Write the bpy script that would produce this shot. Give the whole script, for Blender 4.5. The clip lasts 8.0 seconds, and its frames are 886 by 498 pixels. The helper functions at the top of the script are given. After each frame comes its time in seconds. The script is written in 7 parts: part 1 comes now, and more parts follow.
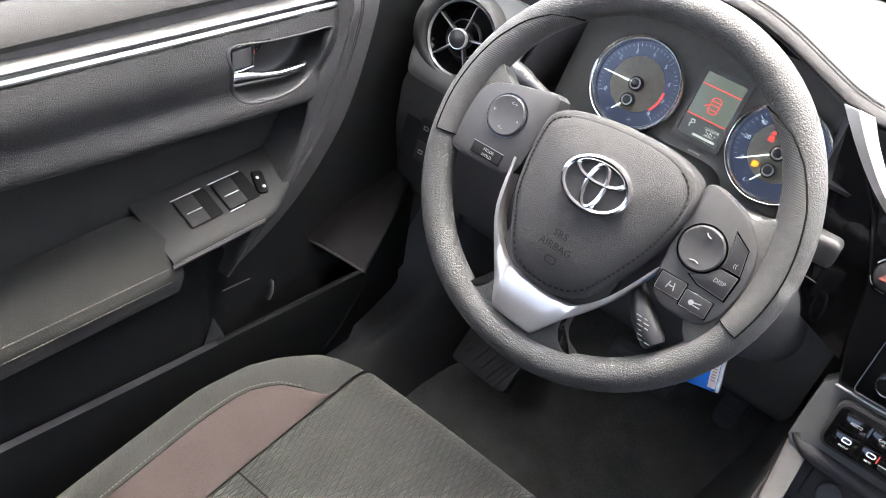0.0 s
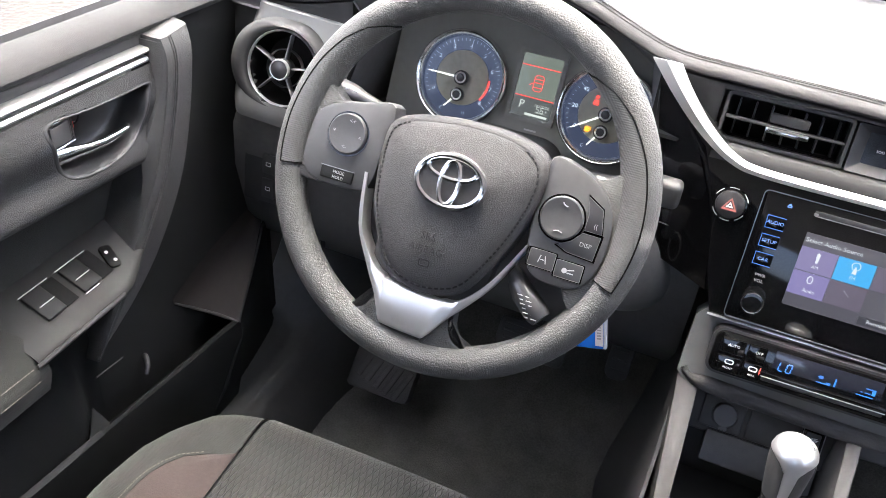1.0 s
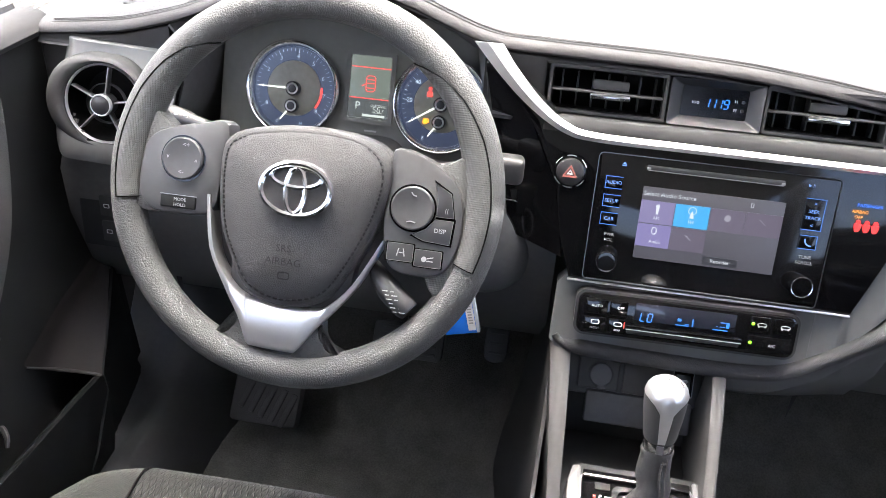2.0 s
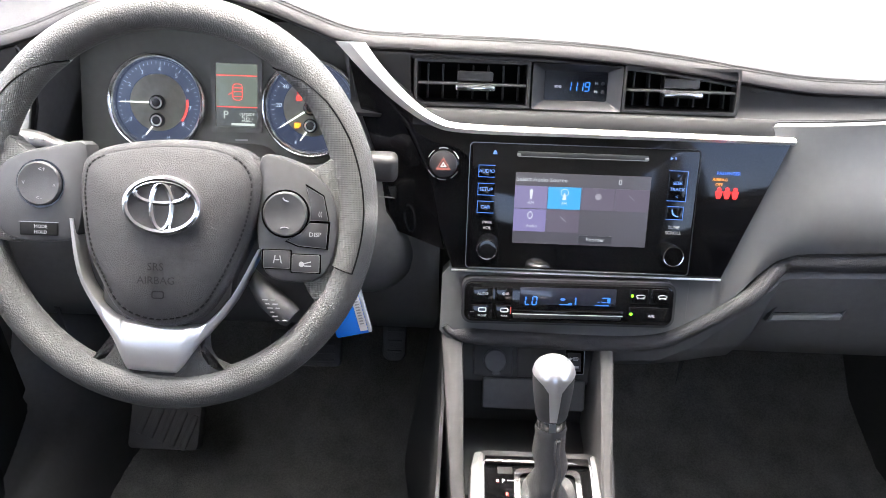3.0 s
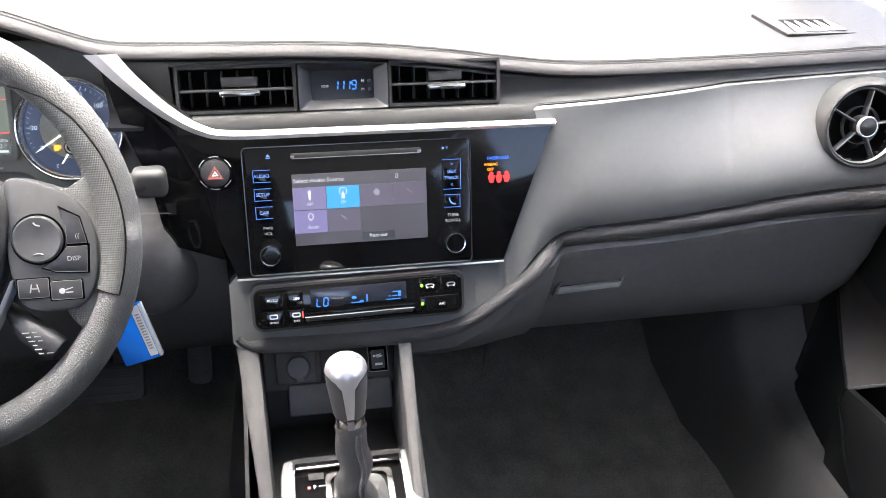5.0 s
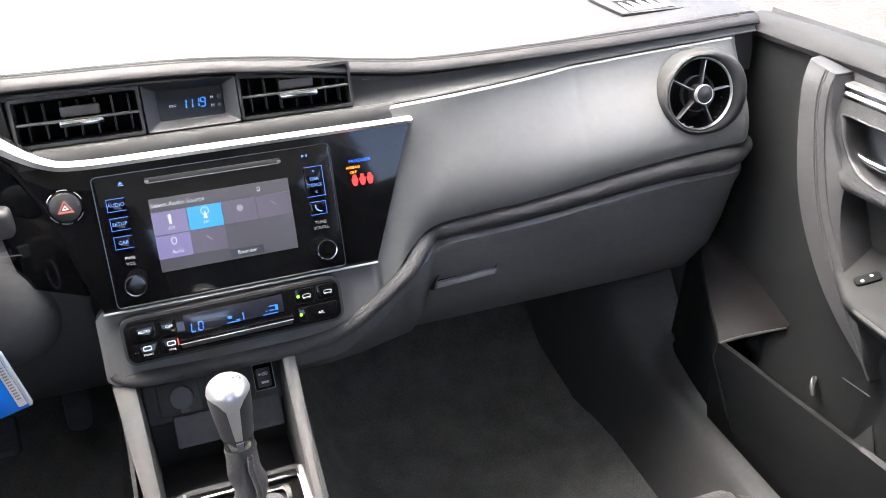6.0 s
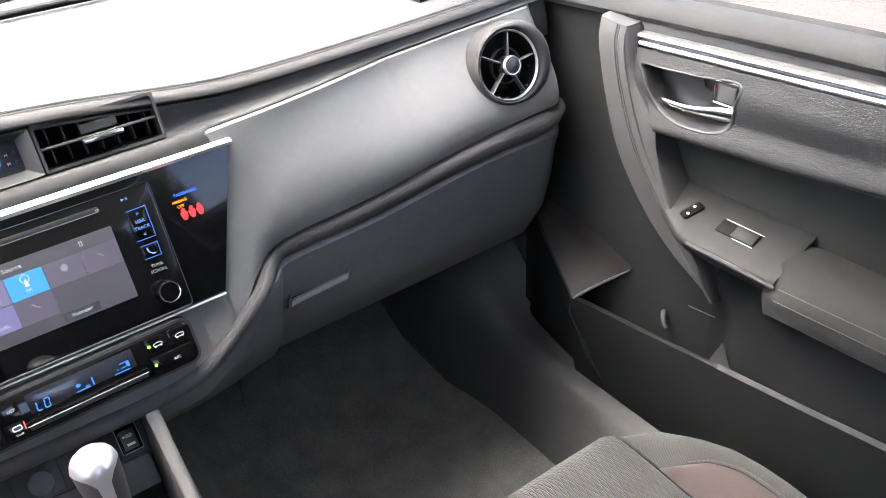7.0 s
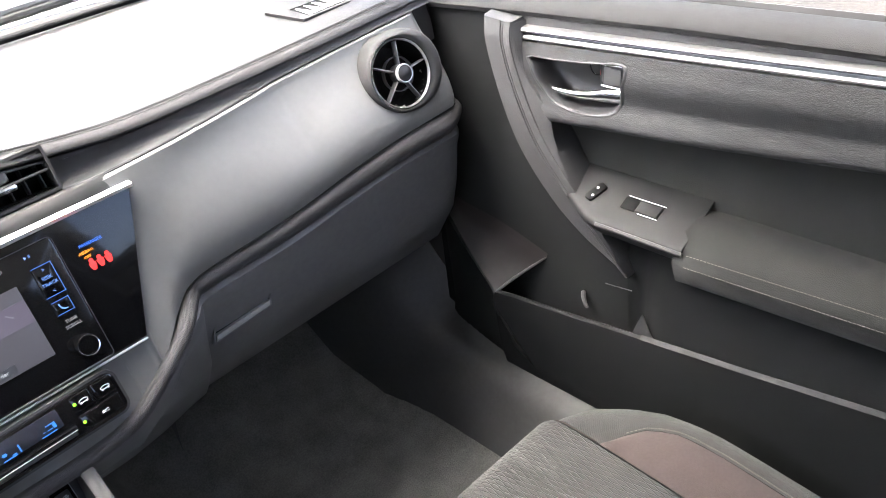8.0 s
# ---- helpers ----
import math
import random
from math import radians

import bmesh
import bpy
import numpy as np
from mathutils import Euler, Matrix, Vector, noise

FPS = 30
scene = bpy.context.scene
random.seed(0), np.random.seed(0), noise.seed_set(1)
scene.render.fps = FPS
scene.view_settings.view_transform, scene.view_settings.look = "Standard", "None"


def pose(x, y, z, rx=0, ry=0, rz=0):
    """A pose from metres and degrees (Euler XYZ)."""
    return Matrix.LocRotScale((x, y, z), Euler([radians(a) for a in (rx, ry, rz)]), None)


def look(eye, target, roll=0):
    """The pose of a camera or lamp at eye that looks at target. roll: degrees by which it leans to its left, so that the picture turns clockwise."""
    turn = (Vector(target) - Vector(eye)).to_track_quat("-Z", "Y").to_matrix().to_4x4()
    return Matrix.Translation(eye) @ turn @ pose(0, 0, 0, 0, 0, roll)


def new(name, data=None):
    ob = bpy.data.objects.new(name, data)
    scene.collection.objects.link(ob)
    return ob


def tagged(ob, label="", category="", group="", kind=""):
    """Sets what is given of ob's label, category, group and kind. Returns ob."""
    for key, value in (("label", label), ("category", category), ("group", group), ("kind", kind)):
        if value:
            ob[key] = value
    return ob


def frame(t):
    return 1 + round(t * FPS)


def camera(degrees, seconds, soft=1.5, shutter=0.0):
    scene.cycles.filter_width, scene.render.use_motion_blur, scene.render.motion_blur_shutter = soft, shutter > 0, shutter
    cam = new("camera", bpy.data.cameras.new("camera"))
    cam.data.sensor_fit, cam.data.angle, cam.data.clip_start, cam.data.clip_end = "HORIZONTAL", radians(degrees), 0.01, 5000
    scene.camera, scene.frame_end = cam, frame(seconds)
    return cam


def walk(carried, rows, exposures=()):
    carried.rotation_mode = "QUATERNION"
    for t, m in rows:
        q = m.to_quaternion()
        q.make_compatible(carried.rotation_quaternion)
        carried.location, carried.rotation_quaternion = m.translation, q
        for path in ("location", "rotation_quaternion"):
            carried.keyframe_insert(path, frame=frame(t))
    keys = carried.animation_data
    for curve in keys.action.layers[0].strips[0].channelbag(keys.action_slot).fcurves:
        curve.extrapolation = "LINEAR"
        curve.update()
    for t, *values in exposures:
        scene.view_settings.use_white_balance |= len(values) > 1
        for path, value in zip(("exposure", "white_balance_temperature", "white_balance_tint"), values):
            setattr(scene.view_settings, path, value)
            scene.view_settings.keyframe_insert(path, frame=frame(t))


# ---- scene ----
cam = camera(56.0, 8.0, soft=0.5)
EXPOSURE = 3.85
PATH = [
    (0, (-0.157, -0.725, 1.04), (-0.96, 0.599, -0.226), 12.3),
    (0.5, (-0.164, -0.729, 1.044), (-0.86, 0.684, -0.189), 9.4),
    (1, (-0.165, -0.734, 1.04), (-0.697, 0.779, -0.156), 5.9),
    (1.5, (-0.154, -0.735, 1.037), (-0.554, 0.834, -0.137), 4.4),
    (2, (-0.151, -0.739, 1.028), (-0.394, 0.881, -0.12), 2.7),
    (2.2, (-0.138, -0.737, 1.028), (-0.355, 0.888, -0.118), 1.2),
    (3.3, (-0.114, -0.74, 1.027), (-0.075, 0.907, -0.106), 2.3),
    (3.5, (-0.103, -0.746, 1.022), (-0.03, 0.911, -0.096), 2.3),
    (4, (-0.089, -0.747, 1.02), (0.061, 0.908, -0.093), 2.0),
    (4.5, (-0.084, -0.748, 1.013), (0.155, 0.907, -0.084), 1.8),
    (5, (-0.063, -0.75, 1.017), (0.281, 0.883, -0.086), 2.6),
    (5.2, (-0.055, -0.751, 1.024), (0.369, 0.855, -0.091), 3.4),
    (6.3, (-0.047, -0.763, 1.009), (0.651, 0.776, -0.061), -1.4),
    (6.5, (-0.054, -0.75, 1.013), (0.732, 0.735, -0.072), -2.3),
    (7, (-0.051, -0.747, 1.011), (0.883, 0.639, -0.087), -4.2),
    (7.5, (-0.053, -0.749, 1.015), (0.978, 0.562, -0.088), -6.8),
    (8, (-0.054, -0.754, 1.017), (1.033, 0.512, -0.086), -8.5),
]
walk(cam, [(t, look(eye, target, roll)) for t, eye, target, roll in PATH], [(t, EXPOSURE + d, 6350, 7.5) for t, d in ((0.0, -0.04), (1.2, 0.02), (3.4, 0.10), (5.1, 0.15), (6.5, 0.11), (8.0, 0.10))])

# ---- world, sun, exposure ----
world = bpy.data.worlds.new("world")
scene.world = world
world.use_nodes = True
wn = world.node_tree
sky = wn.nodes.new("ShaderNodeTexSky")
sky.sky_type = "NISHITA"
sky.sun_disc = False
sky.sun_elevation = radians(67)
sky.sun_rotation = radians(-22)
sky.dust_density = 8.0
sky.air_density = 0.6
wn.nodes["Background"].inputs[1].default_value = 0.15
wn.links.new(sky.outputs[0], wn.nodes["Background"].inputs[0])
sun = new("sun", bpy.data.lights.new("sun", "SUN"))
sun.data.energy = 0.5
sun.data.angle = radians(60)
sun.data.color = (1.0, 0.98, 0.95)
sun.matrix_world = look((-0.23, 0.57, 1.45), (0, 0, 0))

XC = -0.024          # the cabin's middle


# ---- mesh helpers ----
def finish(bm, smooth_angle=38):
    bmesh.ops.remove_doubles(bm, verts=bm.verts, dist=1e-6)
    bmesh.ops.recalc_face_normals(bm, faces=bm.faces)
    lim = radians(smooth_angle)
    for f in bm.faces:
        f.smooth = True
    for e in bm.edges:
        if len(e.link_faces) == 2 and e.calc_face_angle(0) > lim:
            e.smooth = False
    return bm


def thing(name, m=None, label="", category="", group="", kind=""):
    ob = new(name)
    ob.empty_display_size = 0.02
    if m is not None:
        ob.matrix_basis = m
    return tagged(ob, label, category, group, kind)


def part(name, bm, material, parent=None, label="", loc=None, angle=38):
    finish(bm, angle)
    me = bpy.data.meshes.new(name)
    bm.to_mesh(me)
    bm.free()
    me.materials.append(material)
    ob = new(name, me)
    if parent is not None:
        ob.parent = parent
    if loc is not None:
        ob.matrix_basis = loc if isinstance(loc, Matrix) else Matrix.Translation(loc)
    if label:
        ob["label"] = label
    return ob


def solo(name, bm, material, label, category, group="", kind="", m=None, angle=38):
    return tagged(part(name, bm, material, None, "", m, angle), label, category, group, kind)


def join(*bms):
    out = bms[0]
    for b in bms[1:]:
        me = bpy.data.meshes.new("tmp")
        b.to_mesh(me)
        b.free()
        out.from_mesh(me)
        bpy.data.meshes.remove(me)
    return out


def moved(bm, m):
    bmesh.ops.transform(bm, matrix=m, verts=bm.verts)
    return bm


def rbox(sx, sy, sz, c=(0, 0, 0), bev=0.002, seg=2, m=None):
    bm = bmesh.new()
    bmesh.ops.create_cube(bm, size=1)
    bmesh.ops.scale(bm, vec=(sx, sy, sz), verts=bm.verts)
    if bev > 0:
        bmesh.ops.bevel(bm, geom=list(bm.edges), offset=min(bev, 0.45 * min(sx, sy, sz)), segments=seg, profile=0.5, affect="EDGES")
    if m is not None:
        bmesh.ops.transform(bm, matrix=m, verts=bm.verts)
    bmesh.ops.translate(bm, vec=c, verts=bm.verts)
    return bm


def spline(pts, n=6, closed=False):
    """Catmull-Rom through the points."""
    pts = [Vector(p) for p in pts]
    out, k = [], len(pts)
    last = k if closed else k - 1
    for i in range(last):
        if closed:
            a, b, c, d = pts[i - 1], pts[i], pts[(i + 1) % k], pts[(i + 2) % k]
        else:
            a, b, c, d = pts[max(i - 1, 0)], pts[i], pts[i + 1], pts[min(i + 2, k - 1)]
        for j in range(n):
            t = j / n
            out.append(0.5 * ((2 * b) + (c - a) * t + (2 * a - 5 * b + 4 * c - d) * t * t + (3 * b - a - 3 * c + d) * t ** 3))
    if not closed:
        out.append(pts[-1])
    return out


def plate(outline, n0, n1, bev=0.0015, seg=2):
    """A flat piece: an outline in u, v, from height n0 to n1, its upper edge rounded."""
    bm = bmesh.new()
    vs = [bm.verts.new((p[0], p[1], n0)) for p in outline]
    f = bm.faces.new(vs)
    ex = bmesh.ops.extrude_face_region(bm, geom=[f])
    top = [v for v in ex["geom"] if isinstance(v, bmesh.types.BMVert)]
    bmesh.ops.translate(bm, vec=(0, 0, n1 - n0), verts=top)
    if bev > 0:
        ed = [e for e in bm.edges if all(abs(v.co.z - n1) < 1e-7 for v in e.verts)]
        bmesh.ops.bevel(bm, geom=ed, offset=bev, segments=seg, profile=0.5, affect="EDGES")
    return bm


def ring(outer, inner, n0, n1):
    """A frame between two outlines of the same number of points."""
    bm = bmesh.new()
    rows = []
    for o, h in ((outer, n0), (outer, n1), (inner, n1), (inner, n0)):
        rows.append([bm.verts.new((p[0], p[1], h)) for p in o])
    k = len(outer)
    for a in range(4):
        r, s = rows[a], rows[(a + 1) % 4]
        for i in range(k):
            bm.faces.new((r[i], r[(i + 1) % k], s[(i + 1) % k], s[i]))
    return bm


def round_rect(w, h, r, cx=0.0, cy=0.0, n=5):
    out = []
    for sx, sy, a0 in ((1, 1, 0), (-1, 1, 90), (-1, -1, 180), (1, -1, 270)):
        for i in range(n + 1):
            a = radians(a0 + 90 * i / n)
            out.append((cx + sx * (w / 2 - r) + r * math.cos(a), cy + sy * (h / 2 - r) + r * math.sin(a)))
    return out


def circle(r, n=32, cx=0.0, cy=0.0, ry=None):
    return [(cx + r * math.cos(2 * math.pi * i / n), cy + (ry or r) * math.sin(2 * math.pi * i / n)) for i in range(n)]


def revolve(profile, seg=40):
    """A turned piece round local z: profile of (radius, height)."""
    bm = bmesh.new()
    rows = []
    for r, h in profile:
        if r < 1e-6:
            rows.append([bm.verts.new((0, 0, h))])
        else:
            rows.append([bm.verts.new((r * math.cos(2 * math.pi * i / seg), r * math.sin(2 * math.pi * i / seg), h)) for i in range(seg)])
    for a, b in zip(rows, rows[1:]):
        for i in range(seg):
            j = (i + 1) % seg
            q = [a[i % len(a)], a[j % len(a)], b[j % len(b)], b[i % len(b)]]
            u = []
            for v in q:
                if v not in u:
                    u.append(v)
            if len(u) > 2:
                bm.faces.new(u)
    return bm


def loft(rows, closed=False, caps=False):
    """A skin over rows of points, all rows alike in number."""
    bm = bmesh.new()
    g = [[bm.verts.new(p) for p in r] for r in rows]
    for a, b in zip(g, g[1:]):
        k = len(a)
        for i in range(k if closed else k - 1):
            j = (i + 1) % k
            try:
                bm.faces.new((a[i], a[j], b[j], b[i]))
            except ValueError:
                pass
    if caps and closed:
        bm.faces.new(g[0])
        bm.faces.new(g[-1])
    return bm


def thick(bm, d):
    """Gives a skin a thickness."""
    bmesh.ops.recalc_face_normals(bm, faces=bm.faces)
    bmesh.ops.solidify(bm, geom=list(bm.faces), thickness=d)
    return bm


def tube(pts, r, seg=10, closed=False, flat=1.0):
    pts = [Vector(p) for p in pts]
    k = len(pts)
    rs = r if isinstance(r, (list, tuple)) else [r] * k
    up, rows = None, []
    for i, p in enumerate(pts):
        if closed:
            d = pts[(i + 1) % k] - pts[i - 1]
        else:
            d = pts[min(i + 1, k - 1)] - pts[max(i - 1, 0)]
        d.normalize()
        if up is None:
            up = Vector((0, 0, 1)) if abs(d.z) < 0.9 else Vector((1, 0, 0))
        side = d.cross(up).normalized()
        up = side.cross(d).normalized()
        rows.append([p + rs[i] * (math.cos(2 * math.pi * j / seg) * side + flat * math.sin(2 * math.pi * j / seg) * up) for j in range(seg)])
    if closed:
        rows.append(rows[0])
    bm = loft(rows, closed=True, caps=not closed)
    return bm


def letters(s, size, material, parent, at, name="writing", align="CENTER", lift=0.0004, label="", turn=0):
    cu = bpy.data.curves.new(name, "FONT")
    cu.body, cu.size, cu.align_x, cu.align_y, cu.extrude = s, size, align, "CENTER", 0.00008
    cu.resolution_u = 2
    tmp = new(name, cu)
    me = bpy.data.meshes.new_from_object(tmp.evaluated_get(bpy.context.evaluated_depsgraph_get()))
    bpy.data.objects.remove(tmp)
    me.materials.clear()
    me.materials.append(material)
    ob = new(name, me)
    ob.parent = parent
    ob.matrix_basis = Matrix.Translation((at[0], at[1], at[2] + lift)) @ Matrix.Rotation(radians(turn), 4, "Z")
    if label:
        ob["label"] = label
    return ob


def bars(rects, material, parent, name, n, label="", h=0.0003):
    """Small flat bars on a face: (u, v, width, height)."""
    bm = None
    for u, v, w, hh in rects:
        b = rbox(w, hh, h, (u, v, n), 0)
        bm = b if bm is None else join(bm, b)
    return part(name, bm, material, parent, label)


def tilted(x, y, z, deg):
    """A frame whose u runs to the right, v up the tilted face and n towards the cabin."""
    a = radians(deg)
    m = Matrix(((1, 0, 0, x), (0, math.sin(a), -math.cos(a), y), (0, math.cos(a), math.sin(a), z), (0, 0, 0, 1)))
    return m


# ---- materials ----
LAMP = 0.115         # how strongly displays and tell-tales glow against the daylight

def shader(name, color, rough=0.5, metal=0.0, coat=0.0, spec=0.5):
    m = bpy.data.materials.new(name)
    m.use_nodes = True
    b = m.node_tree.nodes["Principled BSDF"]
    b.inputs["Base Color"].default_value = (*color, 1)
    b.inputs["Roughness"].default_value = rough
    b.inputs["Metallic"].default_value = metal
    b.inputs["Coat Weight"].default_value = coat
    b.inputs["Coat Roughness"].default_value = 0.05
    b.inputs["Specular IOR Level"].default_value = spec
    return m, m.node_tree, b


def node(nt, kind, **inputs):
    n = nt.nodes.new(kind)
    for k, v in inputs.items():
        n.inputs[k.replace("_", " ")].default_value = v
    return n


def tinted(nt, b, color, coords, scale, spread, extra=None):
    """Base colour that wanders a little at two sizes."""
    n1 = node(nt, "ShaderNodeTexNoise", Scale=scale, Detail=4.0)
    n2 = node(nt, "ShaderNodeTexNoise", Scale=scale * 14, Detail=2.0)
    nt.links.new(coords, n1.inputs["Vector"])
    nt.links.new(coords, n2.inputs["Vector"])
    mix = nt.nodes.new("ShaderNodeMath")
    mix.operation = "MULTIPLY_ADD"
    mix.inputs[1].default_value = 0.5
    half = nt.nodes.new("ShaderNodeMath")
    half.operation = "MULTIPLY"
    half.inputs[1].default_value = 0.5
    nt.links.new(n2.outputs[0], half.inputs[0])
    nt.links.new(n1.outputs[0], mix.inputs[0])
    nt.links.new(half.outputs[0], mix.inputs[2])
    ramp = nt.nodes.new("ShaderNodeValToRGB")
    lo = tuple(c * (1 - spread) for c in color)
    hi = tuple(min(1, c * (1 + spread)) for c in color)
    ramp.color_ramp.elements[0].position, ramp.color_ramp.elements[0].color = 0.3, (*lo, 1)
    ramp.color_ramp.elements[1].position, ramp.color_ramp.elements[1].color = 0.7, (*hi, 1)
    nt.links.new(mix.outputs[0], ramp.inputs[0])
    nt.links.new(ramp.outputs[0], b.inputs["Base Color"])
    return mix


def grained(name, color, rough, cell=900, bump=0.25, spread=0.18, kind="VORONOI", spec=0.5, dist=0.0006, stretch=1.0, fold=0.4):
    """Moulded plastic or leather with a pebble grain."""
    m, nt, b = shader(name, color, rough, spec=spec)
    co = nt.nodes.new("ShaderNodeTexCoord").outputs["Object"]
    wear = tinted(nt, b, color, co, 9, spread)
    rr = nt.nodes.new("ShaderNodeMapRange")
    rr.inputs["To Min"].default_value, rr.inputs["To Max"].default_value = rough - 0.06, rough + 0.08
    nt.links.new(wear.outputs[0], rr.inputs["Value"])
    nt.links.new(rr.outputs[0], b.inputs["Roughness"])
    if kind == "VORONOI":
        warp = node(nt, "ShaderNodeTexNoise", Scale=cell * 0.35, Detail=2.0)
        nt.links.new(co, warp.inputs["Vector"])
        add = nt.nodes.new("ShaderNodeVectorMath")
        add.operation = "MULTIPLY_ADD"
        add.inputs[1].default_value = (0.0018,) * 3
        nt.links.new(warp.outputs[1], add.inputs[0])
        nt.links.new(co, add.inputs[2])
        g = node(nt, "ShaderNodeTexVoronoi", Scale=cell)
        g.feature = "F1"
        nt.links.new(add.outputs[0], g.inputs["Vector"])
    elif kind == "LEATHER":
        warp = node(nt, "ShaderNodeTexNoise", Scale=cell * 0.5, Detail=2.0)
        nt.links.new(co, warp.inputs["Vector"])
        add = nt.nodes.new("ShaderNodeVectorMath")
        add.operation = "MULTIPLY_ADD"
        add.inputs[1].default_value = (1.4 / cell,) * 3
        nt.links.new(warp.outputs[1], add.inputs[0])
        lay = nt.nodes.new("ShaderNodeVectorMath")
        lay.operation = "MULTIPLY"
        lay.inputs[1].default_value = (1.0, stretch, 1.0)
        nt.links.new(co, lay.inputs[0])
        nt.links.new(lay.outputs[0], add.inputs[2])
        v = node(nt, "ShaderNodeTexVoronoi", Scale=cell)
        v.feature = "DISTANCE_TO_EDGE"
        nt.links.new(add.outputs[0], v.inputs["Vector"])
        g = nt.nodes.new("ShaderNodeMapRange")
        g.inputs["From Max"].default_value = 0.22
        g.interpolation_type = "SMOOTHSTEP"
        nt.links.new(v.outputs["Distance"], g.inputs["Value"])
        crease = nt.nodes.new("ShaderNodeMixRGB")
        crease.blend_type = "MULTIPLY"
        crease.inputs[0].default_value = fold
        nt.links.new(b.inputs["Base Color"].links[0].from_socket, crease.inputs[1])
        nt.links.new(g.outputs[0], crease.inputs[2])
        nt.links.new(crease.outputs[0], b.inputs["Base Color"])
    else:
        g = node(nt, "ShaderNodeTexNoise", Scale=cell, Detail=3.0)
        nt.links.new(co, g.inputs["Vector"])
    bp = node(nt, "ShaderNodeBump", Strength=bump, Distance=dist)
    bp.invert = kind == "VORONOI"
    nt.links.new(g.outputs[0], bp.inputs["Height"])
    nt.links.new(bp.outputs[0], b.inputs["Normal"])
    return m


def glossy(name, color, rough, metal=0.0, coat=0.0, scratch=0.03):
    m, nt, b = shader(name, color, rough, metal, coat)
    co = nt.nodes.new("ShaderNodeTexCoord").outputs["Object"]
    n = node(nt, "ShaderNodeTexNoise", Scale=35.0, Detail=6.0)
    nt.links.new(co, n.inputs["Vector"])
    rr = nt.nodes.new("ShaderNodeMapRange")
    rr.inputs["To Min"].default_value, rr.inputs["To Max"].default_value = max(0.01, rough - scratch), rough + scratch * 2
    nt.links.new(n.outputs[0], rr.inputs["Value"])
    nt.links.new(rr.outputs[0], b.inputs["Roughness"])
    return m


def glow(name, color, strength):
    m, nt, b = shader(name, (0.01, 0.01, 0.01), 0.3)
    b.inputs["Emission Color"].default_value = (*color, 1)
    b.inputs["Emission Strength"].default_value = strength * LAMP
    return m


def woven(name, color, scale, bump, kind="ribs", spread=0.25):
    """Seat cloth: fine threads, and ribs or long wavy cells."""
    m, nt, b = shader(name, color, 0.9, spec=0.10)
    b.inputs["Sheen Weight"].default_value = 0.08
    co = nt.nodes.new("ShaderNodeTexCoord").outputs["Object"]
    tinted(nt, b, color, co, 25, spread)
    if kind == "cells":
        # wavy lines front to back, every other one in antiphase, that close long cells
        sep = nt.nodes.new("ShaderNodeSeparateXYZ")
        nt.links.new(co, sep.inputs[0])

        def calc(op, a, b=None):
            n = nt.nodes.new("ShaderNodeMath")
            n.operation = op
            for i, v in enumerate((a, b)):
                if v is None:
                    continue
                if isinstance(v, (int, float)):
                    n.inputs[i].default_value = v
                else:
                    nt.links.new(v, n.inputs[i])
            return n.outputs[0]

        swing = calc("MULTIPLY", calc("SINE", calc("MULTIPLY", sep.outputs["Y"], 2 * math.pi / 0.018)), 0.13)
        across = calc("MULTIPLY", sep.outputs["X"], 1 / 0.0070)
        l1 = calc("ABSOLUTE", calc("SINE", calc("MULTIPLY", calc("ADD", across, swing), math.pi)))
        l2 = calc("ABSOLUTE", calc("SINE", calc("MULTIPLY", calc("ADD", calc("SUBTRACT", across, swing), 0.5), math.pi)))
        h = nt.nodes.new("ShaderNodeMapRange")
        h.inputs["From Max"].default_value = 0.36
        nt.links.new(calc("MINIMUM", l1, l2), h.inputs["Value"])
        height = h.outputs[0]
        dark = nt.nodes.new("ShaderNodeMixRGB")
        dark.blend_type = "MULTIPLY"
        dark.inputs[0].default_value = 0.8
        src = b.inputs["Base Color"].links[0].from_socket
        nt.links.new(src, dark.inputs[1])
        nt.links.new(height, dark.inputs[2])
        nt.links.new(dark.outputs[0], b.inputs["Base Color"])
    elif kind == "ribs":
        g = node(nt, "ShaderNodeTexWave", Scale=scale, Distortion=0.6, Detail=1.0)
        nt.links.new(co, g.inputs["Vector"])
        height = g.outputs[1]
    else:
        g = node(nt, "ShaderNodeTexNoise", Scale=scale, Detail=3.0)
        nt.links.new(co, g.inputs["Vector"])
        height = g.outputs[0]
    bp = node(nt, "ShaderNodeBump", Strength=bump, Distance=0.001)
    nt.links.new(height, bp.inputs["Height"])
    thread = node(nt, "ShaderNodeTexNoise", Scale=1600.0, Detail=1.0)
    nt.links.new(co, thread.inputs["Vector"])
    bp2 = node(nt, "ShaderNodeBump", Strength=0.35, Distance=0.0004)
    nt.links.new(thread.outputs[0], bp2.inputs["Height"])
    nt.links.new(bp.outputs[0], bp2.inputs["Normal"])
    nt.links.new(bp2.outputs[0], b.inputs["Normal"])
    return m


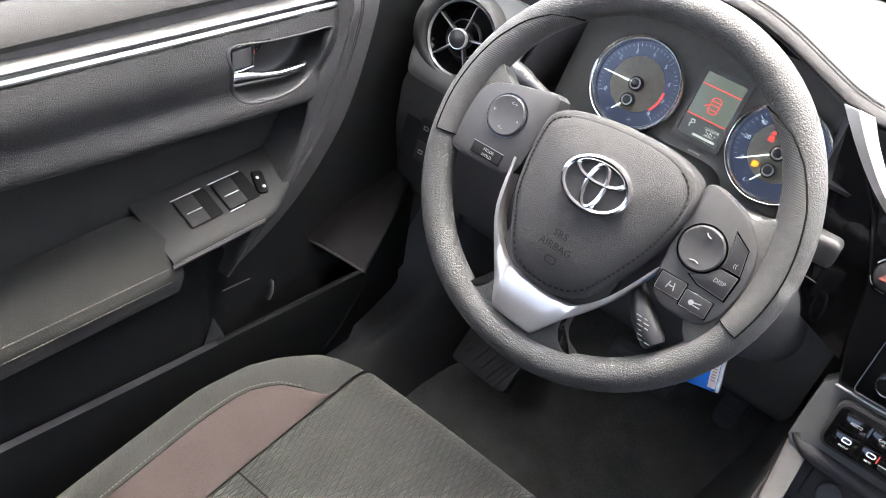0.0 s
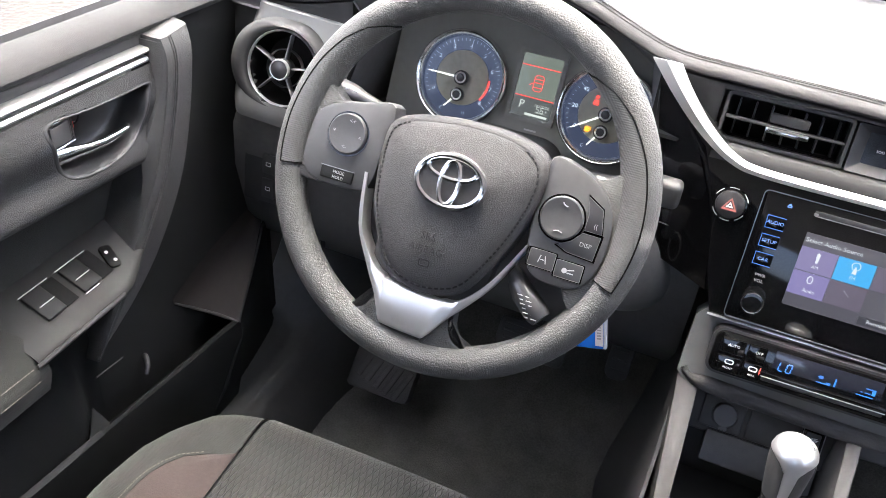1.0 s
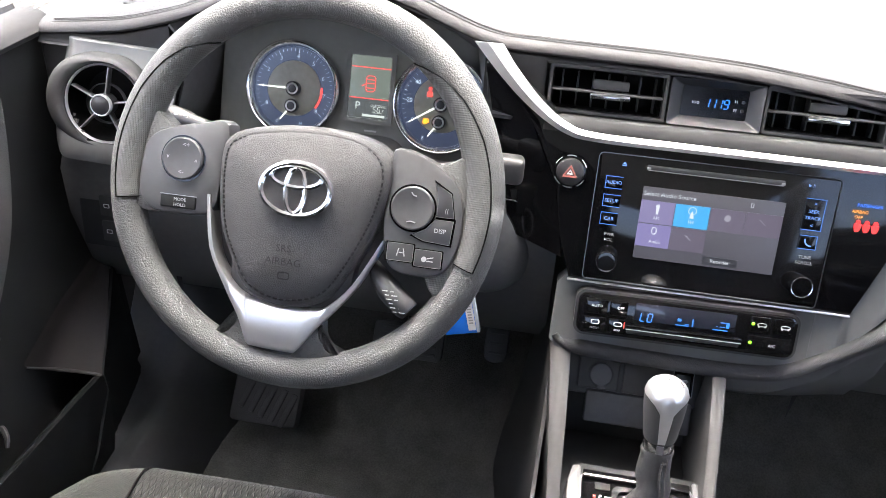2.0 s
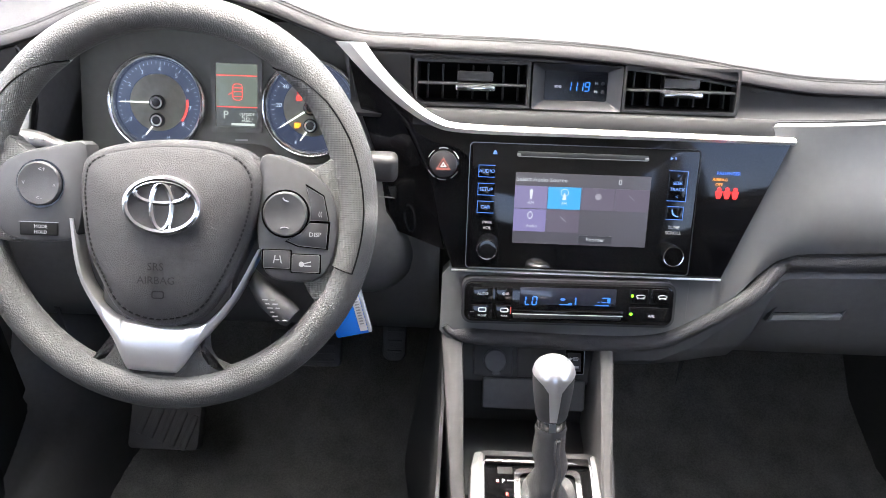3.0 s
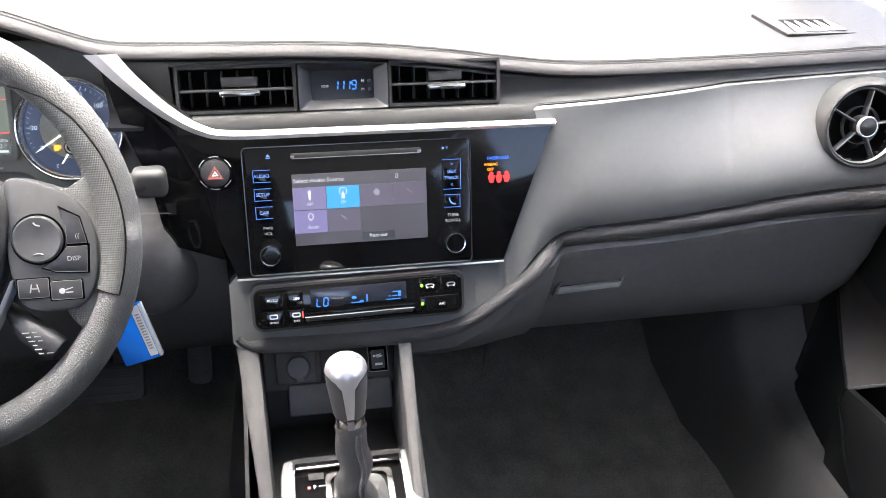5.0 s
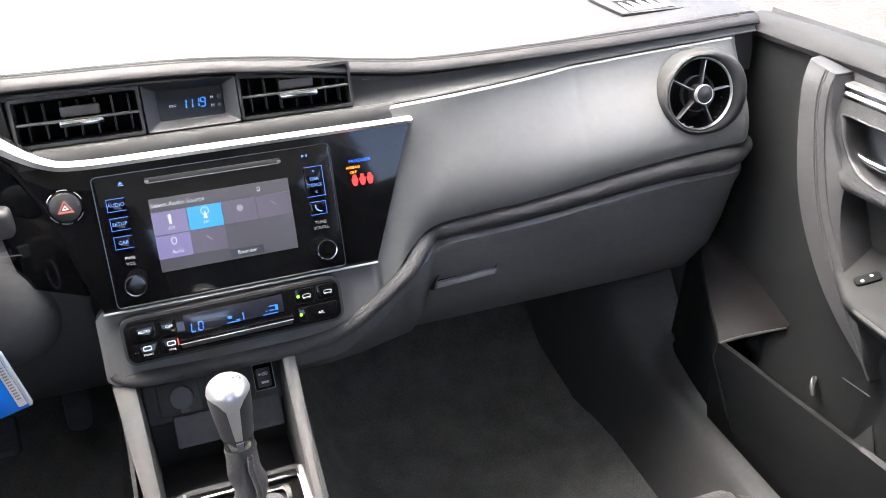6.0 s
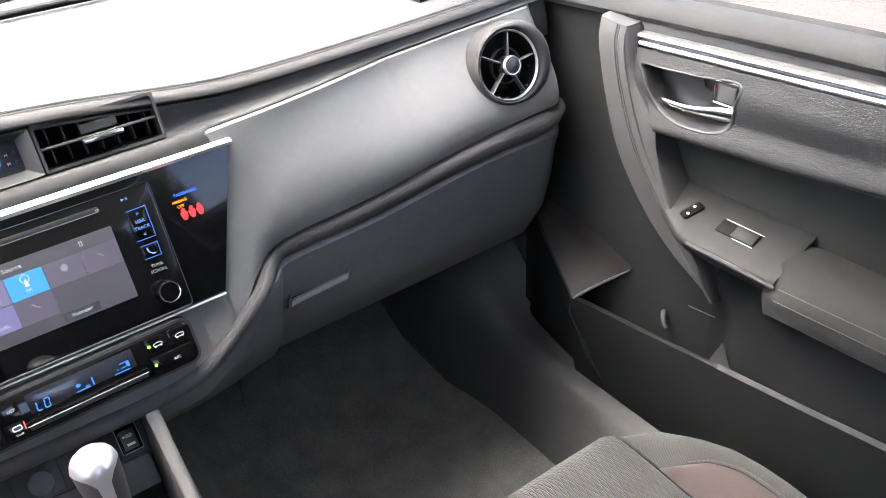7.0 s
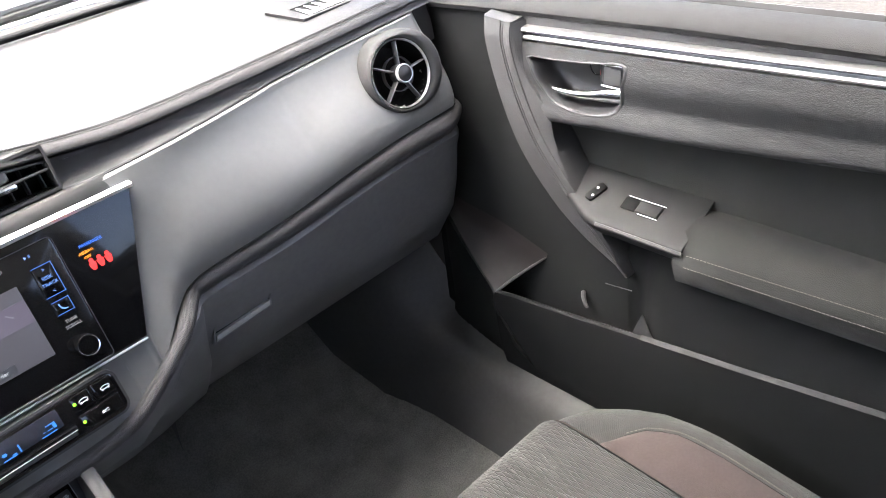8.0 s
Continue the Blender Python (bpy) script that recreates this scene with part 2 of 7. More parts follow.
def meshed(name, color, rough, period, bump):
    """Rubber moulded with a fine lozenge mesh."""
    m, nt, b = shader(name, color, rough)
    co = nt.nodes.new("ShaderNodeTexCoord").outputs["Object"]
    tinted(nt, b, color, co, 12, 0.12)
    sep = nt.nodes.new("ShaderNodeSeparateXYZ")
    nt.links.new(co, sep.inputs[0])
    waves = []
    for op, sk in (("ADD", 0.7), ("SUBTRACT", 0.7)):
        k = nt.nodes.new("ShaderNodeMath")
        k.operation = "MULTIPLY"
        k.inputs[1].default_value = sk
        nt.links.new(sep.outputs["Y"], k.inputs[0])
        a = nt.nodes.new("ShaderNodeMath")
        a.operation = op
        nt.links.new(sep.outputs["X"], a.inputs[0])
        nt.links.new(k.outputs[0], a.inputs[1])
        c = nt.nodes.new("ShaderNodeMath")
        c.operation = "MULTIPLY"
        c.inputs[1].default_value = 2 * math.pi / period
        nt.links.new(a.outputs[0], c.inputs[0])
        w = nt.nodes.new("ShaderNodeMath")
        w.operation = "SINE"
        nt.links.new(c.outputs[0], w.inputs[0])
        waves.append(w.outputs[0])
    mul = nt.nodes.new("ShaderNodeMath")
    mul.operation = "MULTIPLY"
    nt.links.new(waves[0], mul.inputs[0])
    nt.links.new(waves[1], mul.inputs[1])
    bp = node(nt, "ShaderNodeBump", Strength=bump, Distance=0.0006)
    nt.links.new(mul.outputs[0], bp.inputs["Height"])
    nt.links.new(bp.outputs[0], b.inputs["Normal"])
    return m


PAD = grained("soft_dash_skin", (0.020, 0.019, 0.0197), 0.50, 900, 0.35, kind="LEATHER", spec=0.35, dist=0.0006, fold=0.3)
VENTBLACK = grained("vent_black", (0.004, 0.004, 0.004), 0.7, 900, 0.1, spec=0.12)
DARKTHREAD = grained("dark_thread", (0.012, 0.012, 0.012), 0.8, 900, 0.3, spec=0.15)
BAND = grained("dark_trim_plastic", (0.024, 0.024, 0.025), 0.55, 1100, 0.12, spec=0.3)
PANEL = grained("satin_grey_panel", (0.088, 0.089, 0.088), 0.42, 1500, 0.06, 0.08, "NOISE")
DARK = grained("black_plastic", (0.032, 0.032, 0.033), 0.5, 1000, 0.2)
SATIN = grained("smooth_black_plastic", (0.02, 0.02, 0.021), 0.42, 1400, 0.06, 0.1, "NOISE")
HIDE = grained("pebbled_door_leather", (0.025, 0.0253, 0.0257), 0.46, 620, 0.42, kind="LEATHER", spec=0.28, dist=0.0007, stretch=0.6, fold=0.25)
RIMHIDE = grained("steering_wheel_skin", (0.064, 0.064, 0.062), 0.48, 660, 0.68, kind="VORONOI", spec=0.36, dist=0.0008)
HUBHIDE = grained("airbag_cover_skin", (0.053, 0.052, 0.0525), 0.5, 700, 0.55, kind="LEATHER", spec=0.3, dist=0.0006, fold=0.25)
GRIP = meshed("dimpled_grip_rubber", (0.068, 0.067, 0.063), 0.5, 0.0027, 0.4)
# Black deepened past real plastic, putting the low doors' shade into the colour.
DOORTRIM = grained("deepened_black_plastic", (0.0058, 0.0062, 0.0064), 0.62, 900, 0.2, spec=0.15)
CLOTHTRIM = woven("door_insert_cloth", (0.023, 0.0236, 0.0221), 900, 0.5, "noise", 0.12)
SWITCHPLATE = grained("matt_switch_plate", (0.010, 0.010, 0.010), 0.62, 1400, 0.06, 0.1, "NOISE", spec=0.3)
SILL = grained("window_ledge_skin", (0.025, 0.0247, 0.0247), 0.62, 700, 0.35, kind="LEATHER", spec=0.3)
PIANO = glossy("gloss_black", (0.0028, 0.0028, 0.003), 0.07, 0.0, 0.1, 0.02)
PIANO.node_tree.nodes["Principled BSDF"].inputs["Specular IOR Level"].default_value = 0.38
CHROME = glossy("bright_chrome", (0.85, 0.85, 0.85), 0.16, 1.0)
RAIL = grained("console_rail", (0.043, 0.042, 0.041), 0.5, 900, 0.15)
DULLSILVER = glossy("dull_silver", (0.27, 0.27, 0.27), 0.42, 0.9, 0, 0.05)
SILVER = glossy("satin_silver", (0.80, 0.795, 0.79), 0.32, 0.9, 0, 0.05)
KNOBSILVER = glossy("knob_silver", (0.62, 0.62, 0.62), 0.27, 0.9, 0.2, 0.05)
CELLS = woven("seat_wave_cloth", (0.031, 0.0312, 0.0295), 215, 0.9, "cells")
BOLSTER = woven("seat_rib_cloth", (0.0235, 0.024, 0.0225), 260, 0.5, "ribs")
INSERT = woven("brown_seat_insert", (0.040, 0.0310, 0.0292), 700, 0.35, "noise", 0.15)
CARPET = woven("black_carpet", (0.100, 0.100, 0.092), 500, 0.9, "noise", 0.4)
RUBBER = grained("pedal_rubber", (0.03, 0.03, 0.03), 0.6, 600, 0.4)
THREAD = grained("pale_thread", (0.11, 0.10, 0.088), 0.8, 900, 0.3)
HOODTRIM = grained("hood_trim_plastic", (0.090, 0.090, 0.093), 0.55, 1100, 0.12, spec=0.3)
LETTER = grained("printed_white", (0.6, 0.6, 0.6), 0.6, 900, 0.05)
DIMLETTER = grained("printed_grey", (0.28, 0.28, 0.28), 0.6, 900, 0.05)
REDPRINT = grained("printed_red", (0.55, 0.06, 0.04), 0.5, 900, 0.05)
LINER = grained("roof_cloth", (0.68, 0.68, 0.67), 0.9, 900, 0.3)
OUTPAINT = glossy("silver_car_paint", (0.55, 0.56, 0.57), 0.25, 0.3, 0.8)

# ---- setting ----
def sheet(name, rows, material, label, category, d=0.004, kind="structure"):
    return solo(name, thick(loft(rows), d), material, label, category, kind=kind)


# outside ground
def ground_shader():
    m, nt, b = shader("pale_gravel", (0.026, 0.0225, 0.0182), 0.9)
    co = nt.nodes.new("ShaderNodeTexCoord").outputs["Object"]
    tinted(nt, b, (0.026, 0.0225, 0.0182), co, 3, 0.35)
    g = node(nt, "ShaderNodeTexVoronoi", Scale=40.0)
    nt.links.new(co, g.inputs["Vector"])
    bp = node(nt, "ShaderNodeBump", Strength=0.6, Distance=0.01)
    nt.links.new(g.outputs[0], bp.inputs["Height"])
    nt.links.new(bp.outputs[0], b.inputs["Normal"])
    return m


bm = bmesh.new()
bmesh.ops.create_grid(bm, x_segments=8, y_segments=8, size=1500)
solo("ground", bm, ground_shader(), "pale gravel lot round the parked car", "ground", kind="structure", m=Matrix.Translation((0, 0, -0.35)))

# carpeted floor: flat tray that climbs to the bulkhead, with the tunnel in the middle
rows = []
for i in range(67):
    x = XC - 0.66 + 1.32 * i / 66
    tun = 0.22 * math.exp(-((x - XC) / 0.13) ** 4)
    e = min(1.0, max(0.0, (abs(x - XC) - 0.560) / 0.08))
    edge = 0.05 * e * e * (3 - 2 * e)
    rows.append([(x, y, z + max(tun, edge) * k) for y, z, k in ((-1.3, 0.0, 1), (-0.6, 0.0, 1), (-0.2, 0.0, 1), (0.08, 0.0, 1), (0.16, 0.012, 1), (0.26, 0.07, 0.9), (0.38, 0.19, 0.6), (0.46, 0.34, 0.2), (0.50, 0.60, 0))])
sheet("floor", rows, CARPET, "black cut-pile carpet on the cabin floor", "floor")

# door sills
DARKSILL = grained("sill_plastic", (0.036, 0.036, 0.0352), 0.5, 900, 0.15, spec=0.4)
for s in (-1, 1):
    rows = []
    for y in [-1.3, -0.6, -0.2, 0.0] + [0.03 * i for i in range(1, 15)]:
        k = min(1.0, max(0.0, (y - 0.05) / 0.37))
        k = 1.4 * k * k * (3 - 2 * k)
        rows.append([(XC + s * a, y, z) for a, z in ((0.588 - 0.05 * k, -0.01), (0.598 - 0.05 * k, 0.03 + 0.05 * k), (0.613 - 0.05 * k, 0.080 + 0.08 * k), (0.625 - 0.04 * k, 0.115 + 0.12 * k), (0.636 - 0.02 * k, 0.134 + 0.18 * k), (0.643 - 0.01 * k, 0.138 + 0.22 * k), (0.651, 0.139 + 0.25 * k), (0.662, 0.145 + 0.26 * k), (0.678, 0.165 + 0.27 * k), (0.714, 0.195 + 0.3 * k))])
    sheet("trim", rows, DARKSILL, "dark plastic sill plate and kick panel", "sill trim")

# unseen rocker panels added below the doors to stop light leaking in
for s in (-1, 1):
    solo("wall_side", rbox(0.11, 1.75, 0.20, (XC + s * 0.752, -0.45, -0.02), 0.01), OUTPAINT, "added unseen rocker panel that stops light below the door", "rocker panel", kind="structure")

# bulkhead sides ahead of the doors
for s in (-1, 1):
    solo("wall_side", rbox(0.03, 0.62, 0.70, (XC + s * 0.735, 0.36, 0.33), 0.004), RAIL, "black trim between the dash and the door opening", "side trim", kind="structure")
solo("wall_front", rbox(1.48, 0.02, 0.68, (XC, 0.60, 0.32), 0.004), DARK, "black bulkhead behind the dash", "bulkhead", kind="structure")

# Unseen closing walls; grey tone and height set for fill light and reflections.
REARTRIM = woven("unseen_wall_cloth", (0.11, 0.11, 0.105), 500, 0.3, "noise")
# roof lining and its rails, rear wall, windscreen pillars
rows = []
for i in range(13):
    u = -1 + i / 6
    rows.append([(XC + 0.60 * u, y, z - 0.06 * u * u) for y, z in ((-1.75, 1.17), (-1.5, 1.20), (-0.8, 1.22), (-0.25, 1.20), (-0.08, 1.175))])
sheet("ceiling", rows, LINER, "light grey cloth roof lining", "headliner", 0.02)
for s in (-1, 1):
    pill = [(XC + s * 0.60, -0.10, 1.12), (XC + s * 0.665, 0.16, 0.95), (XC + s * 0.725, 0.44, 0.73)]
    solo("pillar", tube(spline(pill, 5), 0.035, 10, flat=0.7), SILL, "grey plastic trim over the windscreen pillar", "pillar trim", kind="structure")
    solo("pillar", rbox(0.05, 0.16, 0.55, (XC + s * 0.70, -1.02, 0.95), 0.012), SILL, "grey plastic trim over the middle pillar", "pillar trim", kind="structure")
solo("wall_back", rbox(1.5, 0.04, 0.76, (XC, -1.6, 0.36), 0.01), REARTRIM, "unseen plain wall closing the cabin behind", "rear bulkhead", kind="structure")
for s in (-1, 1):
    solo("wall_side", rbox(0.04, 0.60, 0.72, (XC + s * 0.74, -1.32, 0.36), 0.01), REARTRIM, "unseen plain wall closing the cabin's rear side", "side trim", kind="structure")


def glass_shader(name, color):
    m, nt, b = shader(name, color, 0.0)
    b.inputs["Transmission Weight"].default_value = 1.0
    b.inputs["IOR"].default_value = 1.45
    return m


GLASS = glass_shader("window_glass", (1, 1, 1))
DARKGLASS = glass_shader("dimming_glass", (0.16, 0.17, 0.17))
rows = []
for i in range(13):
    u = -1 + i / 6
    rows.append([(XC + (0.72 - 0.12 * k) * u, 0.495 - 0.575 * k - 0.05 * u * u * (1 - k), 0.69 + 0.48 * k) for k in (0, 0.25, 0.5, 0.75, 1)])
w = sheet("window_1", rows, GLASS, "clear raked windscreen", "windscreen", 0.004)
w.visible_shadow = False
for s in (-1, 1):
    rows = [[(XC + s * (0.758 - 0.13 * k * k), y, 0.68 + (h - 0.68) * k) for k in (0, 0.33, 0.66, 1)] for y, h in ((0.20, 0.95), (0.0, 1.07), (-0.3, 1.12), (-0.9, 1.13))]
    w = sheet("window_2" if s < 0 else "window_3", rows, GLASS, "clear side window glass above the door", "side window", 0.004)
    w.visible_shadow = False

# Unseen rear glass, tint added to darken reflections in the gloss fascia.
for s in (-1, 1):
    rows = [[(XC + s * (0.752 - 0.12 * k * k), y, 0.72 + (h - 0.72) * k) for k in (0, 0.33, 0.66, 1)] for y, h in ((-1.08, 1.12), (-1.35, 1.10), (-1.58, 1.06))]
    w = sheet("window_4" if s < 0 else "window_5", rows, DARKGLASS, "unseen rear side glass, darkened to dim fascia reflections", "side window", 0.004)
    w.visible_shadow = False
    solo("pillar", tube([(XC + s * 0.735, -1.60, 0.72), (XC + s * 0.66, -1.68, 0.95), (XC + s * 0.58, -1.74, 1.12)], 0.05, 10, flat=0.7), SILL, "grey plastic trim over the rear pillar", "pillar trim", kind="structure")

# scuttle, bonnet and wiper beyond the screen
solo("scuttle", thick(loft([[(XC + x, y - 0.07 * (x / 0.72) ** 2, z) for y, z in ((0.50, 0.676), (0.54, 0.680), (0.60, 0.672), (0.66, 0.66))] for x in [-0.75 + 1.5 * i / 16 for i in range(17)]]), 0.006), DARK, "black plastic scuttle below the windscreen", "scuttle panel")
solo("bonnet", thick(loft([[(XC + x, y, 0.675 - 0.10 * (y - 0.7) - 0.16 * max(0, y - 0.9) ** 2 - 0.05 * (x / 0.8) ** 4) for y in (0.62, 0.75, 0.9, 1.1, 1.3, 1.5)] for x in [-0.8 + 0.1 * i for i in range(17)]]), 0.003), OUTPAINT, "pale silver painted car bonnet", "bonnet")
wip = thing("wiper", None, "black wiper resting along the windscreen foot", "wiper")
part("blade", tube([(-0.2, 0.565, 0.700), (0.25, 0.560, 0.706), (0.52, 0.535, 0.712)], 0.006, 8), DOORTRIM, wip)
part("arm", tube(spline([(0.62, 0.585, 0.70), (0.45, 0.578, 0.712), (0.2, 0.572, 0.712)], 4), [0.009] * 5 + [0.006] * 4, 8), SATIN, wip)

# black seal at the foot of the screen
solo("trim", tube([Vector((XC + 0.70 * u, 0.478 - 0.045 * u * u, 0.703)) for u in [-1 + i / 10 for i in range(21)]], 0.0065, 8), DOORTRIM, "black rubber seal at the windscreen foot", "seal", kind="structure")

# ---- dashboard ----
Z1 = [(-0.73, 0.690), (-0.63, 0.702), (-0.56, 0.722), (-0.50, 0.748), (-0.43, 0.771), (-0.37, 0.774), (-0.32, 0.763), (-0.28, 0.746), (-0.23, 0.7275), (-0.13, 0.7255), (-0.06, 0.7247), (0.015, 0.7215), (0.06, 0.717), (0.104, 0.712), (0.16, 0.7035), (0.226, 0.6948), (0.29, 0.6932), (0.38, 0.6942), (0.45, 0.6955), (0.56, 0.6985), (0.64, 0.7015), (0.68, 0.7025)]
Z3 = [(-0.73, 0.672), (-0.50, 0.664), (-0.155, 0.656), (0.04, 0.662), (0.158, 0.6625), (0.211, 0.6645), (0.2775, 0.667), (0.388, 0.6715), (0.515, 0.678), (0.629, 0.683), (0.68, 0.685)]


def z1(x):
    t = [p for p in Z1]
    xs, vs = [p[0] for p in t], [p[1] for p in t]
    return sum(float(np.interp(x + d, xs, vs)) for d in (-0.02, -0.01, 0, 0.01, 0.02)) / 5


def z3(x):
    return float(np.interp(x, [p[0] for p in Z3], [p[1] for p in Z3]))


dash = thing("dashboard", None, "black and grey moulded car dashboard with a stitched soft top", "dashboard")
xs = [XC - 0.705 + 1.41 * i / 94 for i in range(95)]
rows = []
for x in xs:
    a = z1(x)
    hump = a - 0.70
    rows.append([(x, 0.56, 0.665), (x, 0.50, 0.692), (x, 0.35, 0.706 + 0.15 * hump), (x, 0.22, 0.708 + 0.6 * hump), (x, 0.13, a + 0.004), (x, 0.085, a + 0.004), (x, 0.068, a + 0.0025), (x, 0.0615, a), (x, 0.0570, a - 0.0028), (x, 0.0545, a - 0.0058), (x, 0.0535, a - 0.0082), (x, 0.0545, a - 0.0104), (x, 0.0590, a - 0.0120), (x, 0.066, a - 0.0125)])
part("top_pad", thick(loft(rows), 0.004), PAD, dash, "soft grained top skin")
# twin seam along the rear edge of the pad
seam = None
for k, x in enumerate(np.arange(XC - 0.69, XC + 0.70, 0.0036)):
    a, b2 = float(x), float(x) + 0.0026
    st = join(tube([(a, 0.0672, z1(a) + 0.0024), (b2, 0.0672, z1(b2) + 0.0024)], 0.0005, 4), tube([(a + 0.0018, 0.0652, z1(a) + 0.0018), (b2 + 0.0018, 0.0652, z1(b2) + 0.0018)], 0.0005, 4))
    seam = st if seam is None else seam
    if seam is not st:
        me = bpy.data.meshes.new("t")
        st.to_mesh(me)
        st.free()
        seam.from_mesh(me)
        bpy.data.meshes.remove(me)
part("seam", seam, DARKTHREAD, dash, "dark twin seam stitching")
part("seam_fold", tube([(float(x), 0.0630, z1(float(x)) + 0.0002) for x in np.arange(XC - 0.69, XC + 0.69, 0.01)], 0.0011, 5), PAD, dash)


def panel_top(x):
    """How far forward the upper edge of the satin panel lies."""
    return 0.026 + 0.020 * min(1, max(0, (x - 0.20) / 0.22)) ** 2


def band(x0, x1, n):
    r = []
    for i in range(n + 1):
        x = x0 + (x1 - x0) * i / n
        a, c = z1(x), z3(x)
        r.append([(x, 0.064, a - 0.0122), (x, 0.0565, a - 0.0136), (x, 0.0555, a - 0.017), (x, 0.0555, a - 0.45 * (a - c)), (x, 0.0550, c + 0.006), (x, 0.0530, c + 0.0022), (x, 0.0500, c + 0.0004), (x, panel_top(abs(x - XC) + XC) + 0.0055, c - 0.0004)])
    return thick(loft(r), 0.004)


part("band", band(0.156, XC + 0.70, 34), BAND, dash, "dark band under the top pad")
part("band", band(-0.236, -0.174, 6), BAND, dash)
part("band", thick(loft([[(x, 0.064, z1(x) - 0.0122), (x, 0.0565, z1(x) - 0.0136), (x, 0.0555, z1(x) - 0.0155), (x, 0.0565, min(0.7075, z1(x) - 0.0165)), (x, 0.060, min(0.7065, z1(x) - 0.0175))] for x in [-0.176 + 0.334 * i / 24 for i in range(25)]]), 0.003), BAND, dash)
part("band", band(XC - 0.705, -0.575, 10), BAND, dash)

# satin panel before the passenger: follows the middle stack, then bulges
Z4 = [(0.09, 0.441), (0.11, 0.444), (0.13, 0.453), (0.15, 0.469), (0.17, 0.489), (0.19, 0.509), (0.215, 0.526), (0.235, 0.534), (0.255, 0.5365), (0.30, 0.539), (0.35, 0.542), (0.44, 0.547), (0.53, 0.549), (0.63, 0.553), (0.69, 0.556)]


def z4(x):
    e = min(1, max(0, (x - XC - 0.36) / 0.22))
    return 0.0155 * e * e * (3 - 2 * e) + float(np.interp(x, [p[0] for p in Z4], [p[1] for p in Z4]))


def panel_row(x, side=1):
    w = (x - XC) * side
    end = max(0.0, (w - 0.655) / 0.05)
    c, b = z3(abs(x - XC) + XC), z4(abs(x - XC) + XC)
    r = []
    for k, q in enumerate([0, 0.02, 0.04, 0.07, 0.10] + [i / 24 for i in range(3, 25)]):
        z = c + (b - c) * q
        flat = (z - 0.6) * 0.364 + 0.0031
        edge = 0.2055 + 0.354 * ((z - 0.6) / 0.94 - 0.051) + 0.030 - XC
        t = min(1, max(0, (w - edge) / (0.036 + 0.014 * min(1, max(0, (z - 0.57) / 0.09)))))
        t = t * t * (3 - 2 * t)
        start = panel_top(w + XC)
        bulge = start - (start + 0.022) * (0.5 * math.sin(q * math.pi / 2) ** 1.25 + 0.5 * q * q * (3 - 2 * q)) + 0.008 * q * q
        y = flat + (bulge - flat) * t + 0.09 * end * end
        if side < 0:
            y += 0.003 * (1 - q)
        r.append((x, y, z - (0.003 if k == 0 else 0)))
    y = r[0][1]
    back = max(y + 0.022, 0.040 + 0.012 * min(1, max(0, w - 0.2) / 0.1) + 0.09 * end * end)
    return [(x, back, c - 0.005), (x, y + 0.0040, c - 0.0014), (x, y + 0.0014, c - 0.0018)] + r


def vented(bm, vx, vz):
    """Takes out the skin behind a round vent."""
    gone = [f for f in bm.faces if ((f.calc_center_median().x - vx) / 0.042) ** 2 + ((f.calc_center_median().z - vz) / (0.0365 if f.calc_center_median().z > vz else 0.0425)) ** 2 < 1]
    bmesh.ops.delete(bm, geom=gone, context="FACES")
    return bm


part("passenger_panel", thick(join(vented(loft([panel_row(0.157 + (XC + 0.700 - 0.157) * i / 144) for i in range(145)]), 0.5700, 0.638), loft([panel_row(0.125 + 0.008 * i)[14:] for i in range(5)])), 0.004), PANEL, dash, "satin grey panel")
part("driver_panel", thick(vented(loft([panel_row(XC - 0.700 + 0.16 * i / 40, -1) for i in range(41)]), -0.634, 0.631), 0.004), PANEL, dash, "satin grey panel")


def yb(x):
    return panel_row(x)[-1][1]


# soft roll under the panel and glovebox
rows, glove = [], []
for i in range(57):
    x = 0.050 + (XC + 0.69 - 0.050) * i / 56
    d = 0.026 + 0.010 * (x - 0.25) / 0.4
    if x > 0.215:
        b, y0 = z4(x), yb(x)
    else:
        b = d + float(np.interp(x, (0.05, 0.105, 0.15, 0.19, 0.215), (0.434, 0.437, 0.456, 0.486, 0.500)))
        y0 = (b - d - 0.6) * 0.364 + 0.012
    g = b - d - 0.004
    glove.append([(x, y0 + 0.02, g + 0.002), (x, y0 + 0.008, g + 0.001), (x, y0 + 0.004, g - 0.003), (x, y0 + 0.0045, g - 0.009), (x, y0 + 0.010, g - 0.022), (x, y0 + 0.02, 0.45), (x, y0 + 0.035, 0.40), (x, y0 + 0.07, 0.345), (x, y0 + 0.12, 0.318), (x, y0 + 0.30, 0.31), (x, 0.46, 0.33)])
part("panel_gap", tube([Vector(panel_row(0.18 + 0.47 * i / 60)[1]) + Vector((0, 0.0035, 0.0002)) for i in range(61)], 0.0013, 6), DARKTHREAD, dash, "dark gap above the panel")
part("panel_gap", tube([Vector(panel_row(0.215 + 0.435 * i / 60)[-1]) + Vector((0, 0.0005, -0.0012)) for i in range(61)], 0.0015, 6), DARKTHREAD, dash, "dark gap below the panel")
part("lid_lip", tube([Vector(g[2]) + Vector((0, -0.0005, 0.0)) for g in glove[16:]], 0.0022, 6), PANEL, dash, "grey upper lip of the glovebox lid")
pts, rad = [], []
sa, ca = math.sin(radians(20)), math.cos(radians(20))
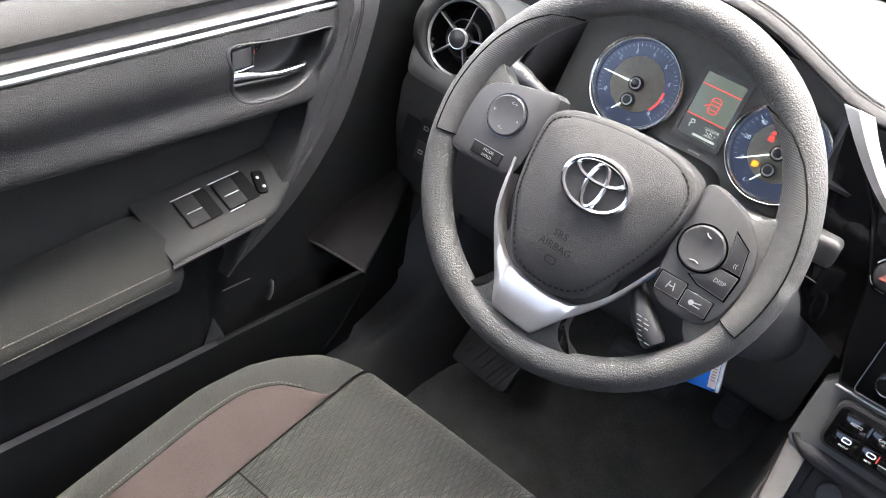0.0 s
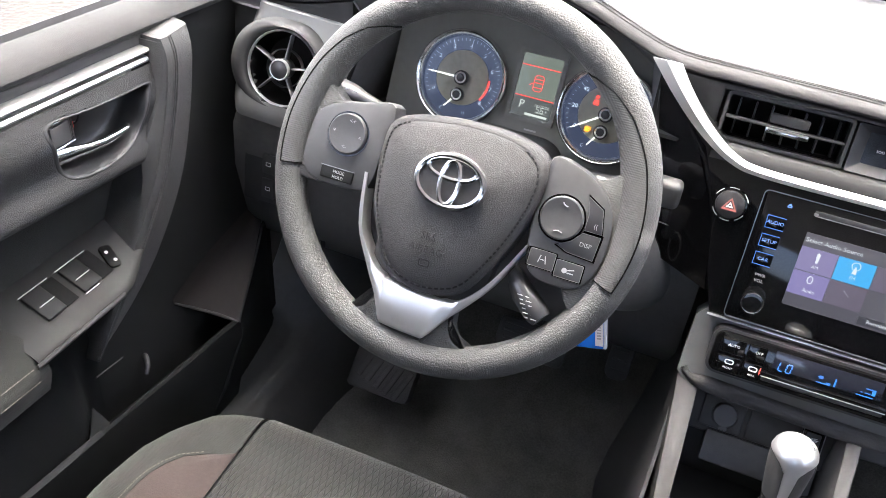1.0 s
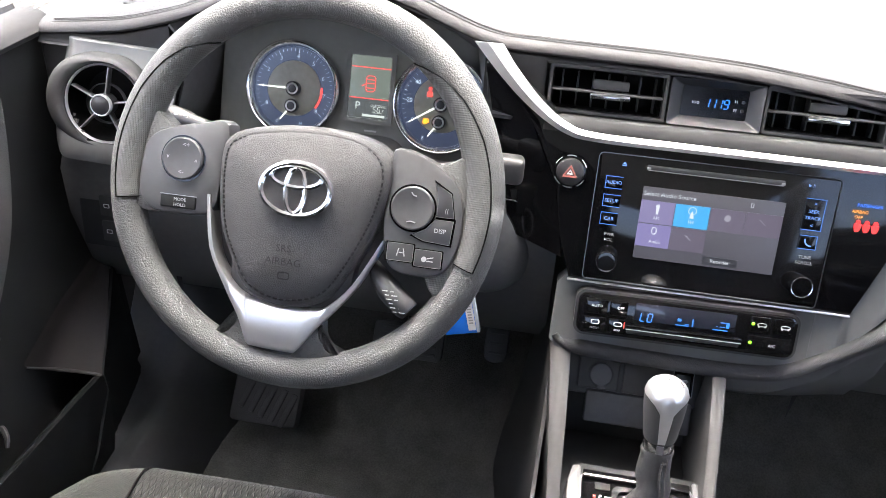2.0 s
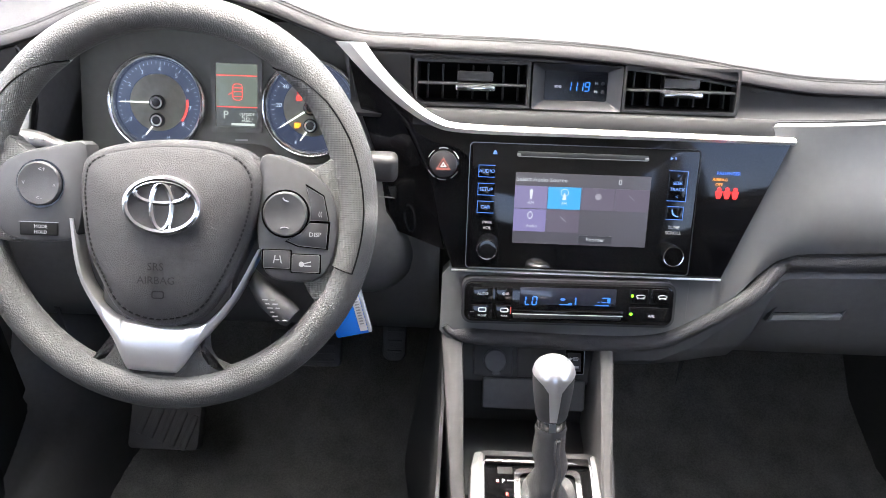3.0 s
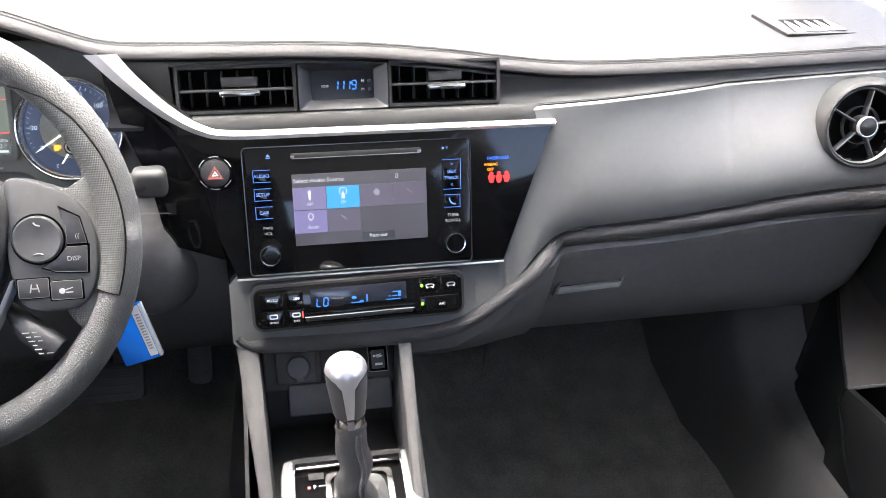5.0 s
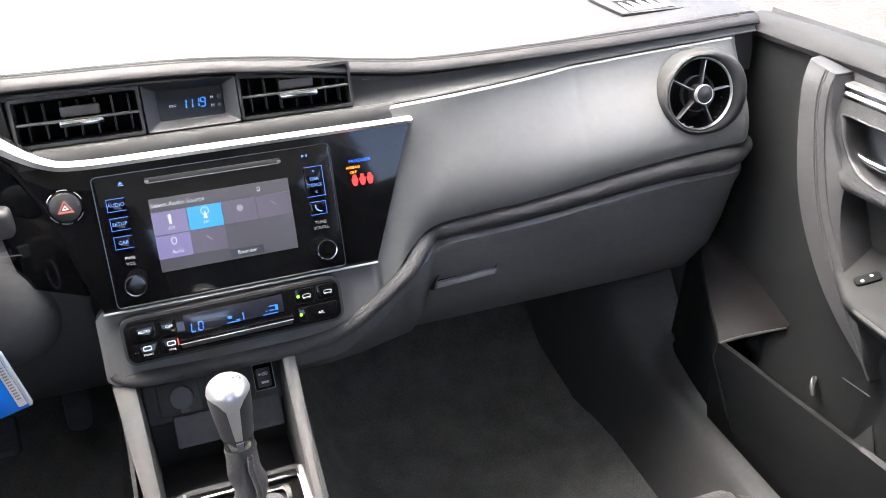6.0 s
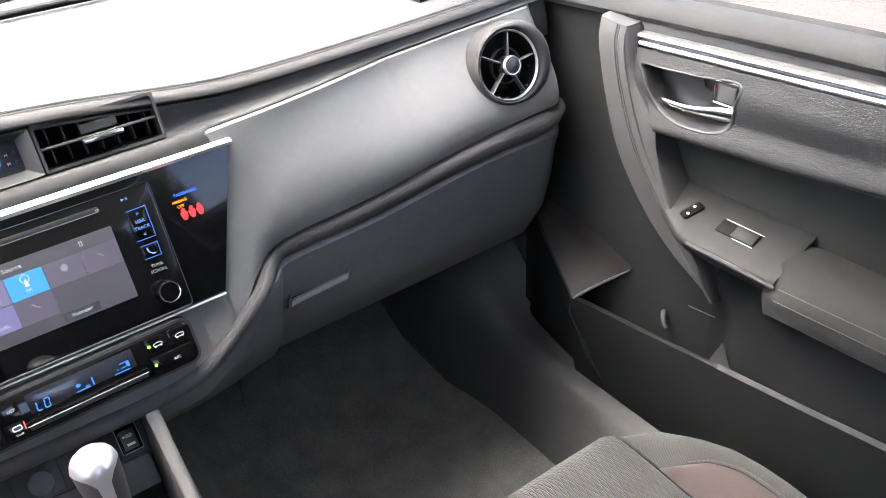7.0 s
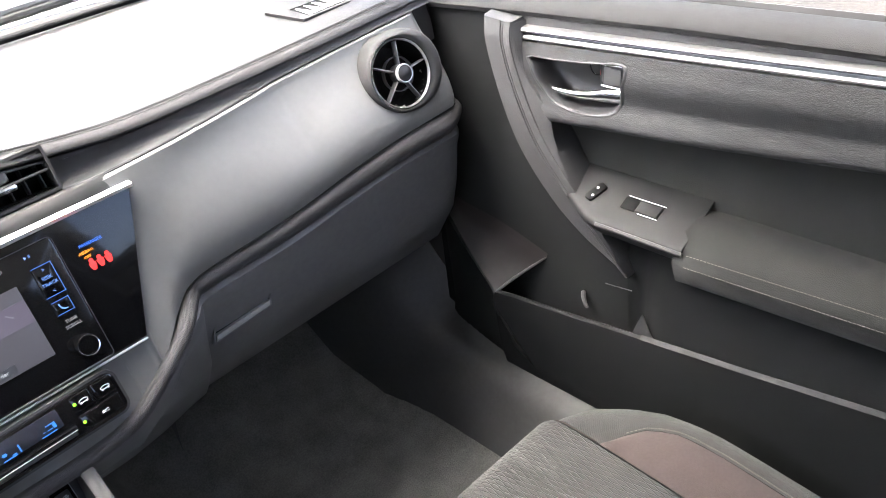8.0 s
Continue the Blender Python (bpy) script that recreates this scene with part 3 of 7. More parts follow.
for u, v in [(-0.130, -0.158), (-0.122, -0.166), (-0.10, -0.169), (-0.02, -0.171), (0.06, -0.171), (0.105, -0.165), (0.140, -0.147), (0.166, -0.130), (0.194, -0.109)]:
    n = -0.0055
    pts.append((u, v * sa - n * ca, 0.6 + v * ca + n * sa))
    rad.append(0.0095 if u > -0.11 else 0.0045)
for x in (0.222, 0.240, 0.258, 0.28, 0.33, 0.40, 0.48, 0.56, 0.62, 0.655):
    d = 0.026 + 0.010 * (x - 0.25) / 0.4
    pts.append((x, yb(x) + 0.0085, z4(x) - 0.5 * d - 0.001))
    rad.append(0.5 * d - 0.0005)
path = spline(pts, 4)
rr = [float(np.interp(i / 4, range(len(rad)), rad)) for i in range(len(path))]
ROLL = grained("soft_roll_skin", (0.048, 0.047, 0.0475), 0.5, 800, 0.45, kind="LEATHER", spec=0.35, dist=0.0007, fold=0.3)
part("soft_roll", tube(path, rr, 14), ROLL, dash, "grained soft roll")
LIDGREY = grained("glovebox_plastic", (0.095, 0.095, 0.096), 0.5, 900, 0.2)
gb = part("glovebox", thick(loft(glove), 0.004), LIDGREY, dash, "dark glovebox lid")
gl = tilted(0.279, 0.004, 0.453, 22)
lo_ = [(-0.0500, -0.0185), (0.0325, -0.0145), (0.0450, 0.0135), (-0.0350, 0.0095)]
li_ = [(-0.0470, -0.0165), (0.0305, -0.0128), (0.0420, 0.0115), (-0.0335, 0.0078)]
LATCHGREY = grained("latch_plastic", (0.21, 0.21, 0.205), 0.5, 1400, 0.06, 0.08, "NOISE")
part("latch_recess", ring(lo_, li_, -0.006, 0.0028), LIDGREY, gb, loc=gl)
part("latch_well", plate(li_, -0.006, -0.0030, 0), VENTBLACK, gb, "dark well behind the latch", gl)
part("latch", plate([(-0.0470, -0.0165), (0.0300, -0.0128), (0.0325, -0.0070), (-0.0440, -0.0100)], -0.004, 0.0062, 0.0015), LATCHGREY, gb, "pale grey latch lip", gl)

# knee panel and lower trim before the driver
KNEE = grained("knee_panel_plastic", (0.072, 0.072, 0.0725), 0.52, 900, 0.15)
rows = []
for i in range(29):
    x = XC - 0.69 + 0.575 * i / 28
    col = math.exp(-((x + 0.382) / 0.075) ** 2)
    rows.append([(x, 0.090, 0.566), (x, 0.060, 0.568), (x, 0.035 - 0.02 * col, 0.560), (x, 0.018 - 0.03 * col, 0.535), (x, 0.016, 0.48), (x, 0.035, 0.40), (x, 0.075, 0.345), (x, 0.13, 0.325), (x, 0.46, 0.36)])
part("knee_bulge", moved(revolve([(0.062, -0.012), (0.056, 0.004), (0.048, 0.014), (0.036, 0.023), (0.020, 0.029), (0, 0.031)], 36), tilted(-0.222, 0.020, 0.500, 8)), KNEE, dash, "rounded swelling of the lower dash")
part("gap_line", tube([(-0.222, 0.0215, 0.566), (-0.190, 0.0165, 0.567), (-0.165, 0.008, 0.568)], 0.0007, 5), PANEL, dash)
part("knee_panel", thick(loft(rows), 0.004), KNEE, dash, "black lower dash panel")

# hood lining round the dials
rows = []
for i in range(33):
    x = -0.575 + 0.345 * i / 32
    a = z1(x)
    u = (x + 0.402) / 0.1725
    k = 1 - abs(u) ** 3
    rows.append([(x, 0.075, a - 0.013), (x, 0.085, a - 0.022), (x, 0.12, a - 0.030 - 0.02 * (1 - k)), (x, 0.17, 0.715 - 0.03 * (1 - k))])
part("hood_lining", thick(loft(rows), 0.003), HOODTRIM, dash, "dark lining of the dial hood")
for s, x0 in ((-1, -0.575), (1, -0.222)):
    rows = []
    for i in range(9):
        k = i / 8
        y = 0.055 + 0.11 * k
        rows.append([(x0 - s * 0.025 * k, y, z1(x0) - 0.013), (x0 - s * (0.012 + 0.028 * k), y, 0.69), (x0 - s * (0.006 + 0.03 * k), y, 0.64), (x0 + s * (0.012 - 0.04 * k), y, 0.59), (x0 + s * (0.025 - 0.04 * k), y, 0.56)])
    part("hood_cheek", thick(loft(rows), 0.003), HOODTRIM, dash)
part("hood_cheek_front", thick(loft([[(-0.238, 0.055, 0.725), (-0.234, 0.050, 0.70), (-0.222, 0.038, 0.65), (-0.205, 0.03, 0.60), (-0.195, 0.015, 0.53)], [(-0.225, 0.050, 0.725), (-0.205, 0.040, 0.70), (-0.178, 0.022, 0.65), (-0.150, 0.004, 0.60), (-0.135, -0.022, 0.53)]]), 0.003), PIANO, dash, "gloss black cheek beside the dials")

# ---- middle stack ----
# Same satin grey as the panel, darkened here to stand for shade.
LEDGESHADE = grained("shaded_panel_plastic", (0.020, 0.020, 0.0203), 0.58, 1500, 0.06, 0.08, "NOISE", spec=0.2)
STK = tilted(0.0025, 0, 0.6, 20)
stack = thing("centre_stack", STK, "gloss black centre stack in a grey surround with a silver blade", "centre stack")
sur = [(-0.137, -0.10), (-0.138, -0.163), (-0.130, -0.172), (-0.10, -0.178), (0.06, -0.180), (0.105, -0.174), (0.140, -0.155), (0.150, -0.05), (0.150, 0.060), (-0.160, 0.060), (-0.195, 0.097), (-0.222, 0.124), (-0.234, 0.124), (-0.19, 0.080), (-0.150, 0.058), (-0.128, 0.050), (-0.128, -0.09)]
part("surround", plate(sur, -0.03, -0.0034, 0.0), PANEL, stack, "satin grey surround")
part("ledge", thick(loft([[(u, v, n + 0.006 - 0.010 * max(0.0, (u - 0.165) / 0.035) ** 2) for v, n in ((0.0560, -0.0035), (0.0590, -0.0032), (0.0640, -0.0042), (0.0695, -0.0062), (0.0715, -0.0078), (0.0722, -0.0105), (0.0722, -0.030))] for u in [-0.172 + 0.374 * i / 28 for i in range(29)]]), 0.003), LEDGESHADE, stack, "satin grey ledge above the blade, darkened for shade")
pia = [(-0.236, 0.128), (-0.205, 0.098), (-0.178, 0.074), (-0.15, 0.058), (-0.12, 0.051), (0.2075, 0.051), (0.1535, -0.092), (-0.127, -0.092), (-0.142, -0.05), (-0.152, 0.0), (-0.176, 0.05), (-0.215, 0.10)]
part("fascia", plate(pia, -0.02, 0.002, 0.002), PIANO, stack, "gloss black fascia")
up = spline([(-0.221, 0.134), (-0.203, 0.111), (-0.175, 0.083), (-0.148, 0.065), (-0.118, 0.0585), (-0.02, 0.0575), (0.10, 0.0568), (0.2085, 0.0560)], 6)
lo = spline([(-0.249, 0.134), (-0.218, 0.102), (-0.186, 0.075), (-0.152, 0.0555), (-0.118, 0.0495), (-0.02, 0.0490), (0.10, 0.0490), (0.2090, 0.0492)], 6)
rows = [[(a.x, a.y, -0.006), (a.x, a.y, 0.005), ((a.x + b.x) / 2, (a.y + b.y) / 2, 0.009), (b.x, b.y, 0.005), (b.x, b.y, -0.006)] for a, b in zip(up, lo)]
part("blade_trim", loft(rows, closed=True, caps=True), SILVER, stack, "satin silver blade")
part("lower_trim", rbox(0.281, 0.0022, 0.003, (0.0125, -0.0940, 0.002), 0.0008), SILVER, stack, "thin silver line")

hz = part("hazard_button", moved(revolve([(0, 0.006), (0.012, 0.006), (0.0135, 0.005), (0.014, 0.0)], 36), Matrix.Translation((-0.1397, 0.0177, 0.002))), SATIN, stack, "round black hazard button")
part("hazard_ring", moved(revolve([(0.0152, 0.0), (0.0155, 0.004), (0.0142, 0.0045), (0.0140, 0.0)], 36), Matrix.Translation((-0.1397, 0.0177, 0.002))), PIANO, hz)
# White arcs paint highlights on the gloss ring.
for a0 in (20, 75, 125, 205, 250, 300):
    part("hazard_arc", tube([Vector((-0.1397 + 0.0162 * math.cos(radians(a0 + 8 * i)), 0.0177 + 0.0162 * math.sin(radians(a0 + 8 * i)), 0.0046)) for i in range(5)], 0.00045, 5), LETTER, hz)
tri = [(-0.0075, -0.005), (0.0075, -0.005), (0, 0.0075)]
part("hazard_mark", moved(ring(tri, [(p[0] * 0.68, (p[1] + 0.0008) * 0.66 - 0.0004) for p in tri], 0, 0.0005), Matrix.Translation((-0.1397, 0.0172, 0.008))), glow("hazard_red", (1.0, 0.25, 0.18), 0.5), hz, "red triangle")
tri2 = [(p[0] * 0.45, (p[1] + 0.0008) * 0.42 - 0.0004) for p in tri]
part("hazard_mark", moved(ring(tri2, [(p[0] * 0.4, p[1] * 0.4) for p in tri2], 0, 0.0005), Matrix.Translation((-0.1397, 0.0172, 0.008))), LETTER, hz)

# touch-screen radio
RAD = tilted(0, 0, 0.6, 20) @ Matrix.Translation((0.0045, -0.0245, 0.002))
radio = thing("touchscreen_radio", RAD, "gloss black touch-screen radio with two knobs, switched on", "car radio")
part("body", plate(round_rect(0.231, 0.131, 0.005), -0.01, 0.0035, 0.0015), PIANO, radio)
part("edge", ring(round_rect(0.2315, 0.1315, 0.005), round_rect(0.2300, 0.1300, 0.0045), 0.003, 0.0040), glossy("smoked_chrome", (0.16, 0.16, 0.165), 0.3, 1.0), radio, "thin smoked chrome edge")
part("lower_line", rbox(0.222, 0.0010, 0.0008, (0.0, -0.0648, 0.0040), 0.0003), DULLSILVER, radio, "thin silver lower edge")
slot = part("disc_slot", rbox(0.131, 0.0050, 0.002, (-0.002, 0.0555, 0.0035), 0.0012), SATIN, radio, "disc slot")
part("slot_lip", join(rbox(0.129, 0.0009, 0.0015, (-0.002, 0.0528, 0.0042), 0.0003), rbox(0.004, 0.0028, 0.0016, (-0.066, 0.0545, 0.0042), 0.0008), rbox(0.004, 0.0028, 0.0016, (0.062, 0.0545, 0.0042), 0.0008)), DULLSILVER, slot, "thin silver lip")
part("screen", plate(round_rect(0.1365, 0.0735, 0.001), 0.002, 0.0042, 0.0003), glow("screen_back", (0.055, 0.052, 0.065), 1.0), radio, "lit colour screen")
scr = radio.children[-1]


def tile(u0, v0, u1, v1, color, e):
    part("tile", rbox(u1 - u0, v1 - v0, 0.0003, ((u0 + u1) / 2, (v0 + v1) / 2, 0.0044), 0), glow("tile_light", color, e), scr)


TX = [-0.0683, -0.0345, -0.0005, 0.0335, 0.0680]
tile(TX[0], 0.0003, TX[1] - 0.0007, 0.0232, (0.145, 0.12, 0.23), 1.0)
tile(TX[1], 0.0003, TX[2] - 0.0007, 0.0232, (0.03, 0.24, 0.48), 1.1)
tile(TX[2], 0.0003, TX[3] - 0.0007, 0.0232, (0.085, 0.07, 0.10), 1.0)
tile(TX[3], 0.0003, TX[4], 0.0232, (0.085, 0.07, 0.10), 1.0)
tile(TX[0], -0.0238, TX[1] - 0.0007, -0.0006, (0.145, 0.12, 0.26), 1.0)
tile(TX[1], -0.0238, TX[2] - 0.0007, -0.0006, (0.075, 0.06, 0.085), 1.0)
tile(-0.0005, -0.0345, 0.0335, -0.0262, (0.02, 0.02, 0.025), 1.0)
WHITE = glow("screen_white", (0.85, 0.88, 0.95), 0.6)
DIM = glow("screen_dim", (0.45, 0.42, 0.5), 0.5)
letters("Select Audio Source", 0.0062, WHITE, radio, (-0.067, 0.0300, 0.0045), align="LEFT")
letters("AM", 0.0045, WHITE, radio, (-0.0515, 0.0060, 0.0047))
letters("FM", 0.0045, WHITE, radio, (-0.0178, 0.0060, 0.0047))
letters("Audio", 0.0047, WHITE, radio, (-0.0495, -0.0180, 0.0047))
letters("Reorder", 0.0056, WHITE, radio, (0.0165, -0.0303, 0.0047))
part("tile_mark", plate([(-0.0010, 0.010), (0.001, 0.010), (0.0018, 0.019), (0, 0.020), (-0.0018, 0.019)], 0.0045, 0.0048, 0), WHITE, radio, loc=(-0.0515, 0, 0))
part("tile_mark", join(plate([(-0.0022, 0.010), (0.0022, 0.010), (0.0006, 0.017), (-0.0006, 0.017)], 0.0045, 0.0048, 0), ring(circle(0.0042, 16, 0, 0.0175), circle(0.0034, 16, 0, 0.0175), 0.0045, 0.0048)), WHITE, radio, loc=(-0.0178, 0, 0))
part("tile_mark", ring(circle(0.0028, 16, 0, -0.007, 0.004), circle(0.0018, 16, 0, -0.007, 0.003), 0.0045, 0.0048), WHITE, radio, loc=(-0.0515, 0, 0))
part("tile_mark", plate(circle(0.0034, 14, 0.0165, 0.0145), 0.0045, 0.0047, 0), DIM, radio)
part("tile_mark", rbox(0.0075, 0.0012, 0.0003, (0.050, 0.0145, 0.0047), 0, m=Matrix.Rotation(radians(-40), 4, "Z")), DIM, radio)
part("tile_mark", rbox(0.0075, 0.0012, 0.0003, (-0.0178, -0.010, 0.0047), 0, m=Matrix.Rotation(radians(-40), 4, "Z")), DIM, radio)
part("tile_mark", ring(round_rect(0.003, 0.0045, 0.0004, 0.0375, 0.0302), round_rect(0.0018, 0.003, 0.0003, 0.0375, 0.0302), 0.0045, 0.0047), WHITE, radio)
BLUE = glow("button_blue", (0.08, 0.28, 1.0), 0.6)
PALE = glow("button_pale", (0.2, 0.4, 1.0), 0.8)


def lit_button(u, v, w, h, word, size, name="button", side=-1):
    k = part(name, plate(round_rect(w, h, 0.0015), 0.003, 0.0048, 0.0006), PIANO, radio, "gloss black key with blue outline", (u, v, 0))
    part("outline", join(rbox(0.0006, h, 0.0003, (side * (w / 2 - 0.0004), 0, 0.0049), 0), rbox(w, 0.0006, 0.0003, (0, h / 2 - 0.0004, 0.0049), 0), rbox(w, 0.0006, 0.0003, (0, -h / 2 + 0.0004, 0.0049), 0)), BLUE, k)
    if word:
        letters(word, size, PALE, k, (0, 0, 0.0049))
    return k


lit_button(-0.0975, 0.0368, 0.0172, 0.0128, "AUDIO", 0.0050)
lit_button(-0.0975, 0.0182, 0.0172, 0.0128, "SETUP", 0.0050)
lit_button(-0.0975, -0.0002, 0.0172, 0.0128, "CAR", 0.0050)
sk = lit_button(0.0950, 0.0287, 0.0195, 0.0315, "", 0.004, side=1)
letters("SEEK", 0.0048, PALE, sk, (0, 0.0028, 0.0049))
letters("TRACK", 0.0048, PALE, sk, (0, -0.0036, 0.0049))
letters(">", 0.0055, PALE, sk, (0, 0.0105, 0.0049))
letters("<", 0.0055, PALE, sk, (0, -0.0110, 0.0049))
ph = lit_button(0.0950, 0.0008, 0.0172, 0.0140, "", 0.005, side=1)
part("phone_mark", tube([Vector(p) for p in spline([(-0.003, 0.0035, 0.005), (-0.0022, -0.0005, 0.005), (0.0008, -0.003, 0.005), (0.0036, -0.0034, 0.005)], 3)], 0.0007, 6), PALE, ph)
part("eject_mark", join(plate([(-0.0022, 0), (0.0022, 0), (0, 0.0026)], 0.0036, 0.004, 0), rbox(0.0044, 0.0008, 0.0004, (0, -0.0012, 0.0038), 0)), PALE, radio, loc=(-0.0900, 0.0557, 0))
letters("II", 0.0042, PALE, radio, (0.0905, 0.0562, 0.0038))
part("play_mark", plate([(-0.0012, -0.0016), (-0.0012, 0.0016), (0.0016, 0)], 0.0036, 0.004, 0), PALE, radio, loc=(0.0868, 0.0562, 0))
letters("PWR", 0.0046, DIMLETTER, radio, (-0.0948, -0.0165, 0.0037))
letters("VOL", 0.0046, DIMLETTER, radio, (-0.0948, -0.0222, 0.0037))
letters("TUNE", 0.0046, DIMLETTER, radio, (0.0955, -0.0145, 0.0037))
letters("SCROLL", 0.0046, DIMLETTER, radio, (0.0955, -0.0202, 0.0037))
for u in (-0.0942, 0.0958):
    k = part("knob", revolve([(0.0105, 0.002), (0.0103, 0.012), (0.0095, 0.0145), (0.006, 0.0148), (0, 0.0143)], 40), PIANO, radio, "gloss black rotary knob", (u, -0.0425, 0))
    part("knob_ring", revolve([(0.0098, 0.0138), (0.0106, 0.0146), (0.0104, 0.0152), (0.0094, 0.0150), (0.0094, 0.0140)], 40), CHROME, k, "thin bright ring")

# passenger airbag tell-tale
tell = thing("airbag_indicator", STK, "lit passenger airbag off indicator in the gloss fascia", "indicator")
letters("PASSENGER", 0.0046, glow("tell_blue", (0.05, 0.2, 1.0), 1.2), tell, (0.1480, 0.0180, 0.0022))
AMBER = glow("tell_amber", (1.0, 0.32, 0.02), 1.6)
letters("AIRBAG", 0.0044, AMBER, tell, (0.1400, 0.0115, 0.0022))
letters("OFF", 0.0044, AMBER, tell, (0.1395, 0.0062, 0.0022))
RED = glow("tell_red", (1.0, 0.03, 0.03), 1.6)
for i in range(3):
    part("belt_mark", join(plate(circle(0.0022, 12, 0, 0.0042), 0.002, 0.0028, 0), plate([(-0.0036, 0.0022), (0.0036, 0.0022), (0.0030, -0.002), (0.0016, -0.0055), (-0.0016, -0.0055), (-0.003, -0.002)], 0.002, 0.0028, 0)), RED, tell, "red belt warning mark", (0.1403 + 0.0082 * i, -0.0025, 0))

# climate panel
CLM = tilted(0, 0, 0.6, 20) @ Matrix.Translation((-0.0020, -0.1230, 0.0)) @ Matrix.Rotation(radians(0.8), 4, "Z")
clim = thing("climate_panel", CLM, "gloss black climate control panel with blue lit readouts", "climate control")
part("body", plate(round_rect(0.217, 0.0435, 0.009), -0.01, 0.0135, 0.002), PIANO, clim)
part("rim", ring(round_rect(0.2225, 0.049, 0.011), round_rect(0.2165, 0.0430, 0.009), -0.01, 0.0105), SATIN, clim)
part("window", plate(round_rect(0.100, 0.0190, 0.001), 0.012, 0.0138, 0.0002), glossy("smoked_window", (0.012, 0.013, 0.018), 0.1), clim, loc=(-0.0010, 0.0080, 0))
LBLUE = glow("readout_blue", (0.04, 0.28, 1.0), 0.85)


def seg_digit(parent, ch, u, v, h, n, mat, slant=0.12):
    on = {"0": "abcdef", "1": "bc", "2": "abged", "5": "afgcd", "6": "afgecd", "9": "abcdfg", "L": "fed", "4": "fgbc"}[ch]
    w, t = h * 0.5, h * 0.13
    seg = {"a": (0, h / 2, w, t), "d": (0, -h / 2, w, t), "g": (0, 0, w, t), "b": (w / 2, h / 4, t, h / 2), "c": (w / 2, -h / 4, t, h / 2), "f": (-w / 2, h / 4, t, h / 2), "e": (-w / 2, -h / 4, t, h / 2)}
    bm = None
    for k in on:
        x, y, ww, hh = seg[k]
        b = rbox(ww * 0.82 if ww > hh else ww, hh if ww > hh else hh * 0.82, 0.0003, (u + x + slant * y, v + y, n), 0)
        bm = b if bm is None else join(bm, b)
    return part("digit", bm, mat, parent)


seg_digit(clim, "L", -0.0425, 0.0030, 0.0088, 0.0141, LBLUE)
seg_digit(clim, "0", -0.0355, 0.0030, 0.0088, 0.0141, LBLUE)
bars([(-0.003, -0.0005, 0.013, 0.0010), (-0.0062, 0.0050, 0.0034, 0.0030), (-0.0062, 0.0050, 0.0050, 0.0008), (0.0015, 0.0010, 0.004, 0.0010), (0.0072, 0.0035, 0.0014, 0.0080)], LBLUE, clim, "readout_mark", 0.0141, "fan readout")
bars([(0.0345, -0.0005, 0.015, 0.0010), (0.0385, 0.0075, 0.009, 0.0011), (0.0415, 0.0045, 0.0030, 0.0045), (0.0365, 0.0030, 0.005, 0.0010), (0.0310, 0.0030, 0.002, 0.0010)], LBLUE, clim, "readout_mark", 0.0141, "air flow readout")
part("slider_bar", rbox(0.116, 0.0042, 0.004, (-0.0010, -0.0085, 0.0148), 0.0014), PIANO, clim, "gloss rocker bar")
# Silver strip paints the highlight along the glossy rocker bar.
part("slider_line", rbox(0.1145, 0.0009, 0.0008, (-0.0010, -0.0110, 0.0168), 0.0002), SILVER, clim, "thin silver line")
part("slider_bar", rbox(0.112, 0.0042, 0.003, (-0.0010, -0.0142, 0.0140), 0.0012), SATIN, clim)
part("red_mark", rbox(0.0012, 0.0075, 0.0006, (-0.0600, -0.0080, 0.0148), 0), REDPRINT, clim)
for u, v, w in ((-0.0905, 0.0085, 0.024), (-0.0675, 0.0085, 0.018), (-0.0905, -0.0105, 0.024), (-0.0675, -0.0105, 0.018), (0.0720, 0.0105, 0.020), (0.0945, 0.0105, 0.020), (0.0835, -0.0095, 0.042)):
    k = part("key", plate(round_rect(w, 0.0165, 0.0015), 0.012, 0.0143, 0.0008), PIANO, clim, "black key", (u, v, 0))
    if abs(u + 0.0905) < 1e-6 and v > 0:
        letters("AUTO", 0.0041, LETTER, k, (0.001, 0.001, 0.0143))
    elif abs(u + 0.0675) < 1e-6 and v > 0:
        letters("OFF", 0.0041, LETTER, k, (0.002, 0.001, 0.0143))
    elif v < -0.01:
        letters("FRONT" if u < -0.08 else "REAR", 0.0029, LETTER, k, (0.001, -0.004, 0.0143))
        part("demist_mark", ring(round_rect(0.0085, 0.005, 0.0018, 0.001, 0.0025), round_rect(0.0067, 0.0032, 0.0012, 0.001, 0.0025), 0.0143, 0.0146), LETTER, k)
    elif v < 0:
        letters("A/C", 0.0042, LETTER, k, (0.003, -0.001, 0.0143))
    else:
        part("car_mark", join(ring(circle(0.0048, 18, 0.002, 0, 0.0020), circle(0.0041, 18, 0.002, 0, 0.0014), 0.0143, 0.0146), plate(circle(0.0009, 10, -0.001, -0.002), 0.0143, 0.0146, 0), plate(circle(0.0009, 10, 0.005, -0.002), 0.0143, 0.0146, 0)), LETTER, k)
GREEN = glow("led_green", (0.25, 1.0, 0.02), 1.6)
for v in (0.0110, -0.0090):
    part("led", revolve([(0.0018, 0.0142), (0.0015, 0.0148), (0, 0.015)], 12), GREEN, clim, "green pilot light", (0.0652, v, 0))
letters("-  -", 0.003, LETTER, clim, (-0.1000, -0.0100, 0.0143))

# middle air vents and clock
VNT = STK @ Matrix.Translation((0, 0, -0.02))


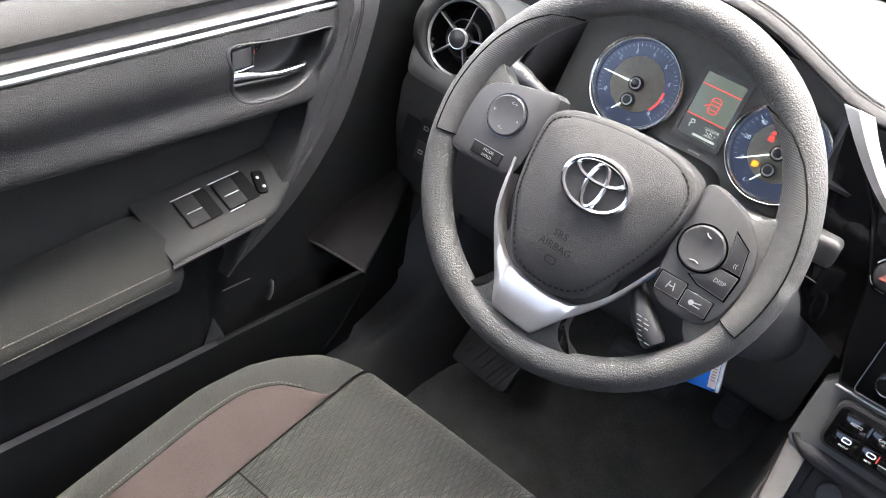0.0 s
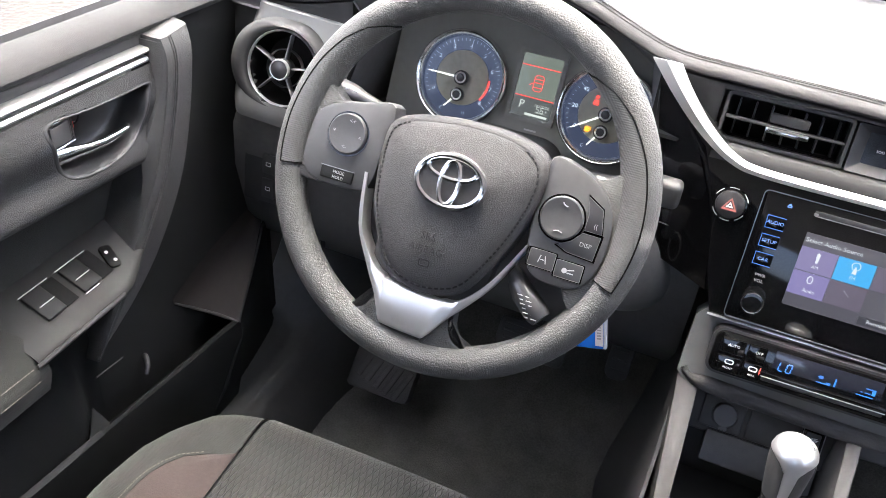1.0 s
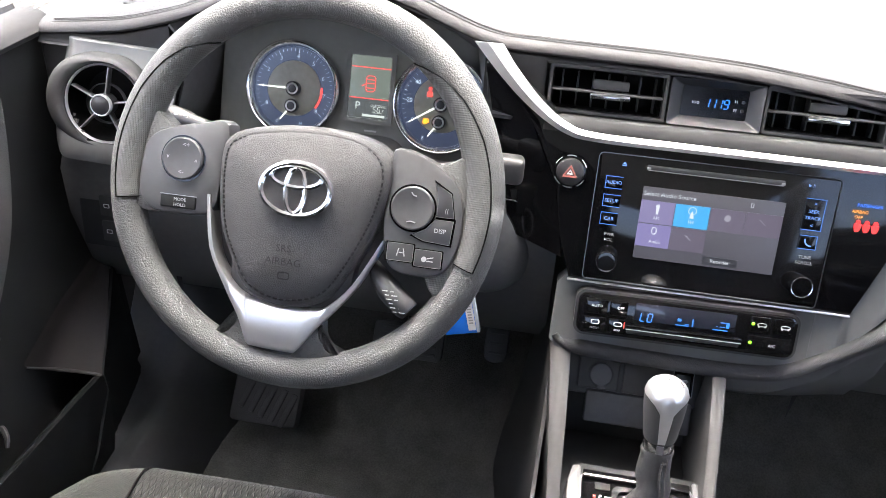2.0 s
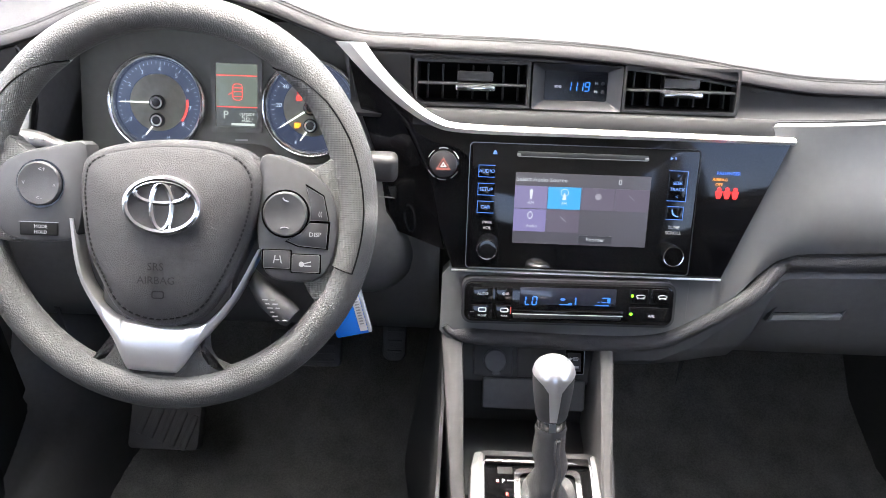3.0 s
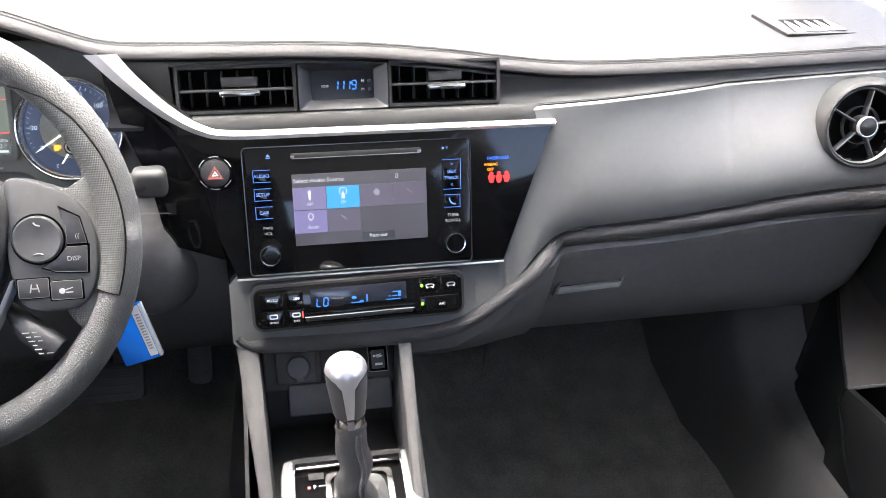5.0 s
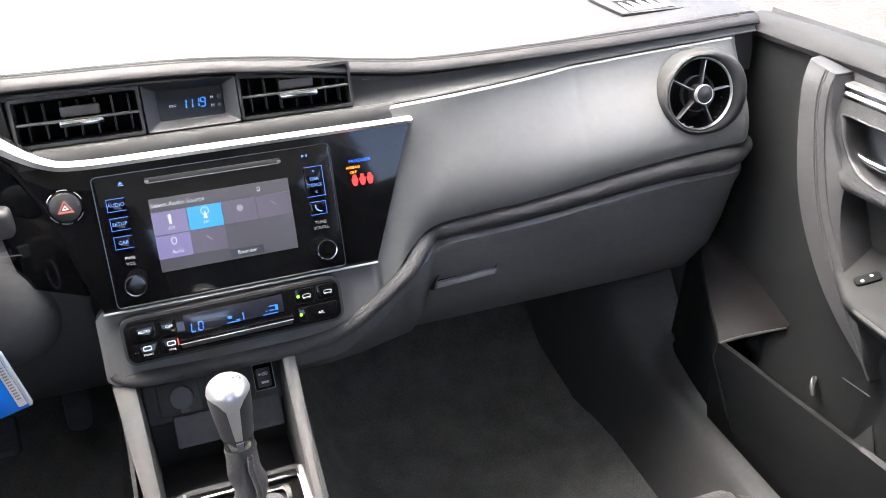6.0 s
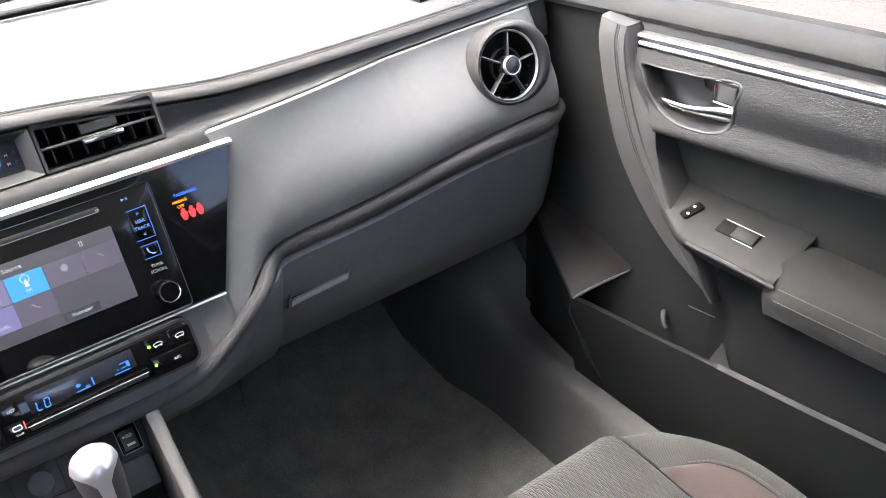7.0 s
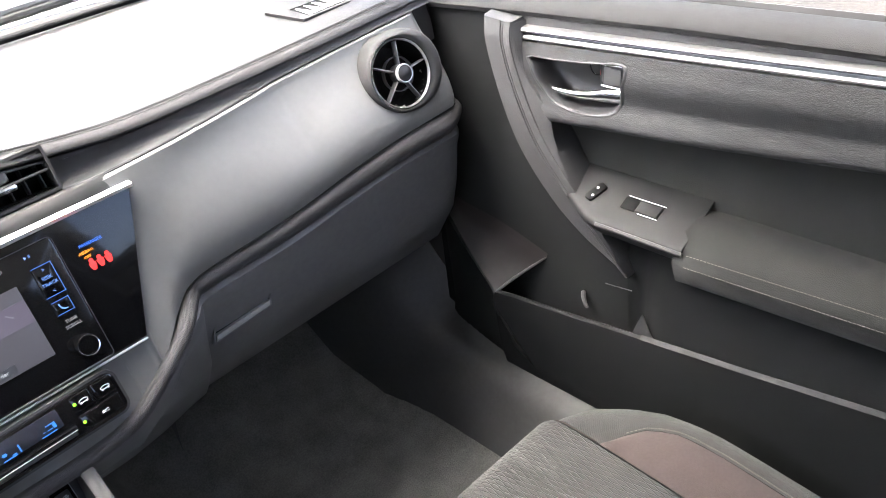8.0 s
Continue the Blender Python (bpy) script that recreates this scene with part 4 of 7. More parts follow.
def flat_vent(cu, w, h, cv, tab):
    v = thing("air_vent", VNT @ Matrix.Translation((cu, cv, 0)), "black rectangular dash air vent with a chrome slider tab", "air vent", "middle air vents")
    part("frame", ring(round_rect(w, h, 0.003), round_rect(w - 0.006, h - 0.006, 0.002), -0.02, 0.004), BAND, v)
    part("duct", rbox(w - 0.004, h - 0.004, 0.003, (0, 0, -0.045), 0), VENTBLACK, v)
    for sx, sy, px, py in ((w - 0.004, 0.002, 0, h / 2 - 0.003), (w - 0.004, 0.002, 0, -h / 2 + 0.003), (0.002, h - 0.004, w / 2 - 0.003, 0), (0.002, h - 0.004, -w / 2 + 0.003, 0)):
        part("duct_wall", rbox(sx, sy, 0.03, (px, py, -0.03), 0), VENTBLACK, v)
    for i in range(7):
        u = -0.0455 + 0.0155 * i
        part("slat", rbox(0.0016, h - 0.012, 0.014, (u, 0, -0.016), 0.0005), SATIN, v)
    part("vane", rbox(w - 0.007, 0.0026, 0.016, (0, -0.001, -0.006), 0.0008), RAIL, v, "mid vane")
    t = part("tab", rbox(0.040, 0.0062, 0.010, (tab, -0.0040, 0.004), 0.002), CHROME, v, "chrome slider tab")
    part("tab_back", rbox(0.036, 0.010, 0.006, (tab, 0.007, -0.002), 0.002), SATIN, t)
    return v


flat_vent(-0.1138, 0.117, 0.0465, 0.0970, 0.0031)
flat_vent(0.0967, 0.117, 0.0465, 0.0970, 0.001)
clock = thing("clock", VNT @ Matrix.Translation((-0.0082, 0.0966, 0)), "dash clock in a satin frame with blue lit digits", "clock")
out, inn = round_rect(0.090, 0.0455, 0.002), round_rect(0.064, 0.0295, 0.002, 0, 0.001)
bm = bmesh.new()
ro = [bm.verts.new((p[0], p[1], 0.006)) for p in out]
rb = [bm.verts.new((p[0], p[1], -0.02)) for p in out]
ri = [bm.verts.new((p[0], p[1], -0.006)) for p in inn]
k = len(out)
for a, b2 in ((rb, ro), (ro, ri)):
    for i in range(k):
        bm.faces.new((a[i], a[(i + 1) % k], b2[(i + 1) % k], b2[i]))
part("bezel", bm, SATIN, clock, "satin grey funnel bezel", angle=25)
part("display", plate(round_rect(0.064, 0.0295, 0.002, 0, 0.001), -0.012, -0.0058, 0), glossy("clock_window", (0.01, 0.011, 0.014), 0.12), clock)
for i, ch in enumerate("1119"):
    seg_digit(clock, ch, -0.0070 + 0.0062 * i, 0.0005, 0.0086, -0.0055, LBLUE)
part("passenger_mark", join(ring(circle(0.0013, 12, -0.0158, 0.0), circle(0.0008, 12, -0.0158, 0.0), -0.0057, -0.0053), ring(circle(0.0013, 12, -0.0188, 0.0), circle(0.0008, 12, -0.0188, 0.0), -0.0057, -0.0053), rbox(0.0008, 0.0026, 0.0003, (-0.0210, 0.0, -0.0055), 0)), LETTER, clock)
letters("H", 0.0042, LETTER, clock, (0.0205, 0.0042, -0.0056))
letters("M", 0.0042, LETTER, clock, (0.0205, -0.0042, -0.0056))
for v in (0.0042, -0.0042):
    part("set_pin", revolve([(0.0018, -0.006), (0.0016, -0.004), (0, -0.0038)], 14), SATIN, clock, loc=(0.0275, v, 0))


# round side vents
COLLAR = grained("dark_collar_plastic", (0.028, 0.028, 0.0285), 0.6, 1500, 0.06, 0.08, "NOISE", spec=0.22)


def round_vent(side):
    if side > 0:
        m = look((0.5690, -0.009, 0.6385), (0.6530, 0.971, 0.3385))
    else:
        m = look((-0.6355, 0.001, 0.6310), (-0.7215, 0.98, 0.341))
    m = m @ Matrix.Translation((0, 0, -0.007 if side > 0 else 0.0))
    v = thing("round_air_vent", m, "round black dash air vent with a silver ring", "air vent", "round side vents")
    # swollen collar, wider towards the door
    rows = []
    for k, h in ((1.06, -0.048), (1.0, -0.026), (0.93, -0.014), (0.80, -0.0065), (0.60, -0.0022), (0.35, -0.0008), (0.15, -0.0022), (0.0, -0.007), (0.0, -0.03)):
        row = []
        for i in range(64):
            a = 2 * math.pi * i / 64
            far = 0.0505 + 0.022 * max(0.0, side * math.cos(a)) ** 1.5
            r = 0.0428 + (far - 0.0428) * k
            row.append((r * math.cos(a), r * math.sin(a), h - 0.004 * max(0.0, side * math.cos(a)) * k))
        rows.append(row)
    part("collar", loft(rows, closed=True), COLLAR, v, "dark satin grey swollen collar", angle=60)
    part("ring", revolve([(0.0430, -0.010), (0.0428, -0.0040), (0.0419, -0.0022), (0.0409, -0.0040), (0.0404, -0.010)], 56), SILVER, v, "satin silver ring")
    part("bowl", revolve([(0.0405, -0.006), (0.038, -0.02), (0.033, -0.035), (0, -0.036)], 40), VENTBLACK, v)
    part("inner_ring", revolve([(0.0206, -0.010), (0.0212, -0.008), (0.0218, -0.010), (0.0212, -0.016), (0.0206, -0.010)], 40), DULLSILVER, v)
    part("hub", revolve([(0.0113, -0.014), (0.0115, 0.002), (0.0105, 0.0045), (0.0085, 0.0048), (0.005, 0.0065), (0, 0.0072)], 32), SATIN, v)
    part("hub_ring", revolve([(0.0115, 0.000), (0.0119, 0.0025), (0.0110, 0.0050), (0.0101, 0.0048), (0.0099, 0.003)], 32), SILVER, v)
    for i in range(5):
        a = radians(90 + 72 * i - 10)
        part("spoke", moved(plate([(0.010, -0.0010), (0.0395, -0.0006), (0.0395, 0.0006), (0.010, 0.0010)], -0.014, -0.004, 0.0006), Matrix.Rotation(a, 4, "Z")), DULLSILVER, v)
    return v


round_vent(1)
round_vent(-1)

# ---- instrument cluster ----
DIALFACE = grained("dial_face_plastic", (0.125, 0.128, 0.120), 0.6, 1200, 0.05, 0.08, "NOISE", spec=0.3)
CLU = tilted(-0.457, 0.097, 0.625, 25)
clu = thing("instrument_cluster", CLU, "lit dials with blue scales and a small display behind the wheel", "instrument cluster")
part("face", plate(round_rect(0.345, 0.165, 0.03, 0.085, 0.012), -0.03, -0.006, 0.002), DIALFACE, clu, "dark dial face")
DIALBLUE = glow("dial_blue", (0.030, 0.040, 0.076), 0.8)
DIALGREY = grained("dial_grey", (0.17, 0.17, 0.14), 0.5, 900, 0.03)
SCALE = glow("dial_white", (0.6, 0.72, 0.9), 0.85)
DRED = glow("dial_red", (1.0, 0.08, 0.06), 0.9)


NEEDLE = glow("needle_white", (0.75, 0.78, 0.72), 1.6)


def dial(cu, cv, words, a0, a1, needle, small):
    d = part("dial", plate(circle(0.047, 56), -0.006, -0.004, 0), DIALBLUE, clu, "round dial with a blue ring", (cu, cv, 0))
    part("ring", revolve([(0.0470, -0.006), (0.0480, 0.001), (0.0500, 0.0055), (0.0525, 0.007), (0.0545, 0.004), (0.0550, -0.006)], 56), CHROME, d, "chrome ring")
    part("dial_plate", plate(circle(0.0312, 48), -0.0045, -0.0030, 0.0004), DIALGREY, d)
    ticks = None
    n = (len(words) - 1) * 5
    for i in range(n + 1):
        a = radians(a0 + (a1 - a0) * i / n)
        ln = 0.0045 if i % 5 == 0 else 0.0025
        b = moved(rbox(ln, 0.0005, 0.0003, (0.0445 - ln / 2, 0, -0.0037), 0), Matrix.Rotation(a, 4, "Z"))
        ticks = b if ticks is None else join(ticks, b)
    part("scale", ticks, SCALE, d)
    for i, wd in enumerate(words):
        a = radians(a0 + (a1 - a0) * i / (len(words) - 1))
        letters(wd, 0.0066, SCALE, d, (0.0362 * math.cos(a), 0.0362 * math.sin(a), -0.0028), name="number")
    a = radians(needle)
    nd = part("needle", moved(plate([(-0.004, -0.0012), (0.0405, -0.0005), (0.0405, 0.0005), (-0.004, 0.0012)], 0.0005, 0.0012, 0), Matrix.Rotation(a, 4, "Z")), NEEDLE, d, "white needle")
    part("needle_cap", revolve([(0.0084, -0.003), (0.0084, 0.002), (0.0066, 0.0035), (0, 0.0038)], 24), SATIN, nd)
    part("cap_ring", revolve([(0.0046, 0.0036), (0.0056, 0.0048), (0.0066, 0.0036), (0.0068, 0.0)], 24), SILVER, nd)
    s = part("small_needle", moved(plate([(-0.003, -0.0008), (0.020, -0.0006), (0.020, 0.0006), (-0.003, 0.0010)], 0.0002, 0.0008, 0), Matrix.Translation((-0.0005, -0.0195, 0)) @ Matrix.Rotation(radians(small), 4, "Z")), NEEDLE, d)
    part("needle_cap", moved(revolve([(0.0080, -0.003), (0.0080, 0.0015), (0.0062, 0.003), (0, 0.0032)], 24), Matrix.Translation((-0.0005, -0.0195, 0))), SATIN, s)
    part("cap_ring", moved(revolve([(0.0044, 0.0030), (0.0054, 0.0040), (0.0064, 0.0028), (0.0066, 0.0)], 24), Matrix.Translation((-0.0005, -0.0195, 0))), SILVER, s)
    return d


tach = dial(0.0000, 0.0035, "0 1 2 3 4 5 6 7 8".split(), 212, -40, 180, 232)
part("red_zone", thick(loft([[(r * math.cos(radians(7 - 2.3 * i)), r * math.sin(radians(7 - 2.3 * i)), -0.0033) for r in (0.0312, 0.0338)] for i in range(20)]), 0.0003), DRED, tach, "red arc of the rev scale")
letters("C", 0.005, SCALE, tach, (-0.0175, -0.0385, -0.0036))
letters("H", 0.005, SCALE, tach, (0.0105, -0.0385, -0.0036))
speed = dial(0.1705, 0.0035, "0 20 40 60 80 100 120 140".split(), 212, -32, 213, 236)
letters("E", 0.005, SCALE, speed, (-0.0175, -0.0385, -0.0036))
part("belt_lamp", join(plate(circle(0.0022, 10, -0.014, 0.0165), -0.003, -0.0026, 0), plate([(-0.0175, 0.0075), (-0.0105, 0.0075), (-0.0115, 0.0135), (-0.0165, 0.0135)], -0.003, -0.0026, 0)), DRED, speed, "red belt lamp")
part("fuel_lamp", join(plate(round_rect(0.005, 0.006, 0.0006, -0.0165, -0.0195), -0.003, -0.0026, 0), rbox(0.0012, 0.0045, 0.0004, (-0.0128, -0.0190, -0.0028), 0)), AMBER, speed, "amber fuel lamp")
part("display_frame", ring(round_rect(0.056, 0.080, 0.003, 0.0878, 0.0137), round_rect(0.0465, 0.0690, 0.002, 0.0878, 0.0142), -0.006, -0.0010), DIALFACE, clu, "dark frame of the display")
mid = part("info_display", plate(round_rect(0.0465, 0.0690, 0.002, 0.0878, 0.0142), -0.006, -0.003, 0.0004), glow("info_green", (0.115, 0.135, 0.115), 1.0), clu, "backlit grey-green display")
bars([(0.0878, 0.0358, 0.0455, 0.0012)], DRED, mid, "red_line", -0.0027)
bars([(0.0878, 0.0016, 0.0455, 0.0012)], DRED, mid, "red_line", -0.0027)
bars([(0.0878, -0.0095, 0.0460, 0.0212)], glow("info_dark", (0.055, 0.06, 0.055), 1.0), mid, "lower_field", -0.0029)
car = moved(join(ring(round_rect(0.0115, 0.0185, 0.004, 0, 0), round_rect(0.0095, 0.0165, 0.003, 0, 0), -0.003, -0.0026), rbox(0.0105, 0.0011, 0.0004, (0, 0.0045, -0.0027), 0), rbox(0.0105, 0.0011, 0.0004, (0, 0.0005, -0.0027), 0), rbox(0.0105, 0.0011, 0.0004, (0, -0.0048, -0.0027), 0), rbox(0.0055, 0.0011, 0.0004, (-0.0078, -0.0018, -0.0027), 0, m=Matrix.Rotation(radians(30), 4, "Z"))), Matrix.Translation((0.0885, 0.0180, 0)))
part("door_open_mark", car, DRED, mid, "red open-door mark")
INFO = glow("info_white", (0.65, 0.7, 0.65), 0.7)
letters("P", 0.0125, INFO, mid, (0.0755, -0.0075, -0.0029))
seg_digit(mid, "5", 0.0950, -0.0098, 0.0058, -0.0026, INFO)
seg_digit(mid, "6", 0.1000, -0.0098, 0.0058, -0.0026, INFO)
letters("F", 0.0045, INFO, mid, (0.1050, -0.0112, -0.0026))
letters("OUTSIDE", 0.0042, INFO, mid, (0.0990, -0.0062, -0.0027))
bars([(0.0985, -0.0136, 0.012, 0.0005), (0.0945, -0.0172, 0.026, 0.0026)], INFO, mid, "odometer_bar", -0.0027)
bars([(0.0920, -0.0345, 0.014, 0.0020)], DIMLETTER, clu, "label_bar", -0.0057)

# ---- steering wheel ----
WHL = tilted(-0.3769, -0.1143, 0.6302, 29.2)
wheel = thing("steering_wheel", WHL, "black grained steering wheel with a silver lower spoke", "steering wheel")
R0, R1 = 0.1692, 0.0160
seg, sec = 96, 16


def rim_arc(a0, a1, n, grow=0.0, thumb=0.0):
    rows = []
    for i in range(n + 1):
        a = radians(a0 + (a1 - a0) * i / n)
        rows.append([((R0 + (R1 + grow) * math.cos(2 * math.pi * j / sec)) * math.cos(a), (R0 + (R1 + grow) * math.cos(2 * math.pi * j / sec)) * math.sin(a), (R1 + grow) * 0.95 * math.sin(2 * math.pi * j / sec)) for j in range(sec)])
    return loft(rows, closed=True, caps=True)


part("rim", rim_arc(0, 360, seg), RIMHIDE, wheel, "grained black rim")


def grip_line(k):
    """Angle round the rim's section at which the grip begins, k along it from spoke to tip."""
    return float(np.interp(k, (0, 0.25, 0.55, 0.72, 0.85, 0.95, 1), (76, 74, 80, 92, 112, 145, 178)))


def grip_point(a, b, k, lift):
    """A point on the swollen grip at angle a along the rim and b round its section."""
    inner = max(0.0, -math.cos(radians(b)))
    swell = 1 + 0.22 * inner * math.sin(math.pi * min(1, 0.15 + k)) ** 2
    rr = R1 + lift
    r = R0 + rr * math.cos(radians(b)) * swell
    return Vector((r * math.cos(radians(a)), r * math.sin(radians(a)), rr * 0.95 * math.sin(radians(b))))


def grip(a0, a1):
    """The dimpled inner flank of the rim, that ends in a point."""
    rows, n = [], 40
    for i in range(n + 1):
        k = i / n
        b0 = grip_line(k)
        rows.append([grip_point(a0 + (a1 - a0) * k, b0 + (262 - b0) * j / 14, k, 0.0003 if j == 0 else 0.0012) for j in range(15)])
    return thick(loft(rows), 0.0015)


for g0, g1 in ((189, 126), (-18, 54)):
    gp = part("grip", grip(g0, g1), GRIP, wheel, "dimpled thumb grip")
    edge = [grip_point(g0, b, 0, 0.0006) for b in range(170, 76, -10)] + [grip_point(g0 + (g1 - g0) * i / 40, grip_line(i / 40) - 2, i / 40, 0.0004) for i in range(41)]
    part("grip_edge", tube(edge, 0.0008, 6), VENTBLACK, gp, "dark groove along the grip")

hub = spline([(-0.074, 0.022), (-0.063, 0.045), (-0.020, 0.056), (0.030, 0.058), (0.066, 0.051), (0.083, 0.034), (0.083, 0.005), (0.073, -0.030), (0.054, -0.070), (0.036, -0.096), (0.012, -0.106), (-0.014, -0.107), (-0.040, -0.096), (-0.056, -0.070), (-0.070, -0.034)], 4, closed=True)
hub = [(p.x, p.y) for p in hub]
cx, cy = 0.004, -0.018


def dome(outline, levels, c):
    rows = []
    for s, h in levels:
        rows.append([(c[0] + (p[0] - c[0]) * s, c[1] + (p[1] - c[1]) * s, h) for p in outline])
    return loft(rows, closed=True, caps=True)


part("airbag_cover", dome(hub, [(1.0, -0.015), (1.0, 0.009), (0.985, 0.0150), (0.955, 0.0185), (0.925, 0.0200), (0.91, 0.0200), (0.895, 0.0212), (0.80, 0.0245), (0.65, 0.0275), (0.5, 0.0297), (0.35, 0.0313), (0.2, 0.0325)], (cx, cy)), HUBHIDE, wheel, "grained airbag cover")
cover = wheel.children[-1]
HUBTHREAD = grained("dark_grey_thread", (0.012, 0.012, 0.012), 0.8, 900, 0.3, spec=0.2)
sew = None
for i in range(0, len(hub)):
    a, b2 = Vector(hub[i]), Vector(hub[(i + 1) % len(hub)])
    d = (b2 - a).length
    n = max(1, int(d / 0.0040))
    for j in range(n):
        p = a.lerp(b2, (j + 0.15) / n)
        q = a.lerp(b2, (j + 0.75) / n)
        p2 = [(cx + (v.x - cx) * 0.91, cy + (v.y - cy) * 0.91, 0.0209) for v in (p, q)]
        if p2[0][1] > 0.030 and -0.05 < p2[0][0] < 0.06:
            continue
        st = tube(p2, 0.0008, 4)
        sew = st if sew is None else join(sew, st)
part("stitching", sew, HUBTHREAD, cover, "grey cover stitching")
part("badge_base", moved(dome(circle(0.030, 40, 0, 0, 0.0215), [(1, 0), (1, 0.003), (0.9, 0.0045)], (0, 0)), Matrix.Translation((0.0045, 0.0014, 0.0300))), HUBHIDE, cover)


def oval(rx, ry, cx2, cy2, w, h=0.0058):
    return tube([Vector((cx2 + rx * math.cos(2 * math.pi * i / 40), cy2 + ry * math.sin(2 * math.pi * i / 40), h)) for i in range(40)], w, 8, closed=True)


part("badge", moved(join(oval(0.0312, 0.0228, 0, 0, 0.0031), oval(0.0088, 0.0198, 0, -0.001, 0.0027), oval(0.0225, 0.0090, 0, 0.0108, 0.0027)), Matrix.Translation((0.0045, 0.0014, 0.0290))), CHROME, cover, "bright chrome oval badge")
letters("SRS", 0.0095, DARKTHREAD, cover, (-0.002, -0.052, 0.0318), lift=0.0003, label="moulded lettering")
letters("AIRBAG", 0.0095, DARKTHREAD, cover, (-0.002, -0.0640, 0.0305), lift=0.0003, label="moulded lettering")
part("moulded_mark", moved(ring(round_rect(0.011, 0.007, 0.002), round_rect(0.0088, 0.0048, 0.0014), 0, 0.0006), Matrix.Translation((-0.001, -0.0765, 0.0284))), DARKTHREAD, cover)

# lower spoke: silver vee round a dark core
so = spline([(-0.0853, -0.0140), (-0.0790, -0.0620), (-0.0595, -0.1006), (-0.0455, -0.1252), (-0.0372, -0.1450), (-0.0297, -0.1486), (0.0036, -0.1500), (0.0119, -0.1471), (0.0278, -0.1252), (0.0604, -0.0839), (0.0850, -0.0344)], 4)
si = spline([(-0.0815, -0.0140), (-0.0735, -0.0620), (-0.0605, -0.0849), (-0.0483, -0.0975), (-0.0405, -0.1015), (-0.0330, -0.1044), (0.0094, -0.1078), (0.0220, -0.1062), (0.0356, -0.1030), (0.0585, -0.0785), (0.0815, -0.0355)], 4)
rows = [[(a.x, a.y, -0.006), (a.x, a.y, 0.009), (a.x * 0.85 + b.x * 0.15, a.y * 0.85 + b.y * 0.15, 0.0135), (b.x * 0.9 + a.x * 0.1, b.y * 0.9 + a.y * 0.1, 0.0145), (b.x, b.y, 0.012), (b.x, b.y, -0.006)] for a, b in zip(so, si)]
part("lower_spoke", loft(rows, closed=True, caps=True), SILVER, wheel, "satin silver vee spoke", angle=70)
part("spoke_core", plate([(-0.060, -0.090), (-0.040, -0.140), (-0.030, -0.160), (0.004, -0.160), (0.014, -0.142), (0.056, -0.082), (0.06, -0.04), (-0.06, -0.04)], -0.014, 0.004, 0.003), DARK, wheel)
# the rim's skin flares into the foot of the spoke
for flare in ([(-0.0500, -0.1150), (-0.0525, -0.1270), (-0.0590, -0.1360), (-0.0700, -0.1410), (-0.0740, -0.1480), (-0.0300, -0.1620), (-0.0330, -0.1480), (-0.0440, -0.1250)], [(0.0330, -0.1170), (0.0345, -0.1300), (0.0410, -0.1400), (0.0520, -0.1450), (0.0560, -0.1520), (0.0060, -0.1620), (0.0090, -0.1480), (0.0260, -0.1260)]):
    part("flare", plate([(p.x, p.y) for p in spline(flare, 3, closed=True)], -0.012, 0.0065, 0.004), RIMHIDE, wheel, "skin flaring into the spoke")
part("wing", plate([(p.x, p.y) for p in spline([(-0.110, 0.035), (-0.128, 0.047), (-0.144, 0.060), (-0.155, 0.060), (-0.166, 0.02), (-0.164, -0.026), (-0.150, -0.036), (-0.125, -0.034), (-0.110, 0.0)], 3, closed=True)], -0.012, 0.0085, 0.004), GRIP, wheel, "dimpled wing of the spoke")
part("wing", plate([(p.x, p.y) for p in spline([(0.115, 0.030), (0.130, 0.038), (0.150, 0.050), (0.158, 0.048), (0.166, 0.0), (0.158, -0.050), (0.140, -0.080), (0.126, -0.074), (0.115, -0.04)], 3, closed=True)], -0.012, 0.0085, 0.004), GRIP, wheel, "dimpled wing of the spoke")
POD = grained("switch_pod_plastic", (0.04, 0.04, 0.0405), 0.48, 1200, 0.1)
pl_l = [(p.x, p.y) for p in spline([(-0.070, 0.051), (-0.100, 0.049), (-0.128, 0.042), (-0.146, 0.030), (-0.152, 0.002), (-0.150, -0.022), (-0.136, -0.034), (-0.105, -0.036), (-0.080, -0.030), (-0.073, 0.0)], 4, closed=True)]
podl = part("switch_pod", plate(pl_l, -0.012, 0.0125, 0.004), POD, wheel, "black switch pod")
pl_r = [(p.x, p.y) for p in spline([(0.083, 0.046), (0.108, 0.044), (0.134, 0.030), (0.149, 0.006), (0.150, -0.030), (0.138, -0.058), (0.112, -0.064), (0.088, -0.056), (0.080, -0.02), (0.082, 0.01)], 4, closed=True)]
podr = part("switch_pod", plate(pl_r, -0.012, 0.0125, 0.004), POD, wheel, "black switch pod")


def pad_button(pod, u, v):
    k = part("round_pad", revolve([(0.0195, 0.010), (0.0195, 0.0150), (0.018, 0.0165), (0.010, 0.0155), (0, 0.0150)], 40), POD, pod, "round four-way button", (u, v, 0))
    part("pad_groove", revolve([(0.0212, 0.0120), (0.0212, 0.0131), (0.0196, 0.0131), (0.0196, 0.012)], 40), PIANO, k)
    return k


